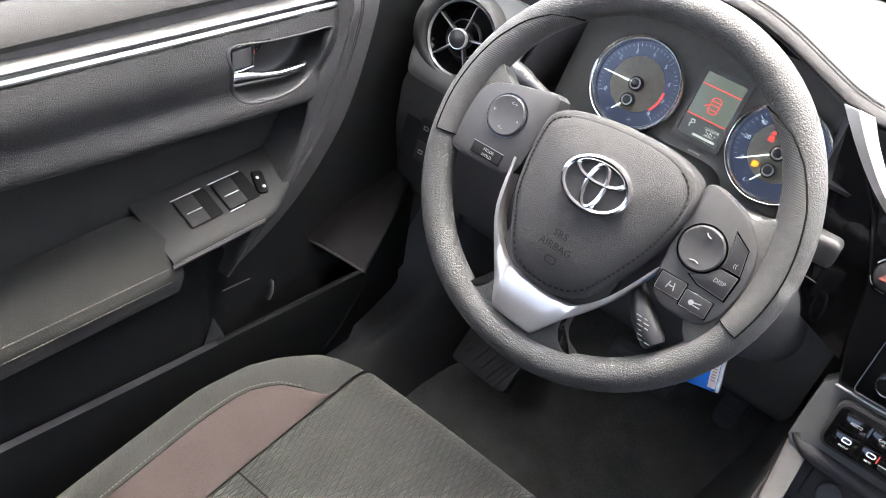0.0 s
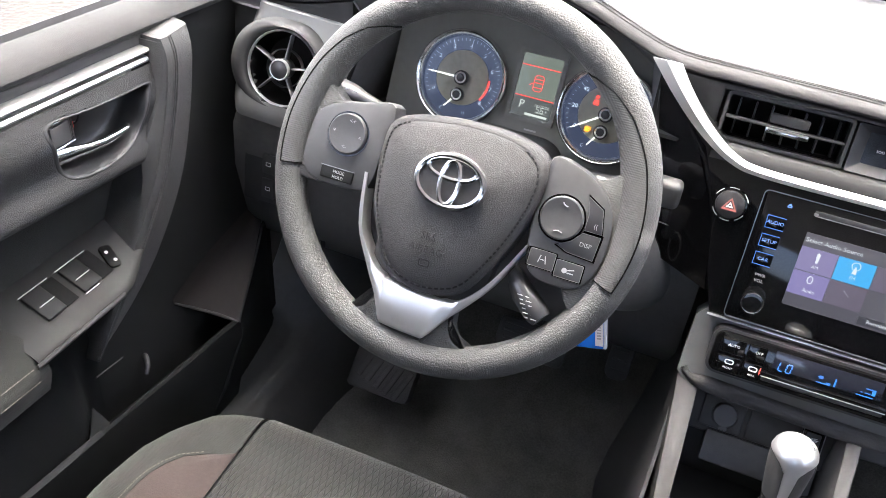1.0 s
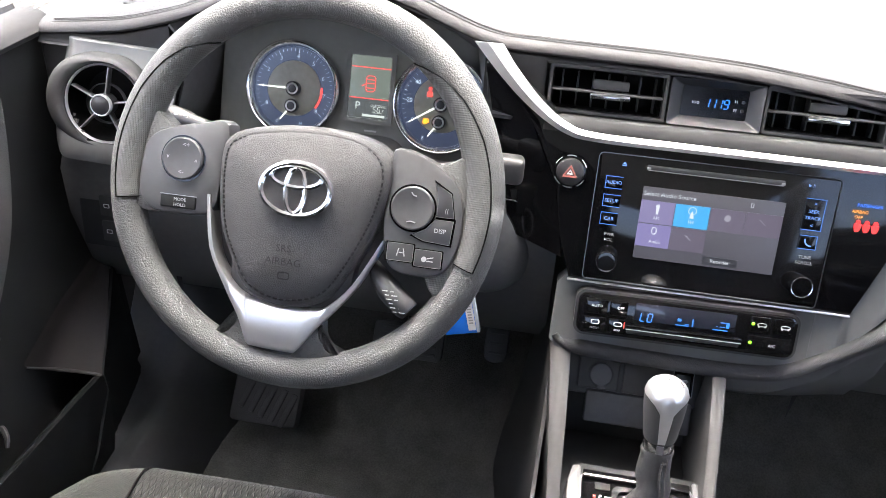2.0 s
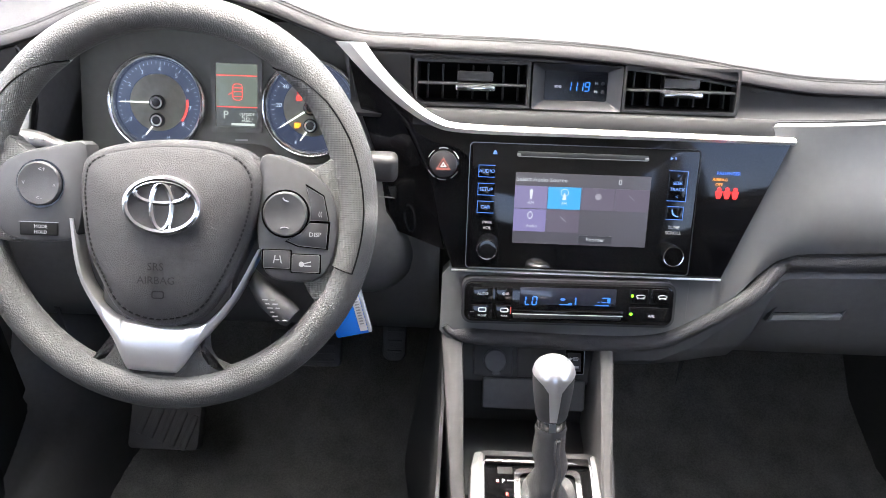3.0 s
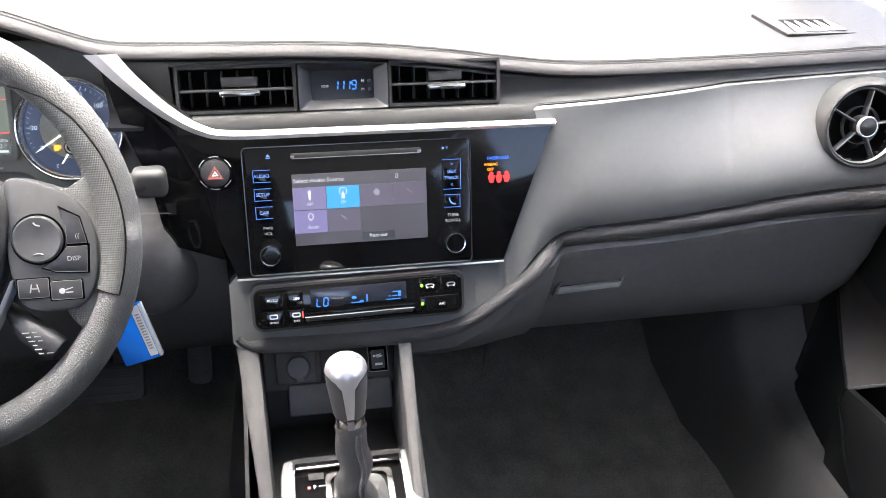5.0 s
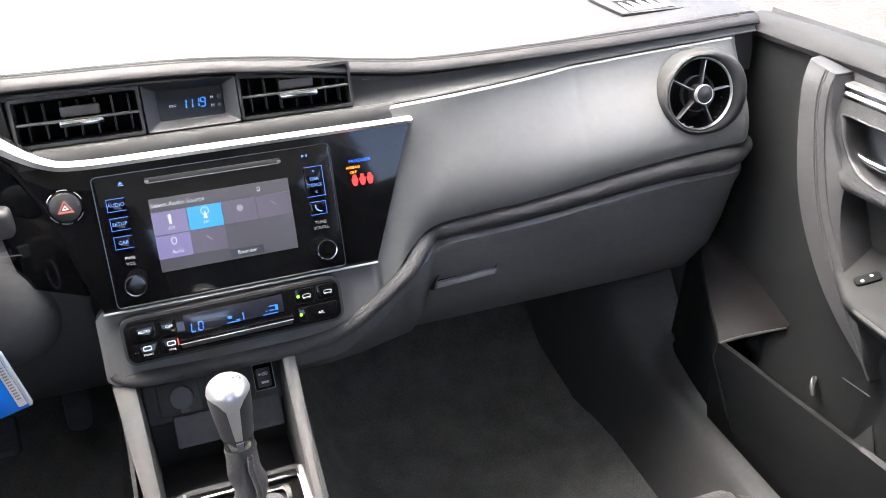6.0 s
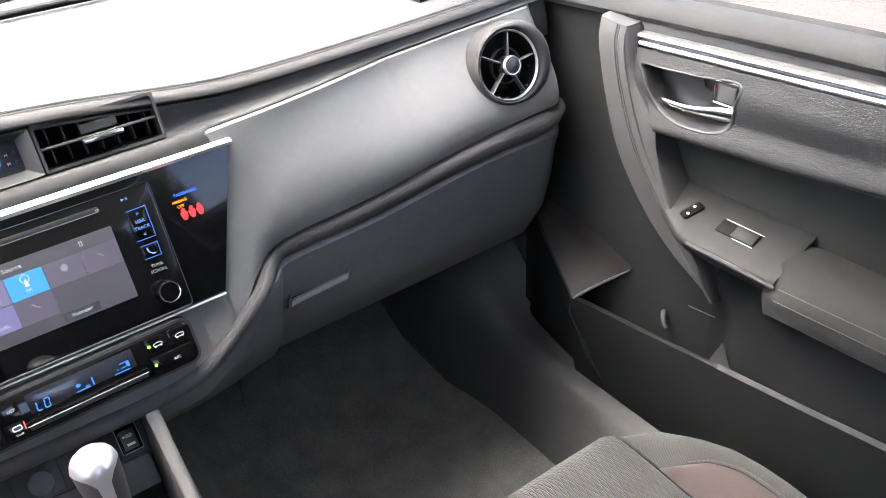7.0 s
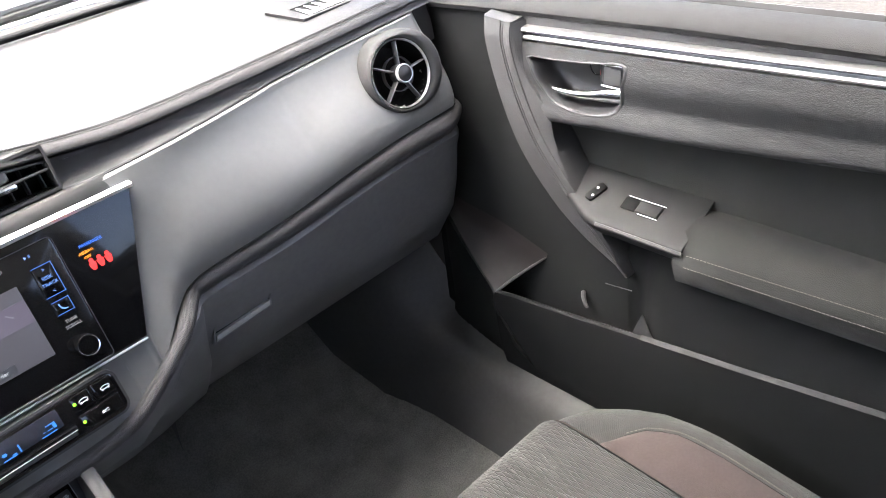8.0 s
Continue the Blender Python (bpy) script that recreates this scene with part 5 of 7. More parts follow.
k = pad_button(podl, -0.1105, 0.0155)
letters("<+", 0.0060, DIMLETTER, k, (0.003, 0.0125, 0.0157))
letters("<-", 0.0060, DIMLETTER, k, (0.000, -0.0125, 0.0157))
letters("v", 0.0060, DIMLETTER, k, (-0.0135, 0.001, 0.0157))
letters("^", 0.0060, DIMLETTER, k, (0.0135, -0.002, 0.0157))
k = part("mode_button", plate(round_rect(0.034, 0.0115, 0.0012), 0.010, 0.0140, 0.001), DOORTRIM, podl, "black bar button", (-0.1120, -0.0245, 0))
letters("MODE", 0.0042, DIMLETTER, k, (0.002, 0.0022, 0.0140))
letters("HOLD", 0.0042, DIMLETTER, k, (0.002, -0.0028, 0.0140))
part("edge_line", rbox(0.035, 0.0006, 0.0006, (0, 0.0062, 0.0138), 0), DULLSILVER, k)
k = pad_button(podr, 0.1055, -0.0030)
part("phone_mark", tube(spline([(-0.002, 0.014, 0.0163), (0.0, 0.0118, 0.0163), (0.003, 0.0110, 0.0163)], 3), 0.0006, 5), DIMLETTER, k)
part("phone_mark", tube(spline([(-0.004, -0.0125, 0.0163), (0, -0.0115, 0.0163), (0.004, -0.0125, 0.0163)], 3), 0.0005, 5), DIMLETTER, k)


def pod_key(name, outline, top):
    """A flat key of the right-hand pod in its narrow dark gap."""
    mx, my = sum(p[0] for p in outline) / len(outline), sum(p[1] for p in outline) / len(outline)
    k = part(name, plate(outline, 0.010, top, 0.0008), SATIN, podr, "flat black key")
    part("key_gap", plate([(mx + (p[0] - mx) * 1.12, my + (p[1] - my) * 1.14) for p in outline], 0.010, 0.0128, 0), PIANO, k)
    part("key_edge", tube([Vector((p[0], p[1], top - 0.0002)) for p in outline], 0.0003, 4, closed=True), PANEL, k)
    return k


VOICE = [(0.1235, 0.0215), (0.1385, 0.0130), (0.1430, -0.0080), (0.1275, -0.0080), (0.1275, 0.006)]
k = pod_key("voice_button", VOICE, 0.0138)
letters("((", 0.0055, DIMLETTER, k, (0.136, -0.002, 0.0138))
DISPK = [(0.1270, -0.0105), (0.1430, -0.0105), (0.1415, -0.0320), (0.1180, -0.0305), (0.1075, -0.0265), (0.1190, -0.0200)]
k = pod_key("disp_button", DISPK, 0.0138)
letters("DISP", 0.0055, DIMLETTER, k, (0.132, -0.0205, 0.0138))
k = pod_key("lane_button", round_rect(0.0235, 0.0155, 0.001, 0.0985, -0.0432), 0.0136)
part("lane_mark", join(rbox(0.0009, 0.007, 0.0004, (0.0965, -0.0432, 0.0138), 0, m=Matrix.Rotation(radians(-12), 4, "Z")), rbox(0.0009, 0.007, 0.0004, (0.1020, -0.0432, 0.0138), 0, m=Matrix.Rotation(radians(12), 4, "Z")), rbox(0.0035, 0.0009, 0.0004, (0.0992, -0.0435, 0.0138), 0)), DIMLETTER, k)
k = pod_key("gap_button", round_rect(0.0240, 0.0150, 0.001, 0.1240, -0.0462), 0.0136)
part("gap_mark", join(plate(circle(0.0024, 12, 0.1205, -0.0468), 0.0135, 0.0139, 0), rbox(0.006, 0.0009, 0.0004, (0.1260, -0.0452, 0.0138), 0, m=Matrix.Rotation(radians(15), 4, "Z")), rbox(0.006, 0.0009, 0.0004, (0.1260, -0.0482, 0.0138), 0)), DIMLETTER, k)
cs = part("cruise_stalk", tube(spline([(0.070, -0.060, -0.012), (0.090, -0.080, 0.0), (0.112, -0.097, 0.004)], 4), [0.006, 0.007, 0.009, 0.0105, 0.0118, 0.0118, 0.0118, 0.0115, 0.0095], 14), SATIN, wheel, "black cruise control stalk")
bars([(0.089 + 0.0022 * i + 0.0068 * j, -0.0795 - 0.0036 * i, 0.0050 - 0.0015 * ((i + j) % 2), 0.0008) for i in range(6) for j in range(2)], DIMLETTER, cs, "label_bar", 0.0140)

# column shroud and stalks
col = thing("steering_column", None, "black steering column shroud with two stalks", "steering column")
rows = []
for y, w, z0, z1c in ((0.10, 0.062, 0.50, 0.585), (0.02, 0.060, 0.495, 0.60), (-0.05, 0.050, 0.535, 0.632), (-0.088, 0.044, 0.56, 0.635)):
    rows.append([(-0.382 + w * p[0], y, (z0 + z1c) / 2 + (z1c - z0) / 2 * p[1]) for p in round_rect(2.0, 2.0, 0.5)])
part("shroud", loft(rows, closed=True, caps=True), DARK, col)
st = part("wiper_stalk", tube(spline([(-0.335, -0.015, 0.605), (-0.29, -0.010, 0.604), (-0.25, -0.006, 0.606), (-0.220, -0.002, 0.611), (-0.195, 0.0, 0.614)], 4), [0.008] * 5 + [0.0105] * 4 + [0.0125] * 4 + [0.0115, 0.011, 0.010, 0.009], 16), SATIN, col, "black wiper stalk")
part("stalk_tip", rbox(0.032, 0.020, 0.030, (-0.199, -0.001, 0.614), 0.007, 4), RAIL, st, "grey paddle end of the stalk")
part("label_bar", join(*[rbox(0.0016, 0.0008, 0.010, (-0.262 + 0.005 * i, -0.0165, 0.611), 0) for i in range(3)]), LETTER, st)
st = part("light_stalk", tube(spline([(-0.42, -0.03, 0.618), (-0.49, -0.014, 0.6225), (-0.530, -0.004, 0.6255), (-0.567, 0.001, 0.6285)], 4), [0.006] * 5 + [0.0066, 0.0072, 0.0078, 0.0084] + [0.0112, 0.0122, 0.0122, 0.0100], 16), SATIN, col, "black light stalk")
part("label_bar", join(*[rbox(0.0045, 0.0008, 0.0018, (-0.535 - 0.011 * i, -0.0122 + 0.001 * i, 0.6362 + 0.001 * i), 0.0003) for i in range(3)]), LETTER, st)
part("ignition_lock", moved(revolve([(0.034, 0.0), (0.034, 0.004), (0.022, 0.010), (0.016, 0.012), (0, 0.012)], 32), tilted(-0.262, -0.004, 0.545, 10)), SATIN, col, "ignition lock collar")
key = thing("ignition_key", None, "metal key in the ignition with a blue plastic tag", "car key")
part("key_blade", rbox(0.003, 0.030, 0.012, (-0.262, -0.028, 0.545), 0.001), SILVER, key)
part("key_head", rbox(0.010, 0.026, 0.034, (-0.262, -0.050, 0.540), 0.005, 3), DARK, key, "black key head")
part("key_ring", tube([Vector((-0.250 + 0.012 * math.sin(2 * math.pi * i / 24), -0.052, 0.520 + 0.014 * math.cos(2 * math.pi * i / 24))) for i in range(24)], 0.0009, 6, closed=True), SILVER, key)
BLUETAG = glossy("blue_tag_plastic", (0.01, 0.17, 0.72), 0.12, 0, 0.6)
tg = tilted(-0.2385, -0.026, 0.448, 12) @ Matrix.Rotation(radians(14), 4, "Z")
tag = part("tag", plate(round_rect(0.040, 0.066, 0.003), -0.0025, 0.0025, 0.001), BLUETAG, key, "glossy blue plastic tag", tg)
part("tag_label", plate(round_rect(0.0085, 0.060, 0.0008, 0.0125, 0.001), 0.0025, 0.0030, 0), LETTER, tag, "white paper strip")
part("tag_edge", plate(round_rect(0.0035, 0.064, 0.0008, 0.0190, 0.0), -0.003, 0.0034, 0.0005), glossy("clear_edge", (0.45, 0.5, 0.55), 0.2), tag)
bars([(0.0125, -0.020 + 0.0034 * i, 0.0045, 0.0016) for i in range(13)], DIMLETTER, tag, "label_bar", 0.0032)

# small switches under the driver's vent
sw = thing("switch_panel", tilted(-0.673, 0.0135, 0.476, 8), "small black switch panel on the lower dash", "switch panel")
part("body", plate(round_rect(0.052, 0.075, 0.004), -0.02, 0.004, 0.0015), SATIN, sw)
for v in (0.018, -0.015):
    k = part("switch", plate(round_rect(0.018, 0.026, 0.002, 0.010, v), 0.003, 0.007, 0.001), DARK, sw)
    part("label_bar", ring(round_rect(0.007, 0.005, 0.0005, 0.010, v), round_rect(0.0055, 0.0035, 0.0004, 0.010, v), 0.007, 0.0074), LETTER, k)

# ---- pedals ----
ped = thing("footrest", tilted(-0.537, 0.088, 0.113, 46), "ribbed black rubber footrest beside the pedals", "footrest")
part("pad", plate(round_rect(0.102, 0.075, 0.008, 0.005, 0.0125), -0.02, 0.003, 0.003), RUBBER, ped)
for i in range(5):
    part("rib", moved(rbox(0.009, 0.052, 0.004, (-0.028 + 0.017 * i, 0.0125, 0.0045), 0.0015), Matrix.Rotation(radians(-18), 4, "Z")), RUBBER, ped)
ped = thing("brake_pedal", tilted(-0.325, 0.132, 0.246, 40), "wide black rubber brake pedal", "pedal")
part("pad", plate(round_rect(0.100, 0.050, 0.008), -0.012, 0.003, 0.003), RUBBER, ped)
for i in range(4):
    part("rib", rbox(0.082, 0.004, 0.003, (0, -0.016 + 0.011 * i, 0.004), 0.001), RUBBER, ped)
part("arm", tube([(0, 0.0, -0.012), (0.0, 0.08, -0.03), (0.0, 0.17, -0.02)], 0.008, 8), DARK, ped)
ped = thing("accelerator_pedal", tilted(-0.201, 0.142, 0.270, 38), "narrow black accelerator pedal", "pedal")
part("pad", plate(round_rect(0.032, 0.075, 0.012), -0.010, 0.003, 0.003), RUBBER, ped)
for i in range(4):
    part("rib", rbox(0.020, 0.003, 0.002, (0, -0.024 + 0.014 * i, 0.0035), 0.0008), RUBBER, ped)
part("arm", tube([(0, 0.04, -0.010), (0.0, 0.10, -0.02), (0.0, 0.16, 0.0)], 0.007, 8), DARK, ped)

# ---- centre console ----
con = thing("centre_console", None, "black and grey centre console with an open tray and gear gate", "centre console")
for s, x0 in ((-1, -0.1215), (1, 0.0445)):
    rows = []
    for y, z, wl, wr in ((-0.050, 0.440, 0.0122, 0.0080), (-0.072, 0.427, 0.0114, 0.0075), (-0.115, 0.392, 0.0098, 0.0068), (-0.160, 0.347, 0.0075, 0.0062), (-0.190, 0.326, 0.0075, 0.0062), (-0.26, 0.305, 0.008, 0.008), (-0.40, 0.295, 0.008, 0.008)):
        w = wl if s < 0 else wr
        k = (y + 0.058) / -0.13
        xx = x0 + (0.0125 * min(k, 1.3) if s < 0 else -0.0015 * min(k, 1.3))
        rows.append([(xx - w, y + 0.07, 0.02), (xx - w, y + 0.012, z - 0.014), (xx - w * 0.9, y, z - 0.002), (xx - w * 0.5, y - 0.001, z), (xx + w * 0.5, y - 0.001, z), (xx + w * 0.9, y, z - 0.002), (xx + w, y + 0.012, z - 0.014), (xx + w, y + 0.07, 0.02)])
    part("side_rail", loft(rows), RAIL, con, "satin grey side rail")
    outer = [[(x0 + s * 0.0095, -0.04, 0.425), (x0 + s * 0.014, 0.02, 0.41), (x0 + s * 0.02, 0.10, 0.40)], [(x0 + s * 0.0095, -0.09, 0.375), (x0 + s * 0.02, 0.02, 0.25), (x0 + s * 0.04, 0.14, 0.20)], [(x0 + s * 0.012, -0.18, 0.30), (x0 + s * 0.03, 0.02, 0.10), (x0 + s * 0.06, 0.16, 0.06)], [(x0 + s * 0.025, -0.4, 0.28), (x0 + s * 0.05, -0.2, 0.02), (x0 + s * 0.07, 0.1, 0.0)]]
    part("side_skirt", thick(loft(outer), 0.004), DARK, con)
CBK = tilted(0, -0.021, 0.376, 35)
part("back_panel", moved(rbox(0.152, 0.062, 0.010, (-0.034, 0.006, -0.008), 0.003), CBK), RAIL, con, "black socket panel")
part("tray_wall", rbox(0.152, 0.010, 0.075, (-0.034, -0.018, 0.312), 0.003), DARK, con)
part("tray_step", moved(rbox(0.118, 0.036, 0.012, (-0.0255, -0.0375, -0.0060), 0.003), CBK), LIDGREY, con, "grey blank below the sockets")
part("tray_floor", rbox(0.150, 0.125, 0.008, (-0.034, -0.075, 0.278), 0.003), DARK, con)
part("socket_surround", moved(rbox(0.0455, 0.0365, 0.005, (-0.0735, 0.0005, -0.0005), 0.003), CBK), RAIL, con)
part("blank_plate", moved(rbox(0.0535, 0.0360, 0.004, (-0.0190, 0.0003, -0.0010), 0.003), CBK), RAIL, con)
so = part("power_socket", moved(join(revolve([(0.0137, 0), (0.0137, 0.004), (0.0120, 0.006), (0, 0.006)], 32), rbox(0.0100, 0.0050, 0.004, (0.0015, -0.0135, 0.004), 0.0015)), CBK @ Matrix.Translation((-0.0710, 0.0002, 0.0015))), LIDGREY, con, "round power socket cap")
us = part("usb_panel", moved(rbox(0.0225, 0.0300, 0.006, (0.0195, 0.0030, 0.0010), 0.0015), CBK), PIANO, con, "gloss black media socket panel")
part("usb_rim", moved(ring(round_rect(0.0228, 0.0303, 0.002, 0.0195, 0.0030), round_rect(0.0214, 0.0289, 0.0015, 0.0195, 0.0030), 0.0035, 0.0046), CBK), DULLSILVER, us, "thin bright rim")
part("usb_flap", moved(rbox(0.0150, 0.0215, 0.003, (0.0195, 0.0020, 0.0035), 0.0008), CBK), RAIL, us)
part("usb_mark", moved(join(rbox(0.0105, 0.0009, 0.0005, (0.0195, 0.0060, 0.0052), 0), plate(circle(0.0014, 10, 0.0150, 0.0060), 0.0048, 0.0054, 0), rbox(0.0060, 0.0009, 0.0005, (0.0205, 0.0074, 0.0052), 0, m=Matrix.Rotation(radians(8), 4, "Z")), rbox(0.0060, 0.0009, 0.0005, (0.0205, 0.0046, 0.0052), 0), rbox(0.0085, 0.0026, 0.0005, (0.0200, -0.0035, 0.0052), 0)), CBK), LETTER, us)

# gear gate
GATESILVER = glossy("gate_silver", (0.11, 0.11, 0.11), 0.5, 0.25, 0, 0.05)
BOOTHIDE = grained("gear_boot_leather", (0.050, 0.0495, 0.049), 0.42, 620, 0.45, kind="LEATHER", spec=0.4, dist=0.0006, fold=0.25)
GAT = Matrix.Translation((-0.026, -0.232, 0.322)) @ Matrix.Rotation(radians(6), 4, "X")
gate = thing("gear_gate", GAT, "silver framed gloss black gear gate", "gear gate")
part("frame", ring(round_rect(0.132, 0.226, 0.012), round_rect(0.116, 0.204, 0.006), -0.03, 0.001), SWITCHPLATE, gate, "black frame")
for q in (-1, 1):
    part("side_trim", loft([[(q * (0.060 + a), y, h) for a, h in ((-0.003, -0.006), (-0.002, 0.003), (0.004 - k, 0.005), (0.0105 - k, 0.003), (0.012 - k, -0.03))] for y, k in ((0.108, 0.004), (0.09, 0.0), (0.0, 0.0), (-0.11, 0.0))]), GATESILVER, gate, "satin silver side trim")
part("plate", plate(round_rect(0.117, 0.205, 0.006), -0.02, -0.002, 0.001), PIANO, gate, "gloss black gate plate")
part("plate_line", ring(round_rect(0.1150, 0.2030, 0.006), round_rect(0.1130, 0.2010, 0.005), -0.002, 0.0012), DULLSILVER, gate, "thin bright line round the plate")
part("rear_lip", rbox(0.112, 0.010, 0.006, (0, 0.102, -0.001), 0.002), PIANO, gate)
letters("P", 0.0068, LETTER, gate, (-0.036, 0.077, -0.002))
letters("R", 0.0068, REDPRINT, gate, (-0.032, 0.061, -0.002))
letters("N", 0.0068, LETTER, gate, (-0.032, 0.045, -0.002))
part("pilot", rbox(0.003, 0.003, 0.0005, (-0.042, 0.077, -0.0015), 0), DRED, gate)
part("gate_line", join(rbox(0.010, 0.0009, 0.0004, (-0.027, 0.078, -0.0016), 0), rbox(0.0009, 0.018, 0.0004, (-0.0225, 0.0695, -0.0016), 0)), LETTER, gate)
part("release_slot", join(rbox(0.016, 0.008, 0.001, (-0.034, 0.0905, -0.0017), 0.0004), rbox(0.015, 0.0012, 0.0012, (-0.034, 0.0865, -0.0014), 0.0003)), SWITCHPLATE, gate)
bf_ = part("boot_frame", ring(round_rect(0.070, 0.120, 0.008, 0.010, 0.030), round_rect(0.058, 0.108, 0.006, 0.010, 0.030), -0.004, 0.004), PIANO, gate, "raised black frame round the boot")
part("boot_well", plate(round_rect(0.060, 0.110, 0.006, 0.010, 0.030), -0.003, -0.0012, 0), DOORTRIM, bf_)
gear = thing("gear_lever", None, "silver and black gear lever in a stitched leather boot", "gear lever")
PV, TP = Vector((-0.022, -0.206, 0.345)), Vector((-0.027, -0.165, 0.511))
az = (TP - PV).normalized()
ax = (Vector((1, 0, 0)) - az * az.x).normalized()
ay = az.cross(ax)
gm = Matrix(((ax.x, ay.x, az.x, PV.x), (ax.y, ay.y, az.y, PV.y), (ax.z, ay.z, az.z, PV.z), (0, 0, 0, 1))) @ Matrix.Diagonal((1.08, 1.08, 0.888, 1))
# boot: narrow neck, slack folds, wider foot
bt = []
for i in range(34):
    h = -0.030 + 0.144 * i / 33
    r = float(np.interp(h, (-0.03, -0.018, 0.0, 0.02, 0.05, 0.085, 0.106, 0.110, 0.114), (0.0270, 0.0235, 0.0195, 0.0172, 0.0155, 0.0140, 0.0134, 0.0142, 0.0130)))
    slack = max(0.0, 1 - abs(h - 0.040) / 0.065)
    row = []
    for j in range(40):
        a = 2 * math.pi * j / 40
        fold = 1 + slack * (0.10 * math.sin(2.0 * a + 95 * h) + 0.05 * math.sin(3 * a - 190 * h + 1.0)) + 0.015 * math.sin(7 * a + 60 * h)
        row.append((r * fold * math.cos(a) + 0.003 * slack * math.sin(120 * h), r * fold * math.sin(a), h))
    bt.append(row)
b = part("boot", loft(bt, closed=True), BOOTHIDE, gear, "black creased leather boot", gm)
# the boot's foot spreads into the frame with a crease at each corner
rows = []
for k in range(9):
    t = k / 8
    row = []
    for j in range(40):
        a = 2 * math.pi * j / 40
        c_, s_ = math.cos(a), math.sin(a)
        foot = GAT @ Vector((0.010 + 0.0285 * math.copysign(abs(c_) ** 0.4, c_), 0.030 + 0.0535 * math.copysign(abs(s_) ** 0.4, s_), 0.0028))
        neck = gm @ Vector(bt[9][j])
        p = foot.lerp(neck, t)
        p.z = foot.z + (neck.z - foot.z) * t ** 2.2 + 0.0012 * math.sin(9 * a + 3 * t) * math.sin(math.pi * t)
        row.append(p)
    rows.append(row)
part("boot_skirt", loft(rows, closed=True), BOOTHIDE, gear, "black leather skirt spread into the frame")
SEAMA = radians(292)


def boot_at(h, a):
    """A point on the boot's skin."""
    k = min(32, max(0, int((h + 0.030) / 0.144 * 33)))
    j = (a % (2 * math.pi)) / (2 * math.pi) * 40
    p, q = Vector(bt[k][int(j) % 40]), Vector(bt[k][(int(j) + 1) % 40])
    v = p.lerp(q, j - int(j))
    return Vector((v.x, v.y, h))


part("boot_seam", tube([boot_at(-0.026 + 0.0042 * i, SEAMA) for i in range(32)], [0.0030] * 32, 8), BOOTHIDE, b, "raised leather seam")
stitch = None
for i in range(31):
    h = -0.024 + 0.0043 * i
    for da in (-1, 1):
        out_ = Vector((math.cos(SEAMA), math.sin(SEAMA), 0)) * 0.0022
        side = Vector((-math.sin(SEAMA), math.cos(SEAMA), 0)) * 0.0022 * da
        p, q = boot_at(h, SEAMA), boot_at(h + 0.0029, SEAMA)
        st = tube([p + out_ + side, q + out_ + side], 0.0006, 4)
        stitch = st if stitch is None else join(stitch, st)
part("boot_stitching", stitch, THREAD, b, "pale twin stitching")
col_ = part("collar", revolve([(0.0122, 0.112), (0.0128, 0.115), (0.0126, 0.124), (0.0116, 0.1275)], 32), CHROME, gear, "chrome collar", gm)
part("collar_slot", rbox(0.006, 0.002, 0.010, (0.0, -0.0124, 0.119), 0.0006), DULLSILVER, col_)
KN = [(0.193 - (0.193 - h) * 0.79, r * 0.94) for h, r in [(0.108, 0.0142), (0.112, 0.0150), (0.125, 0.0162), (0.140, 0.0176), (0.155, 0.0187), (0.166, 0.0191), (0.175, 0.0187), (0.182, 0.0173), (0.187, 0.0150), (0.1905, 0.0110), (0.1925, 0.0060), (0.193, 0.0)]]


def kr(h):
    return float(np.interp(h, [p[0] for p in KN], [p[1] for p in KN]))


kb = part("knob", loft([[(r * math.cos(2 * math.pi * i / 40), 1.08 * r * math.sin(2 * math.pi * i / 40), h) for i in range(40)] for h, r in KN], closed=True, caps=True), RAIL, gear, "dark grey skinned knob", gm)
# one silver cap that runs down the rear face in a vee to a strip
rows = []
lev = [0.193 - (0.193 - h) * 0.79 for h in (0.193, 0.1925, 0.1905, 0.187, 0.182, 0.177)]
for k in range(15):
    row = []
    for i in range(144):
        a = 2 * math.pi * i / 144
        d = abs(math.degrees((a - radians(270) + math.pi) % (2 * math.pi) - math.pi))
        low = 0.193 - 0.79 * (0.193 - float(np.interp(d, (0, 13, 17, 34, 58, 95, 180), (0.1105, 0.1105, 0.157, 0.1675, 0.173, 0.175, 0.175))))
        h = lev[k] if k < 6 else lev[5] + (low - lev[5]) * (k - 5) / 9
        r = kr(h) + (0.0008 if k < 14 else 0.0002)
        row.append((r * math.cos(a), 1.08 * r * math.sin(a), h + (0.0008 if k < 3 else 0)))
    rows.append(row)
part("knob_cap", loft(rows, closed=True, caps=False), KNOBSILVER, kb, "satin silver cap and strip", angle=50)


# ---- seats ----
# Unseen backrests added to block light; cloth darkened for the fascia's reflections.
BACKCLOTH = woven("unseen_backrest_cloth", (0.010, 0.0103, 0.0100), 260, 0.5, "ribs")
BACKCLOTH.node_tree.nodes["Principled BSDF"].inputs["Sheen Weight"].default_value = 0.0


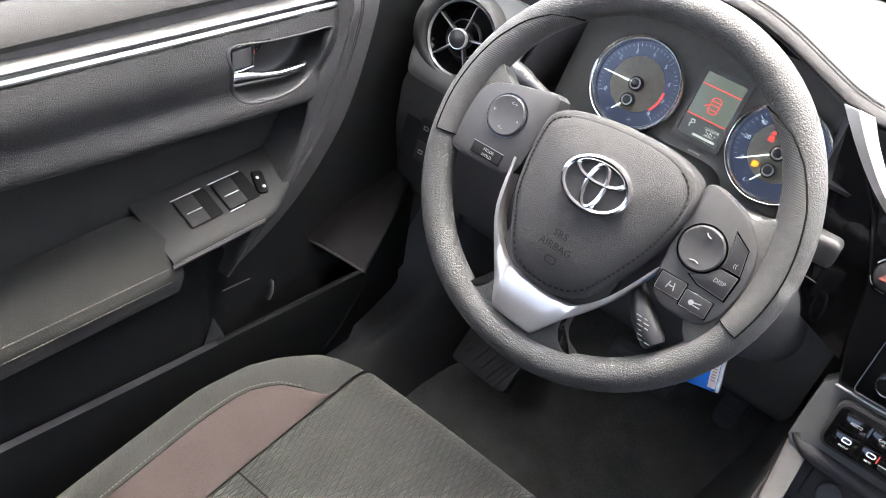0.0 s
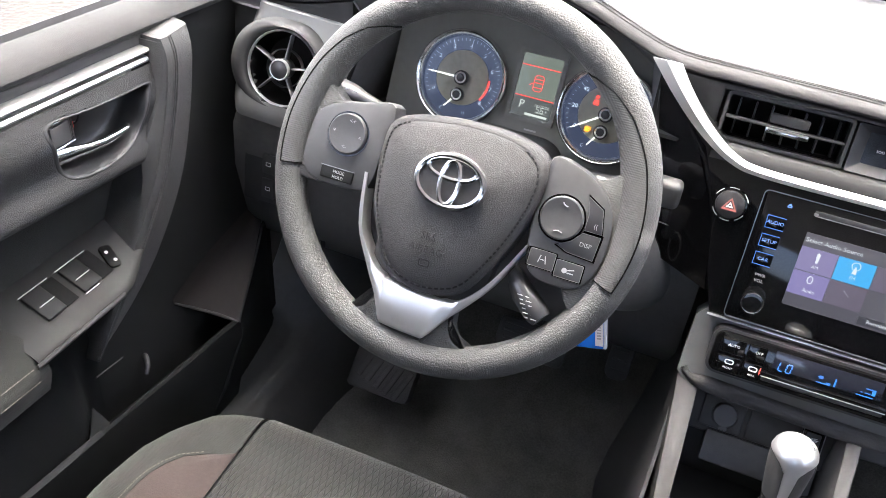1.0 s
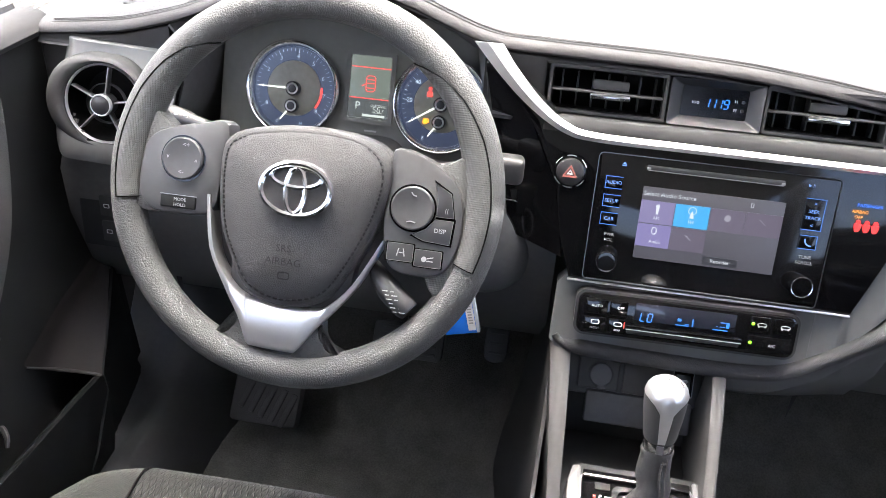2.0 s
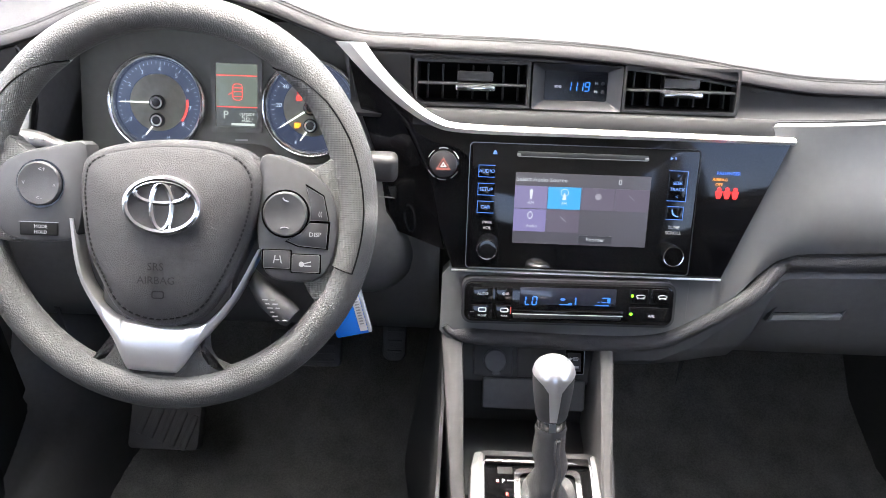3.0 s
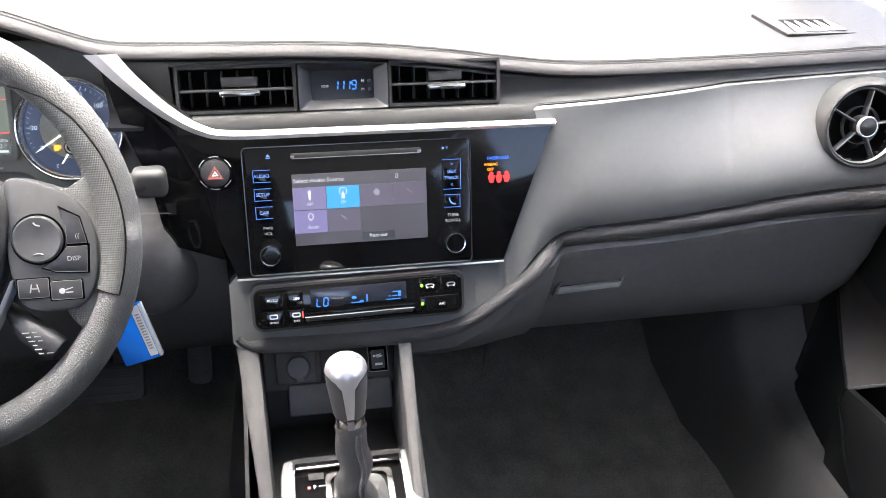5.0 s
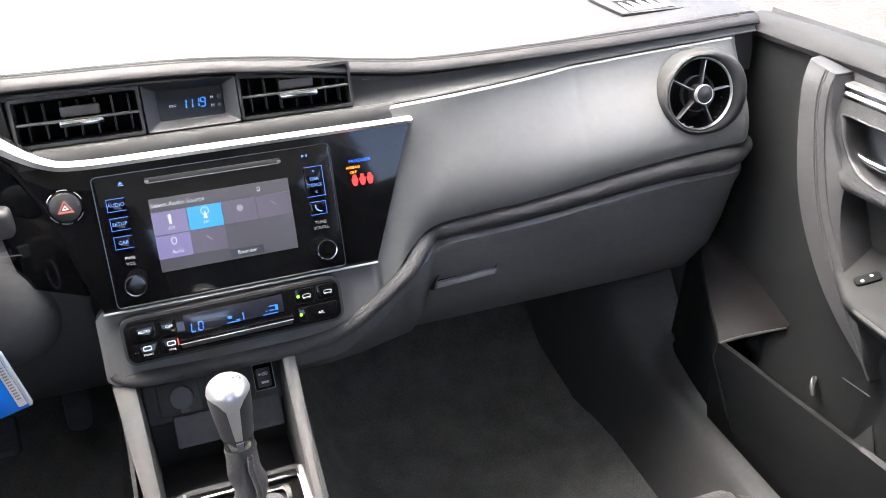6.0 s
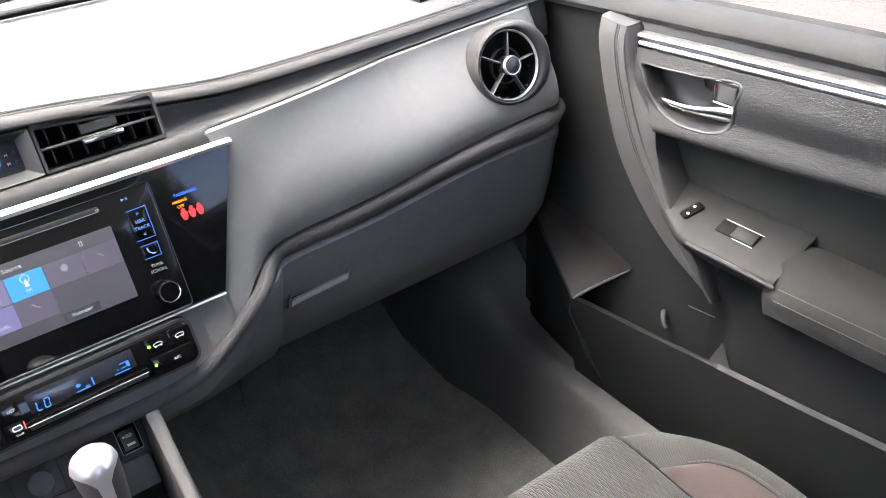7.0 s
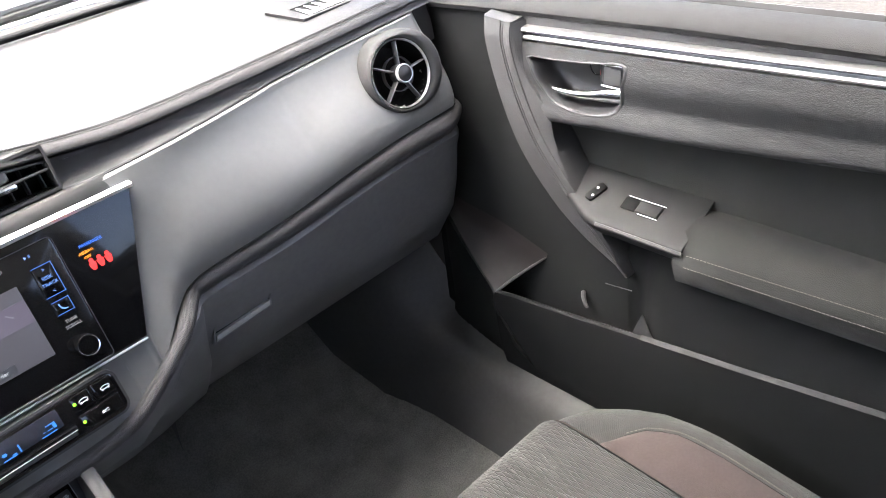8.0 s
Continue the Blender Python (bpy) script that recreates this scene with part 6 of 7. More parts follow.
def seat(side, front, drop, label):
    s = side
    th = thing("car_seat", Matrix.Translation((0.0, 0.0, 0.0)), label, "seat", "front seats")
    cxs = XC + s * 0.352

    def P(w, y, z):
        return (cxs + s * w, y, z - drop * min(1.0, z / 0.25))

    def width(v, q=0.945 if drop > 0 else 0.965):
        """Half width outboard of the cushion at v behind the front edge."""
        v -= 0.015 if drop > 0 else 0
        return q * float(np.interp(v, (0, 0.004, 0.012, 0.034, 0.07, 0.108, 0.178, 0.5), (0.162, 0.178, 0.198, 0.229, 0.251, 0.263, 0.268, 0.262)))

    rows_mid = []
    n = 30
    L = 0.52
    for i in range(n + 1):
        v = L * (i / n) ** 1.2
        y = front - v
        crown = 0.338 - 0.026 * max(0, 1 - v / 0.040) ** 2.2 - 0.05 * (v / L) ** 1.5
        rows_mid.append([P(w, y, crown + 0.004 * math.cos(w / 0.152 * math.pi / 2)) for w in [-0.152 + 0.304 * j / 12 for j in range(13)]])
    rows_front = [[P(w, front - 0.004 + 0.022 * math.sin(k * math.pi * 0.6), 0.309 - 0.17 * k) for w in [-0.152 + 0.304 * j / 12 for j in range(13)]] for k in (0, 0.15, 0.35, 0.6, 1.0)]
    part("cushion", loft(list(reversed(rows_front)) + rows_mid), CELLS, th, "grey wavy woven cloth cushion")
    part("cross_seam", tube([P(w, front - 0.20, 0.3378 - 0.05 * (0.20 / L) ** 1.5 + 0.004 * math.cos(w / 0.152 * math.pi / 2)) for w in [-0.152 + 0.304 * j / 12 for j in range(13)]], 0.0012, 6), VENTBLACK, th, "dark seam across the cushion")
    for q in (1, -1):
        rb, ri = [], []
        for i in range(n + 1):
            v = 0.004 + (L - 0.004) * (i / n) ** 1.35
            y = front - v
            crown = 0.338 - 0.026 * max(0, 1 - v / 0.040) ** 2.2 - 0.05 * (v / L) ** 1.5
            e = max(width(v), 0.1535) if q > 0 else max(width(v) - 0.012, 0.1535)
            iw = float(np.interp(v - (0.015 if drop > 0 else 0), (0.076, 0.080, 0.085, 0.093, 0.110, 0.143, 0.196, 0.5), (0.152, 0.158, 0.168, 0.181, 0.199, 0.211, 0.213, 0.203)))
            lift = 0.030 * min(1, v / 0.16) ** 0.8
            top = crown + 0.002
            prof = []

            def fall(w, e):
                u = min(1.0, max(0.0, (w - e + 0.060) / 0.060))
                return 0.048 * (1 - math.sqrt(1 - min(0.9999, u ** 2.2)))
            for k in range(11):
                t = k / 10
                w = iw + (e - iw) * math.sin(t * math.pi / 2)
                prof.append(P(q * w, y, top + lift * 0.9 * (w - 0.152) / 0.09 - fall(w, e)))
            prof += [P(q * (e + 0.002), y, top - 0.10), P(q * (e - 0.004), y, 0.19)]
            rb.append(prof)
            ri.append([P(q * (0.152 + (iw - 0.152) * k / 5), y, top - 0.001 + lift * 0.9 * (iw - 0.152) / 0.09 * (k / 5) - fall(0.152 + (iw - 0.152) * k / 5, e) + 0.004 * math.sin(math.pi * k / 5)) for k in range(6)])
        eb = None
        for a, b2 in zip(rb[1:16], rb[2:17]):
            p, r = Vector(a[9]), Vector(b2[9])
            m = max(1, int((r - p).length / 0.0036))
            for j in range(m):
                st = tube([p.lerp(r, (j + 0.1) / m) + Vector((0, 0.0006, 0.0008)), p.lerp(r, (j + 0.7) / m) + Vector((0, 0.0006, 0.0008))], 0.00055, 4)
                eb = st if eb is None else join(eb, st)
        part("edge_stitching", eb, THREAD, th, "pale edge stitching")
        part("bolster", loft(rb), BOLSTER, th, "dark ribbed cloth bolster")
        part("insert", loft(ri), INSERT, th, "brown cloth insert")
        # seam between insert and bolster
        sb = None
        for a, b2 in zip(rb[4:], rb[5:]):
            p, r = Vector(a[0]), Vector(b2[0])
            if abs(abs(p.x - cxs) - 0.152) < 0.004:
                continue
            d = (r - p).length
            m = max(1, int(d / 0.0040))
            for j in range(m):
                st = tube([p.lerp(r, (j + 0.1) / m) + Vector((s * q * 0.0035, 0, 0.001)), p.lerp(r, (j + 0.7) / m) + Vector((s * q * 0.0035, 0, 0.0008))], 0.0006, 4)
                sb = st if sb is None else join(sb, st)
        part("stitching", sb, THREAD, th, "pale seam stitching")
        part("piping", tube([Vector(r[0]) + Vector((0, 0, 0.0002)) for r in ri[2:]], 0.0010, 6), VENTBLACK, th)
    back_rows = []
    for i in range(15):
        k = i / 14
        yb_, zb_ = -0.775 - 0.20 * k, 0.30 + 0.78 * k
        hw = 0.235 - 0.05 * k ** 3
        back_rows.append([(cxs + hw * p[0], yb_ + 0.055 * p[1] - 0.018 * math.cos(p[0] * 3) + (0.02 if p[1] < 0 else 0) * p[0] ** 2, zb_ - drop * 0.5) for p in round_rect(2.0, 2.0, 0.5)])
    part("backrest", loft(back_rows, closed=True, caps=True), BACKCLOTH, th, "unseen ribbed cloth backrest, darkened for reflections")
    part("seat_base", rbox(0.46, 0.46, 0.14, (cxs, front - 0.30, 0.11 - drop * 0.4), 0.02), DARK, th, "black seat base")
    return th


seat(-1, -0.201, 0.0, "grey cloth driver's seat cushion with a brown insert")
seat(1, -0.262, 0.046, "grey cloth passenger seat cushion with a brown insert")

solo("dry_stalk", tube(spline([(-0.360, 0.168, 0.022), (-0.356, 0.178, 0.024), (-0.351, 0.190, 0.028)], 3), 0.0009, 5), THREAD, "short pale dry stalk lying on the carpet", "plant scrap")


# ---- doors ----
FRONTTRIM = grained("front_trim_plastic", (0.0095, 0.0100, 0.0102), 0.62, 900, 0.2, spec=0.18)
BLADEHIDE = grained("pull_handle_leather", (0.044, 0.044, 0.0445), 0.46, 620, 0.42, kind="LEATHER", spec=0.35, dist=0.0007, fold=0.25)
LIPDARK = grained("pocket_lip_plastic", (0.013, 0.013, 0.0133), 0.55, 900, 0.15, spec=0.3)
UPSTRIP = glossy("upper_strip_silver", (0.25, 0.25, 0.25), 0.38, 0.9, 0, 0.05)
# Brown tint paints light reflected off the seat onto black plastic.
SPEAKER = grained("speaker_cover_tinted", (0.015, 0.0126, 0.0124), 0.55, 1100, 0.12, spec=0.28)
CUPSKIN = grained("handle_cup_plastic", (0.017, 0.017, 0.0175), 0.42, 1200, 0.12)
def line(table, y):
    t = sorted(table)
    return float(np.interp(y, [p[0] for p in t], [p[1] for p in t]))


ZB = [(0.10, 0.680), (-0.088, 0.692), (-0.318, 0.704), (-0.52, 0.711), (-1.0, 0.725)]
ZS = [(-0.09, 0.677), (-0.326, 0.690), (-0.526, 0.702), (-1.0, 0.722)]
ZL = [(-0.10, 0.570), (-0.156, 0.576), (-0.262, 0.586), (-0.367, 0.595), (-0.457, 0.605), (-0.543, 0.615), (-1.0, 0.655)]
ZP = [(-0.068, 0.296), (-0.098, 0.302), (-0.192, 0.3135), (-0.295, 0.3285), (-0.435, 0.347), (-0.595, 0.371), (-1.0, 0.425)]


def door(s, driver):
    def D(a, y, z):
        return (XC + s * a, y, z)

    label = "closed black driver's door panel with window switches" if driver else "closed black passenger door panel with a window switch"
    dr = thing("door_panel", Matrix.Translation((0, 0, 0)), label, "car door", "front doors")
    back = -1.0
    ys = [back + (0.085 - back) * i / 60 for i in range(61)]
    # window ledge
    rows = [[D(0.748, y, line(ZB, y) + 0.006), D(0.744, y, line(ZB, y) + 0.015), D(0.734, y, line(ZB, y) + 0.018), D(0.716, y, line(ZB, y) + 0.014), D(0.7045, y, line(ZB, y) + 0.006), D(0.7020, y, line(ZB, y) + 0.001), D(0.7045, y, line(ZB, y) - 0.005), D(0.715, y, line(ZB, y) - 0.010)] for y in ys]
    part("window_ledge", thick(loft(rows), 0.003), SILL, dr, "grey grained window ledge")
    part("window_seal", thick(loft([[D(0.758, y, line(ZB, y) + 0.008), D(0.756, y, line(ZB, y) + 0.018), D(0.750, y, line(ZB, y) + 0.019), D(0.747, y, line(ZB, y) + 0.010)] for y in ys]), 0.002), DARK, dr, "black rubber window seal")
    # outer skin of the door
    part("outer_skin", thick(loft([[D(0.768, y, line(ZB, y) + 0.004), D(0.81, y, 0.60), D(0.84, y, 0.40), D(0.82, y, 0.05)] for y in (back, -0.6, -0.2, 0.09)]), 0.002), OUTPAINT, dr, "pale silver outer skin")
    yf = [back + (-0.086 - back) * i / 50 for i in range(51)]
    # dark groove below the ledge, twin silver strip
    part("groove", thick(loft([[D(0.706, y, line(ZB, y) - 0.006), D(0.704, y, line(ZS, y) - 0.002)] for y in yf]), 0.002), DARK, dr)
    for dz, h, mat, lb in ((-0.0008, 0.0046, UPSTRIP, "satin silver upper strip"), (-0.0094, 0.0048, SILVER, "satin silver strip")):
        rows = [[D(0.705, y, line(ZS, y) + dz + 0.001), D(0.6945, y, line(ZS, y) + dz), D(0.6922, y, line(ZS, y) + dz - h * 0.5), D(0.6932, y, line(ZS, y) + dz - h), D(0.705, y, line(ZS, y) + dz - h - 0.001)] for y in yf]
        part("trim_strip", loft(rows, closed=True, caps=True), mat, dr, lb)

    # leather panel with an opening for the inside handle
    def hide_a(y, q):
        up = math.sin(min(1.0, q / 0.42) * math.pi / 2)
        low = min(1.0, max(0.0, (q - 0.60) / 0.34))
        near = min(1.0, max(0.0, (y + 0.75) / 0.45))
        mid_ = min(1.0, max(0.0, (q - 0.32) / 0.40))
        return 0.6930 - 0.0105 * up + 0.0018 * mid_ * mid_ * (3 - 2 * mid_) - (0.003 + 0.008 * near) * low * low * (3 - 2 * low)

    def hide_z(y, q):
        top, bot = line(ZS, y) - 0.0165, line(ZL, y)
        return top + (bot - top) * q

    bm = bmesh.new()
    yy = [back + 0.02 * i for i in range(36)] + [-0.290 + 0.0025 * i for i in range(80)]
    qs = [0.025 * i for i in range(38)] + [0.945, 0.96, 0.972, 0.982, 0.991, 1.0]
    rim = [(-0.258, 0.659), (-0.260, 0.638), (-0.258, 0.617), (-0.247, 0.605), (-0.218, 0.599), (-0.187, 0.599), (-0.162, 0.605), (-0.146, 0.620), (-0.136, 0.638), (-0.131, 0.648), (-0.162, 0.650), (-0.21, 0.654)]
    rim = [(p.x, p.y) for p in spline(rim, 4, closed=True)]
    cc = (-0.200, 0.629)

    def in_cup(y, z):
        n, hit_ = len(rim), False
        for i in range(n):
            (ya, za), (yb_, zb) = [(cc[0] + (p[0] - cc[0]) * 1.045, cc[1] + (p[1] - cc[1]) * 1.045) for p in (rim[i], rim[(i + 1) % n])]
            if (za > z) != (zb > z) and y < (yb_ - ya) * (z - za) / (zb - za) + ya:
                hit_ = not hit_
        return hit_
    gv = {}

    def edge_y(q):
        return -0.096 - 0.072 * q ** 1.3

    for i, y in enumerate(yy):
        for j, q in enumerate(qs):
            yq = min(y, edge_y(q))
            z = hide_z(yq, q)
            a = hide_a(yq, q)
            if q > 0.94:
                a += 0.014 * (1 - math.sqrt(max(0.0, 1 - ((q - 0.94) / 0.06) ** 2)))
            gv[i, j] = bm.verts.new(D(a, yq, z))
    for i in range(len(yy) - 1):
        for j in range(len(qs) - 1):
            ym, qm = (yy[i] + yy[i + 1]) / 2, (qs[j] + qs[j + 1]) / 2
            if in_cup(ym, hide_z(ym, qm)):
                continue
            vs = [gv[i, j], gv[i + 1, j], gv[i + 1, j + 1], gv[i, j + 1]]
            if len({tuple(round(c, 6) for c in v.co) for v in vs}) >= 3:
                bm.faces.new(vs)
    part("leather_panel", thick(bm, 0.003), HIDE, dr, "pebbled black leather panel")
    # handle cup: a proud rim that follows the leather, then a dished bowl
    def skin_a(y, z):
        top, bot = line(ZS, y) - 0.0165, line(ZL, y)
        q = min(1, max(0, (z - top) / (bot - top)))
        return hide_a(y, q)

    rows = []
    for sc, proud, deep in ((1.09, -0.0024, 0), (1.075, -0.0034, 0), (1.04, -0.0040, 0), (1.005, -0.0034, 0), (0.980, -0.0005, 0), (0.962, 0.005, 0), (0.945, 0.009, 0), (0.93, 0, 0.703), (0.87, 0, 0.709), (0.75, 0, 0.713), (0.4, 0, 0.716), (0.02, 0, 0.7165)):
        row = []
        for p in rim:
            y, z = cc[0] + (p[0] - cc[0]) * sc, cc[1] + (p[1] - cc[1]) * sc
            row.append(D(deep if deep else skin_a(y, z) + proud, y, z))
        rows.append(row)
    hc = part("handle_cup", loft(rows, closed=True), CUPSKIN, dr, "smooth black dished handle cup", angle=70)
    part("cup_mark", tube([Vector(D(0.7128, -0.205 + 0.0085 * math.cos(2 * math.pi * i / 28), 0.640 + 0.0105 * math.sin(2 * math.pi * i / 28))) for i in range(28)], 0.0007, 5, closed=True), PIANO, hc, "round screw cover")
    h = []
    for y, z, w, a in ((-0.256, 0.6205, 0.0085, 0.694), (-0.235, 0.6190, 0.0070, 0.691), (-0.215, 0.6155, 0.0052, 0.689), (-0.195, 0.6128, 0.0044, 0.688), (-0.175, 0.6115, 0.0040, 0.689), (-0.162, 0.6120, 0.0034, 0.690), (-0.157, 0.6130, 0.0018, 0.692)):
        h.append([D(a + 0.004 * math.cos(2 * math.pi * i / 16), y, z + w * math.sin(2 * math.pi * i / 16)) for i in range(16)])
    part("inside_handle", loft(h, closed=True, caps=True), CHROME, hc, "chrome inside handle")
    part("handle_root", thick(loft([[D(0.700, y, z1_), D(0.712, y, z1_ - 0.004)] for y, z1_ in ((-0.254, 0.610), (-0.22, 0.606), (-0.18, 0.604), (-0.165, 0.606))]), 0.002), DARK, hc)
    lt = part("lock_lever", moved(rbox(0.012, 0.031, 0.029, (0, 0, 0), 0.004, 3), Matrix.Translation(D(0.698, -0.2415, 0.6435))), RAIL, hc, "silver edged lock tab")
    part("tab_edge", join(tube([D(0.6915, -0.2560, 0.6295), D(0.6910, -0.2270, 0.6300)], 0.0010, 6), tube([D(0.6915, -0.2555, 0.6560), D(0.6910, -0.2280, 0.6550)], 0.0010, 6), tube([D(0.6915, -0.2268, 0.632), D(0.6915, -0.2268, 0.654)], 0.0008, 6)), CHROME, lt, "bright thin edges")
    part("tab_face", moved(rbox(0.003, 0.023, 0.020, (0, 0, 0), 0.002, 2), Matrix.Translation(D(0.6915, -0.2425, 0.6425))), PANEL, lt, "grey face of the tab")
    part("lock_mark", moved(rbox(0.001, 0.0012, 0.006, (0, 0, 0), 0), Matrix.Translation(D(0.6915, -0.2262, 0.645))), REDPRINT, lt)

    # cloth recess between leather and armrest
    rows = [[D(0.694, y, line(ZL, y) - 0.001), D(0.708, y, line(ZL, y) - 0.008), D(0.715, y, 0.54), D(0.716, y, 0.515), D(0.714, y, 0.495), D(0.70, y, 0.470)] for y in [back + (-0.145 - back) * i / 40 for i in range(41)]]
    part("cloth_recess", thick(loft(rows), 0.003), CLOTHTRIM, dr, "dark cloth insert")
    # switch plate of the armrest
    yp = [-0.362 + 0.205 * i / 14 for i in range(15)]
    rows = []
    for y in yp:
        k = max(0, (y + 0.235) / 0.09)
        out = 0.645 + 0.045 * k
        def pz(aa):
            return 0.4815 + (aa - 0.646) * 0.4333
        rows.append([D(0.714, y, pz(0.714))] + [D(max(q, out + dq), y, pz(max(q, out + dq))) for q, dq in ((0.690, 0.022), (0.668, 0.014), (0.652, 0.007))] + [D(out + 0.0015, y, pz(out + 0.0015)), D(out - 0.0012, y, 0.4775 + (out - 0.645) * 0.43), D(out - 0.0008, y, 0.473 + (out - 0.645) * 0.43), D(out + 0.004, y, 0.467 + (out - 0.645) * 0.3), D(out + 0.02, y, 0.450)])
    plate_ob = part("switch_plate", thick(loft(rows), 0.003), SWITCHPLATE, dr, "satin black switch plate")
    # Lighter grey strip paints light caught by the plate's rolled edge.
    rows = [[D(0.6435, y, 0.4800), D(0.6425, y, 0.4775), D(0.6435, y, 0.4745)] for y in (-0.365, -0.33, -0.29, -0.249)]
    part("plate_edge", thick(loft(rows), 0.0012), RAIL, plate_ob, "plate edge in lighter grey, painted as lit")

    # soft armrest pad
    rows = []
    for i in range(35):
        y = back + (-0.352 - back) * i / 34
        e = max(0.0, (y + 0.385) / 0.033)
        lift = -0.006 * e * e
        zz = (y + 0.36) / -0.2 * 0.010
        rows.append([D(0.708, y, 0.503 + lift), D(0.690, y, 0.505 + lift), D(0.668, y, 0.497 + zz * 0.5 + lift), D(0.650, y, 0.484 + zz + lift), D(0.6405 + 0.004 * e, y, 0.473 + zz + lift), D(0.639 + 0.004 * e, y, 0.462 + zz), D(0.642 + 0.006 * e, y, 0.445 + zz), D(0.652, y, 0.433 + zz), D(0.672, y, 0.425 + zz)])
    arm = part("armrest", thick(loft(rows), 0.004), CLOTHTRIM, dr, "padded cloth armrest")
    for off in (0.0, 0.0115):
        sb = None
        y = -0.37
        while y > -0.99:
            def seam_pt(yy):
                zz = (yy + 0.36) / -0.2 * 0.010
                if off == 0:
                    return Vector(D(0.6425, yy, 0.4785 + zz))
                return Vector(D(0.6380, yy, 0.4655 + zz))
            st = tube([seam_pt(y), seam_pt(y - 0.0027)], 0.00055, 4)
            sb = st if sb is None else join(sb, st)
            y -= 0.0042
        part("stitching", sb, THREAD, arm, "pale armrest stitching")

    # switches
    th_ = math.atan(0.4333)
    seat_m = Matrix(((0, s * math.cos(th_), -s * math.sin(th_), XC + s * 0.685), (1, 0, 0, 0), (0, math.sin(th_), math.cos(th_), 0.4815 + (0.685 - 0.646) * 0.4333), (0, 0, 0, 1)))

    def rock(y0, length, w0, width, lines):
        """A rocker in its well on the sloping plate: y, length along the door, offset and width across it."""
        k = part("window_switch", moved(plate(round_rect(length * 0.58, width, 0.0015), -0.002, 0.0032, 0.001), seat_m @ Matrix.Translation((y0 - length * 0.21, w0, 0))), SWITCHPLATE, plate_ob, "black rocker switch")
        part("switch_well", moved(plate(round_rect(length * 0.40, width, 0.0015), -0.002, 0.0009, 0), seat_m @ Matrix.Translation((y0 + length * 0.29, w0, 0))), VENTBLACK, k)
        for du, dw, ln in lines:
            part("switch_line", moved(rbox(ln, 0.0007, 0.0008, (0, 0, 0.0012), 0), seat_m @ Matrix.Translation((y0 + du, w0 + dw, 0.0024 if abs(dw) < width / 2 - 0.001 else 0))), LETTER, k)
    if driver:
        rock(-0.304, 0.040, -0.004, 0.034, ((-0.003, 0.0185, 0.036), (-0.007, -0.002, 0.018)))
        rock(-0.256, 0.042, -0.004, 0.034, ((-0.003, 0.0185, 0.040), (-0.008, -0.002, 0.018), (-0.012, -0.0185, 0.018)))
    else:
        rock(-0.290, 0.050, -0.008, 0.0175, ((-0.003, 0.0100, 0.050), (-0.013, -0.0098, 0.026)))
    lk = part("lock_switch", moved(plate(round_rect(0.013, 0.028, 0.004), -0.002, 0.0028, 0.001), seat_m @ Matrix.Translation((-0.226, -0.007, 0)) @ Matrix.Rotation(radians(s * 20), 4, "Z")), VENTBLACK, plate_ob, "black lock switch")
    for dw in (-0.007, 0.005):
        part("lock_mark", moved(rbox(0.0030, 0.0030, 0.0004, (0, 0, 0.0031), 0), seat_m @ Matrix.Translation((-0.226, -0.007 + dw, 0))), LETTER, lk)

    # wall below the armrest, floor of the map pocket
    rows = []
    for i in range(41):
        y = back + (-0.262 - back) * i / 40
        k = min(1.0, max(0.0, (y + 0.335) / 0.073))
        c = min(1.0, max(0.0, (-0.285 - y) / 0.035))
        zp = line(ZP, y)
        rows.append([D(0.672 + 0.034 * k, y, 0.455), D(0.680 + 0.020 * k - 0.006 * c, y, 0.43), D(0.690 + 0.004 * k - 0.020 * c, y, 0.395), D(0.694 - 0.034 * c, y, zp + 0.012), D(0.695 - 0.036 * c, y, zp - 0.006), D(0.695 - 0.030 * c, y, 0.215), D(0.66, y, 0.21)])
    part("lower_wall", thick(loft(rows), 0.003), DOORTRIM, dr, "lower door wall, black deepened for shade")
    # pocket front wall with a lit lip
    rows = []
    for i in range(51):
        y = back + (-0.062 - back) * i / 50
        z = line(ZP, y)
        rows.append([D(0.664, y, 0.215), D(0.655, y, z - 0.012), D(0.6535, y, z - 0.002), D(0.649, y, z + 0.0008), D(0.6455, y, z - 0.002), D(0.6445, y, z - 0.012), D(0.648, y, 0.25), D(0.652, y, 0.19), D(0.66, y, 0.15), D(0.68, y, 0.10)])
    part("map_pocket", loft(rows), DOORTRIM, dr, "map pocket wall, black deepened for shade")
    part("pocket_lip", thick(loft([[D(0.6535, y, line(ZP, y) - 0.003), D(0.6500, y, line(ZP, y) + 0.0022), D(0.6450, y, line(ZP, y) - 0.0022)] for y in [back + (-0.31 - back) * i / 30 for i in range(31)]]), 0.0015), LIPDARK, dr, "satin lip of the pocket")
    part("pocket_web", thick(loft([[D(0.6475, -0.296, line(ZP, -0.296) - 0.002), D(0.6475, -0.312, line(ZP, -0.312) - 0.002), D(0.6475, -0.330, line(ZP, -0.33) - 0.002)], [D(0.655, -0.2985, line(ZP, -0.30) + 0.010), D(0.655, -0.308, line(ZP, -0.31) + 0.009), D(0.655, -0.318, line(ZP, -0.318) + 0.006)], [D(0.664, -0.301, line(ZP, -0.30) + 0.022), D(0.664, -0.3025, line(ZP, -0.30) + 0.021), D(0.664, -0.304, line(ZP, -0.30) + 0.019)]]), 0.002), DOORTRIM, dr, "dark web across the pocket")
    part("seam_line", tube([D(0.6740, -0.240, 0.367), D(0.6730, -0.280, 0.373)], 0.0007, 5), RAIL, dr)
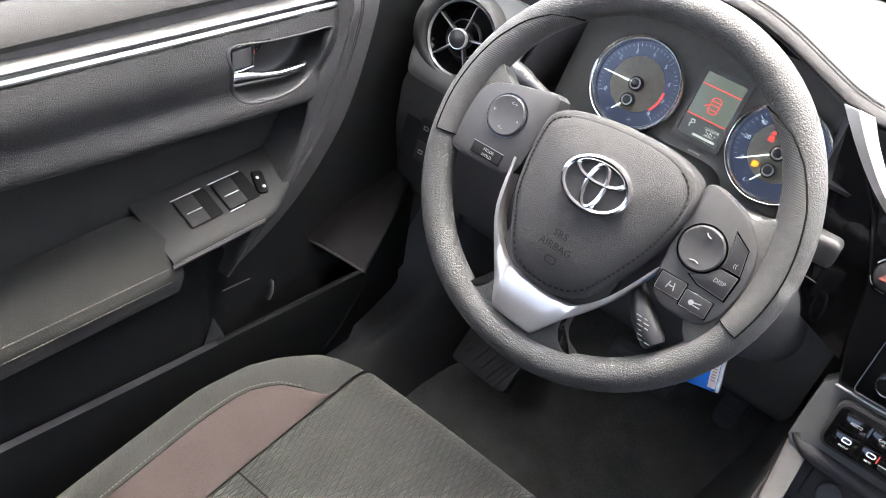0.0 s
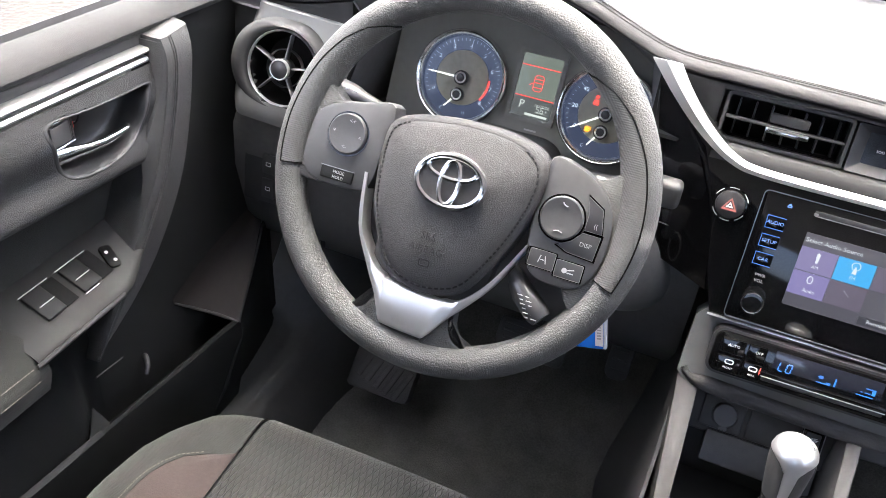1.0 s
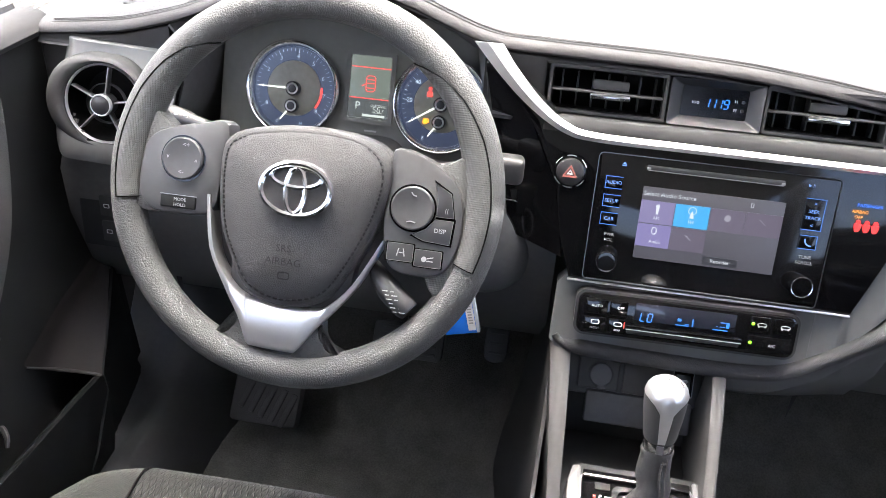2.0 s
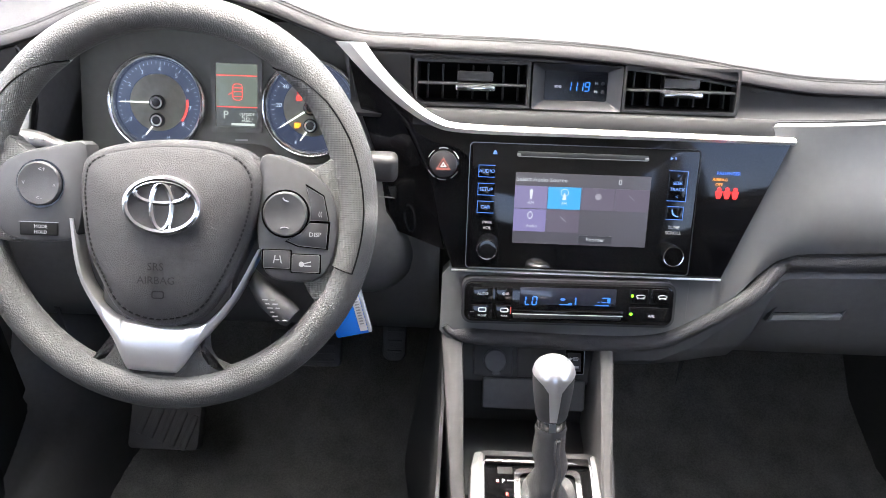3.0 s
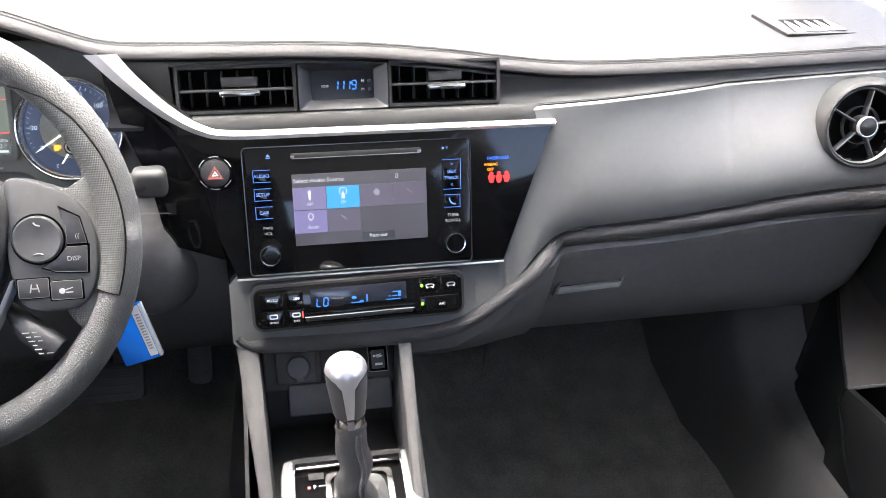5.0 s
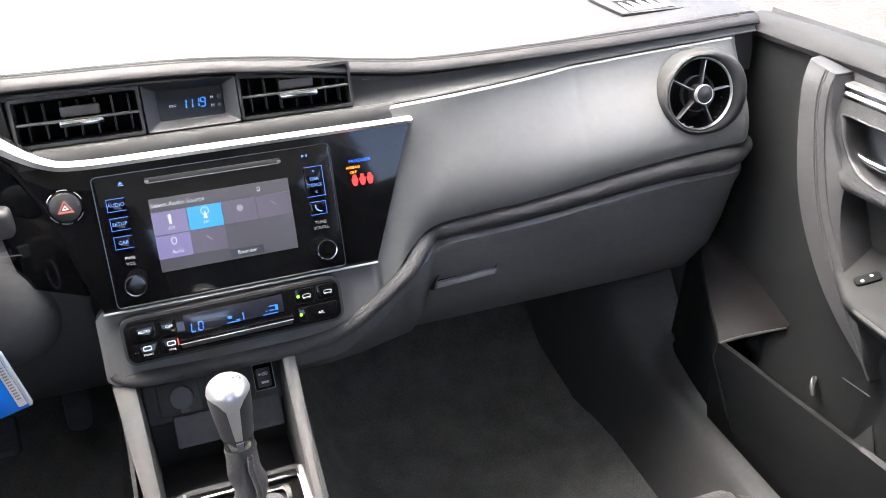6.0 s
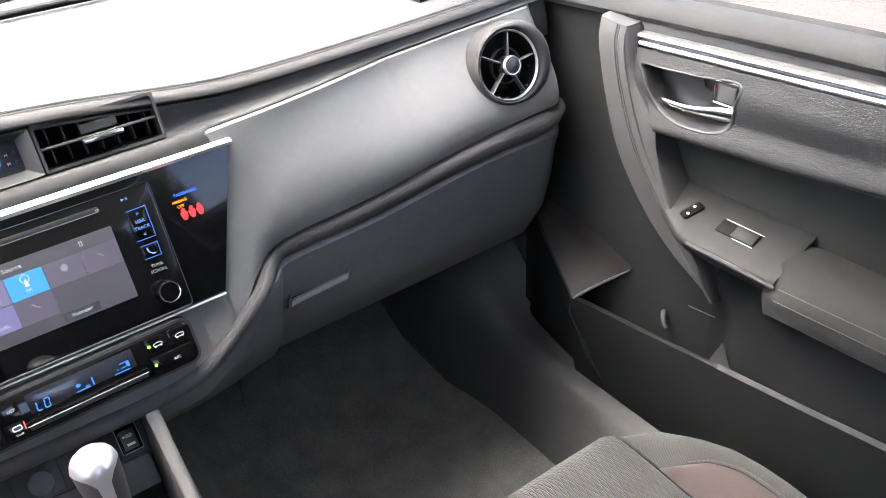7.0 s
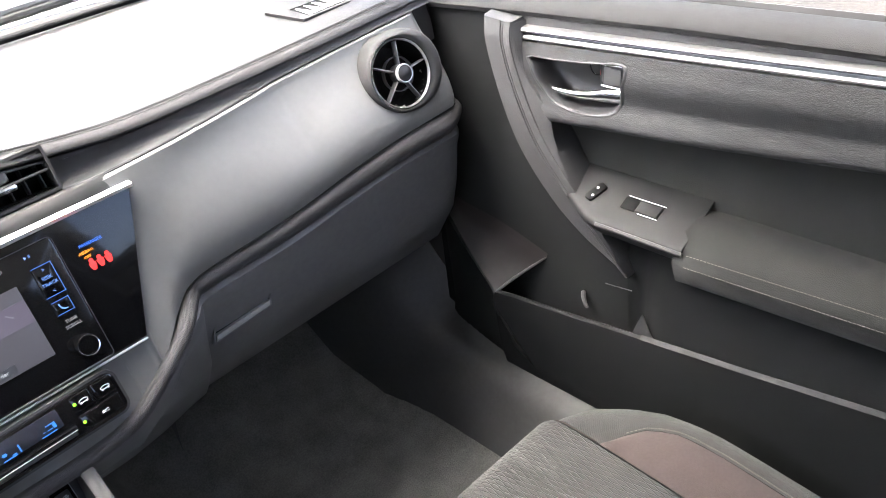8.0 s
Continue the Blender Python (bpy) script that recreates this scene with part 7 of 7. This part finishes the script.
    part("pocket_clip", tube(spline([D(0.690, -0.192, 0.322), D(0.684, -0.196, 0.322), D(0.678, -0.202, 0.318), D(0.676, -0.208, 0.311)], 3), [0.0035, 0.0035, 0.0034, 0.0034, 0.0033, 0.0032, 0.003, 0.0028, 0.0025, 0.002], 8), DARK, dr, "small dark hook")
    # front of the panel: upright dark wall, lower cover swelling to the pocket
    rows = []
    for i in range(16):
        def wy(start):
            return start + (0.085 - start) * i / 15
        rows.append([D(0.714, wy(-0.09), line(ZB, wy(-0.09)) - 0.008)] + [D(a, wy(y0), z) for a, y0, z in ((0.712, -0.10, 0.62), (0.709, -0.12, 0.56), (0.706, -0.145, 0.50), (0.704, -0.185, 0.46), (0.701, -0.225, 0.43), (0.698, -0.268, 0.395), (0.6965, -0.268, 0.36), (0.694, -0.268, 0.25), (0.69, -0.268, 0.12))])
    part("front_wall", thick(loft(rows), 0.003), FRONTTRIM, dr, "black front of the door panel")
    c0 = spline([(0.060, 0.376), (0.020, 0.345), (-0.025, 0.317), (-0.067, 0.294)], 5)
    c1 = spline([(0.062, 0.384), (0.016, 0.378), (-0.050, 0.370), (-0.127, 0.352)], 5)
    rows = []
    nn = len(c0)
    for i in range(nn):
        k = i / (nn - 1)
        a0, a1 = 0.688 - 0.042 * k, 0.6955
        row = []
        for j in range(13):
            q = j / 12
            row.append(D(a1 + (a0 - a1) * (1 - q) ** 2.3, c0[i].x + (c1[i].x - c0[i].x) * q, c0[i].y + (c1[i].y - c0[i].y) * q))
        row += [D(0.6962, c1[i].x - 0.002, c1[i].y + 0.006), D(0.6990, c1[i].x - 0.003, c1[i].y + 0.016)]
        rows.append(row)
    part("speaker_cover", thick(loft(rows), 0.003), SPEAKER, dr, "satin dark speaker cover, brown tint for light off the seat", angle=60)
    rows = []
    for i in range(nn):
        k = i / (nn - 1)
        y, z = c0[i].x, c0[i].y
        a = 0.686 - 0.040 * k
        rows.append([D(a, y, z), D(a + 0.002, y + 0.004, z - 0.03), D(a + 0.003, y + 0.006 - 0.05 * k, 0.20), D(0.675, y + 0.01 - 0.09 * k, 0.12)])
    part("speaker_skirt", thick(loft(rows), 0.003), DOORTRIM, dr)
    # pocket front lip curve
    part("pocket_corner", tube([Vector(D(0.6465, -0.068, 0.295)), Vector(D(0.6660, -0.084, 0.3125)), Vector(D(0.6830, -0.105, 0.332)), Vector(D(0.6930, -0.127, 0.352))], [0.0022, 0.0022, 0.0020, 0.0012], 8), RAIL, dr)

    # pull blade: front and rear edges
    bf = spline([(-0.061, 0.690), (-0.079, 0.620), (-0.109, 0.543), (-0.152, 0.482), (-0.202, 0.433), (-0.268, 0.392)], 6)
    br = spline([(-0.105, 0.687), (-0.120, 0.630), (-0.156, 0.552), (-0.203, 0.490), (-0.234, 0.447), (-0.272, 0.388)], 6)

    def blade_a(z):
        k = (0.69 - z) / 0.32
        return 0.672 - 0.006 * math.sin(min(1, max(0, k)) * math.pi) + 0.014 * max(0, k - 0.7) + 0.008 * max(0.0, 1 - k / 0.10) ** 2

    rows = []
    for p, r in zip(bf, br):
        a = blade_a(p.y)
        mid_ = p.lerp(r, 0.80)
        rows.append([D(0.708, p.x + 0.004, p.y), D(a + 0.007, p.x, p.y), D(a + 0.001, p.x - 0.004, p.y), D(a, mid_.x, mid_.y), D(a - 0.0005, mid_.x - 0.002, mid_.y), D(a + 0.002, r.x, r.y), D(a + 0.010, r.x - 0.001, r.y), D(0.708, r.x, r.y)])
    web_s = spline([(-0.106, 0.684), (-0.118, 0.633), (-0.136, 0.592), (-0.152, 0.560), (-0.162, 0.543), (-0.178, 0.522), (-0.200, 0.494)], 3)
    web_r = spline([(-0.1075, 0.684), (-0.124, 0.633), (-0.145, 0.605), (-0.163, 0.584), (-0.168, 0.556), (-0.181, 0.524), (-0.201, 0.494)], 3)
    part("handle_web", thick(loft([[D(blade_a(p.y) + 0.003, p.x, p.y), D(blade_a(p.y) + 0.005, (p.x + r.x) / 2, (p.y + r.y) / 2), D(blade_a(r.y) + 0.008, r.x, r.y), D(0.712, r.x - 0.002, r.y)] for p, r in zip(web_s, web_r)]), 0.002), BLADEHIDE, dr, "smooth inner web of the handle")
    bl = part("pull_blade", loft(rows, closed=True, caps=True), BLADEHIDE, dr, "grained leather pull handle")
    for f in (0.70, 0.78):
        ridge = [p.lerp(r, f) for p, r in zip(bf, br)]
        part("seam_ridge", tube([D(blade_a(p.y) - 0.0001, w.x, w.y) for p, w in zip(bf, ridge)], 0.0011, 6), BLADEHIDE, bl, "raised twin seam")
    return dr


door(-1, True)
door(1, False)

# slotted grilles let into both ends of the dash top
for q in (1, -1):
    gm_ = Matrix.Translation((XC + q * 0.588, 0.132, 0.7045)) @ Matrix.Rotation(radians(2 * q), 4, "Z") @ Matrix.Rotation(radians(2.2), 4, "X")
    gr = thing("dash_grille", gm_, "slotted grille in the dash top, fins painted as lit", "grille", "dash grilles")
    out_ = [(q * u, v) for u, v in ((-0.047, -0.022), (0.040, -0.025), (0.030, 0.040), (-0.056, 0.046))]
    in_ = [(q * u, v) for u, v in ((-0.034, -0.016), (0.034, -0.018), (0.027, 0.020), (-0.034, 0.024))]
    part("frame", ring(out_, in_, -0.006, 0.0012), PAD, gr)
    part("well", plate([(p[0] * 1.05, p[1] * 1.05) for p in in_], -0.006, 0.0002, 0), VENTBLACK, gr)
    for i in range(5):
        u = -0.0265 + 0.0135 * i
        # White colour paints the bright light on these fins.
        part("fin", thick(loft([[(q * (u - 0.0062), -0.0155, 0.0022), (q * (u + 0.0062), -0.0165, 0.0022)], [(q * (u - 0.0010), 0.0190, 0.0012), (q * (u + 0.0010), 0.0190, 0.0012)]]), 0.0008), LETTER, gr, "tapered fin whitened to look lit")
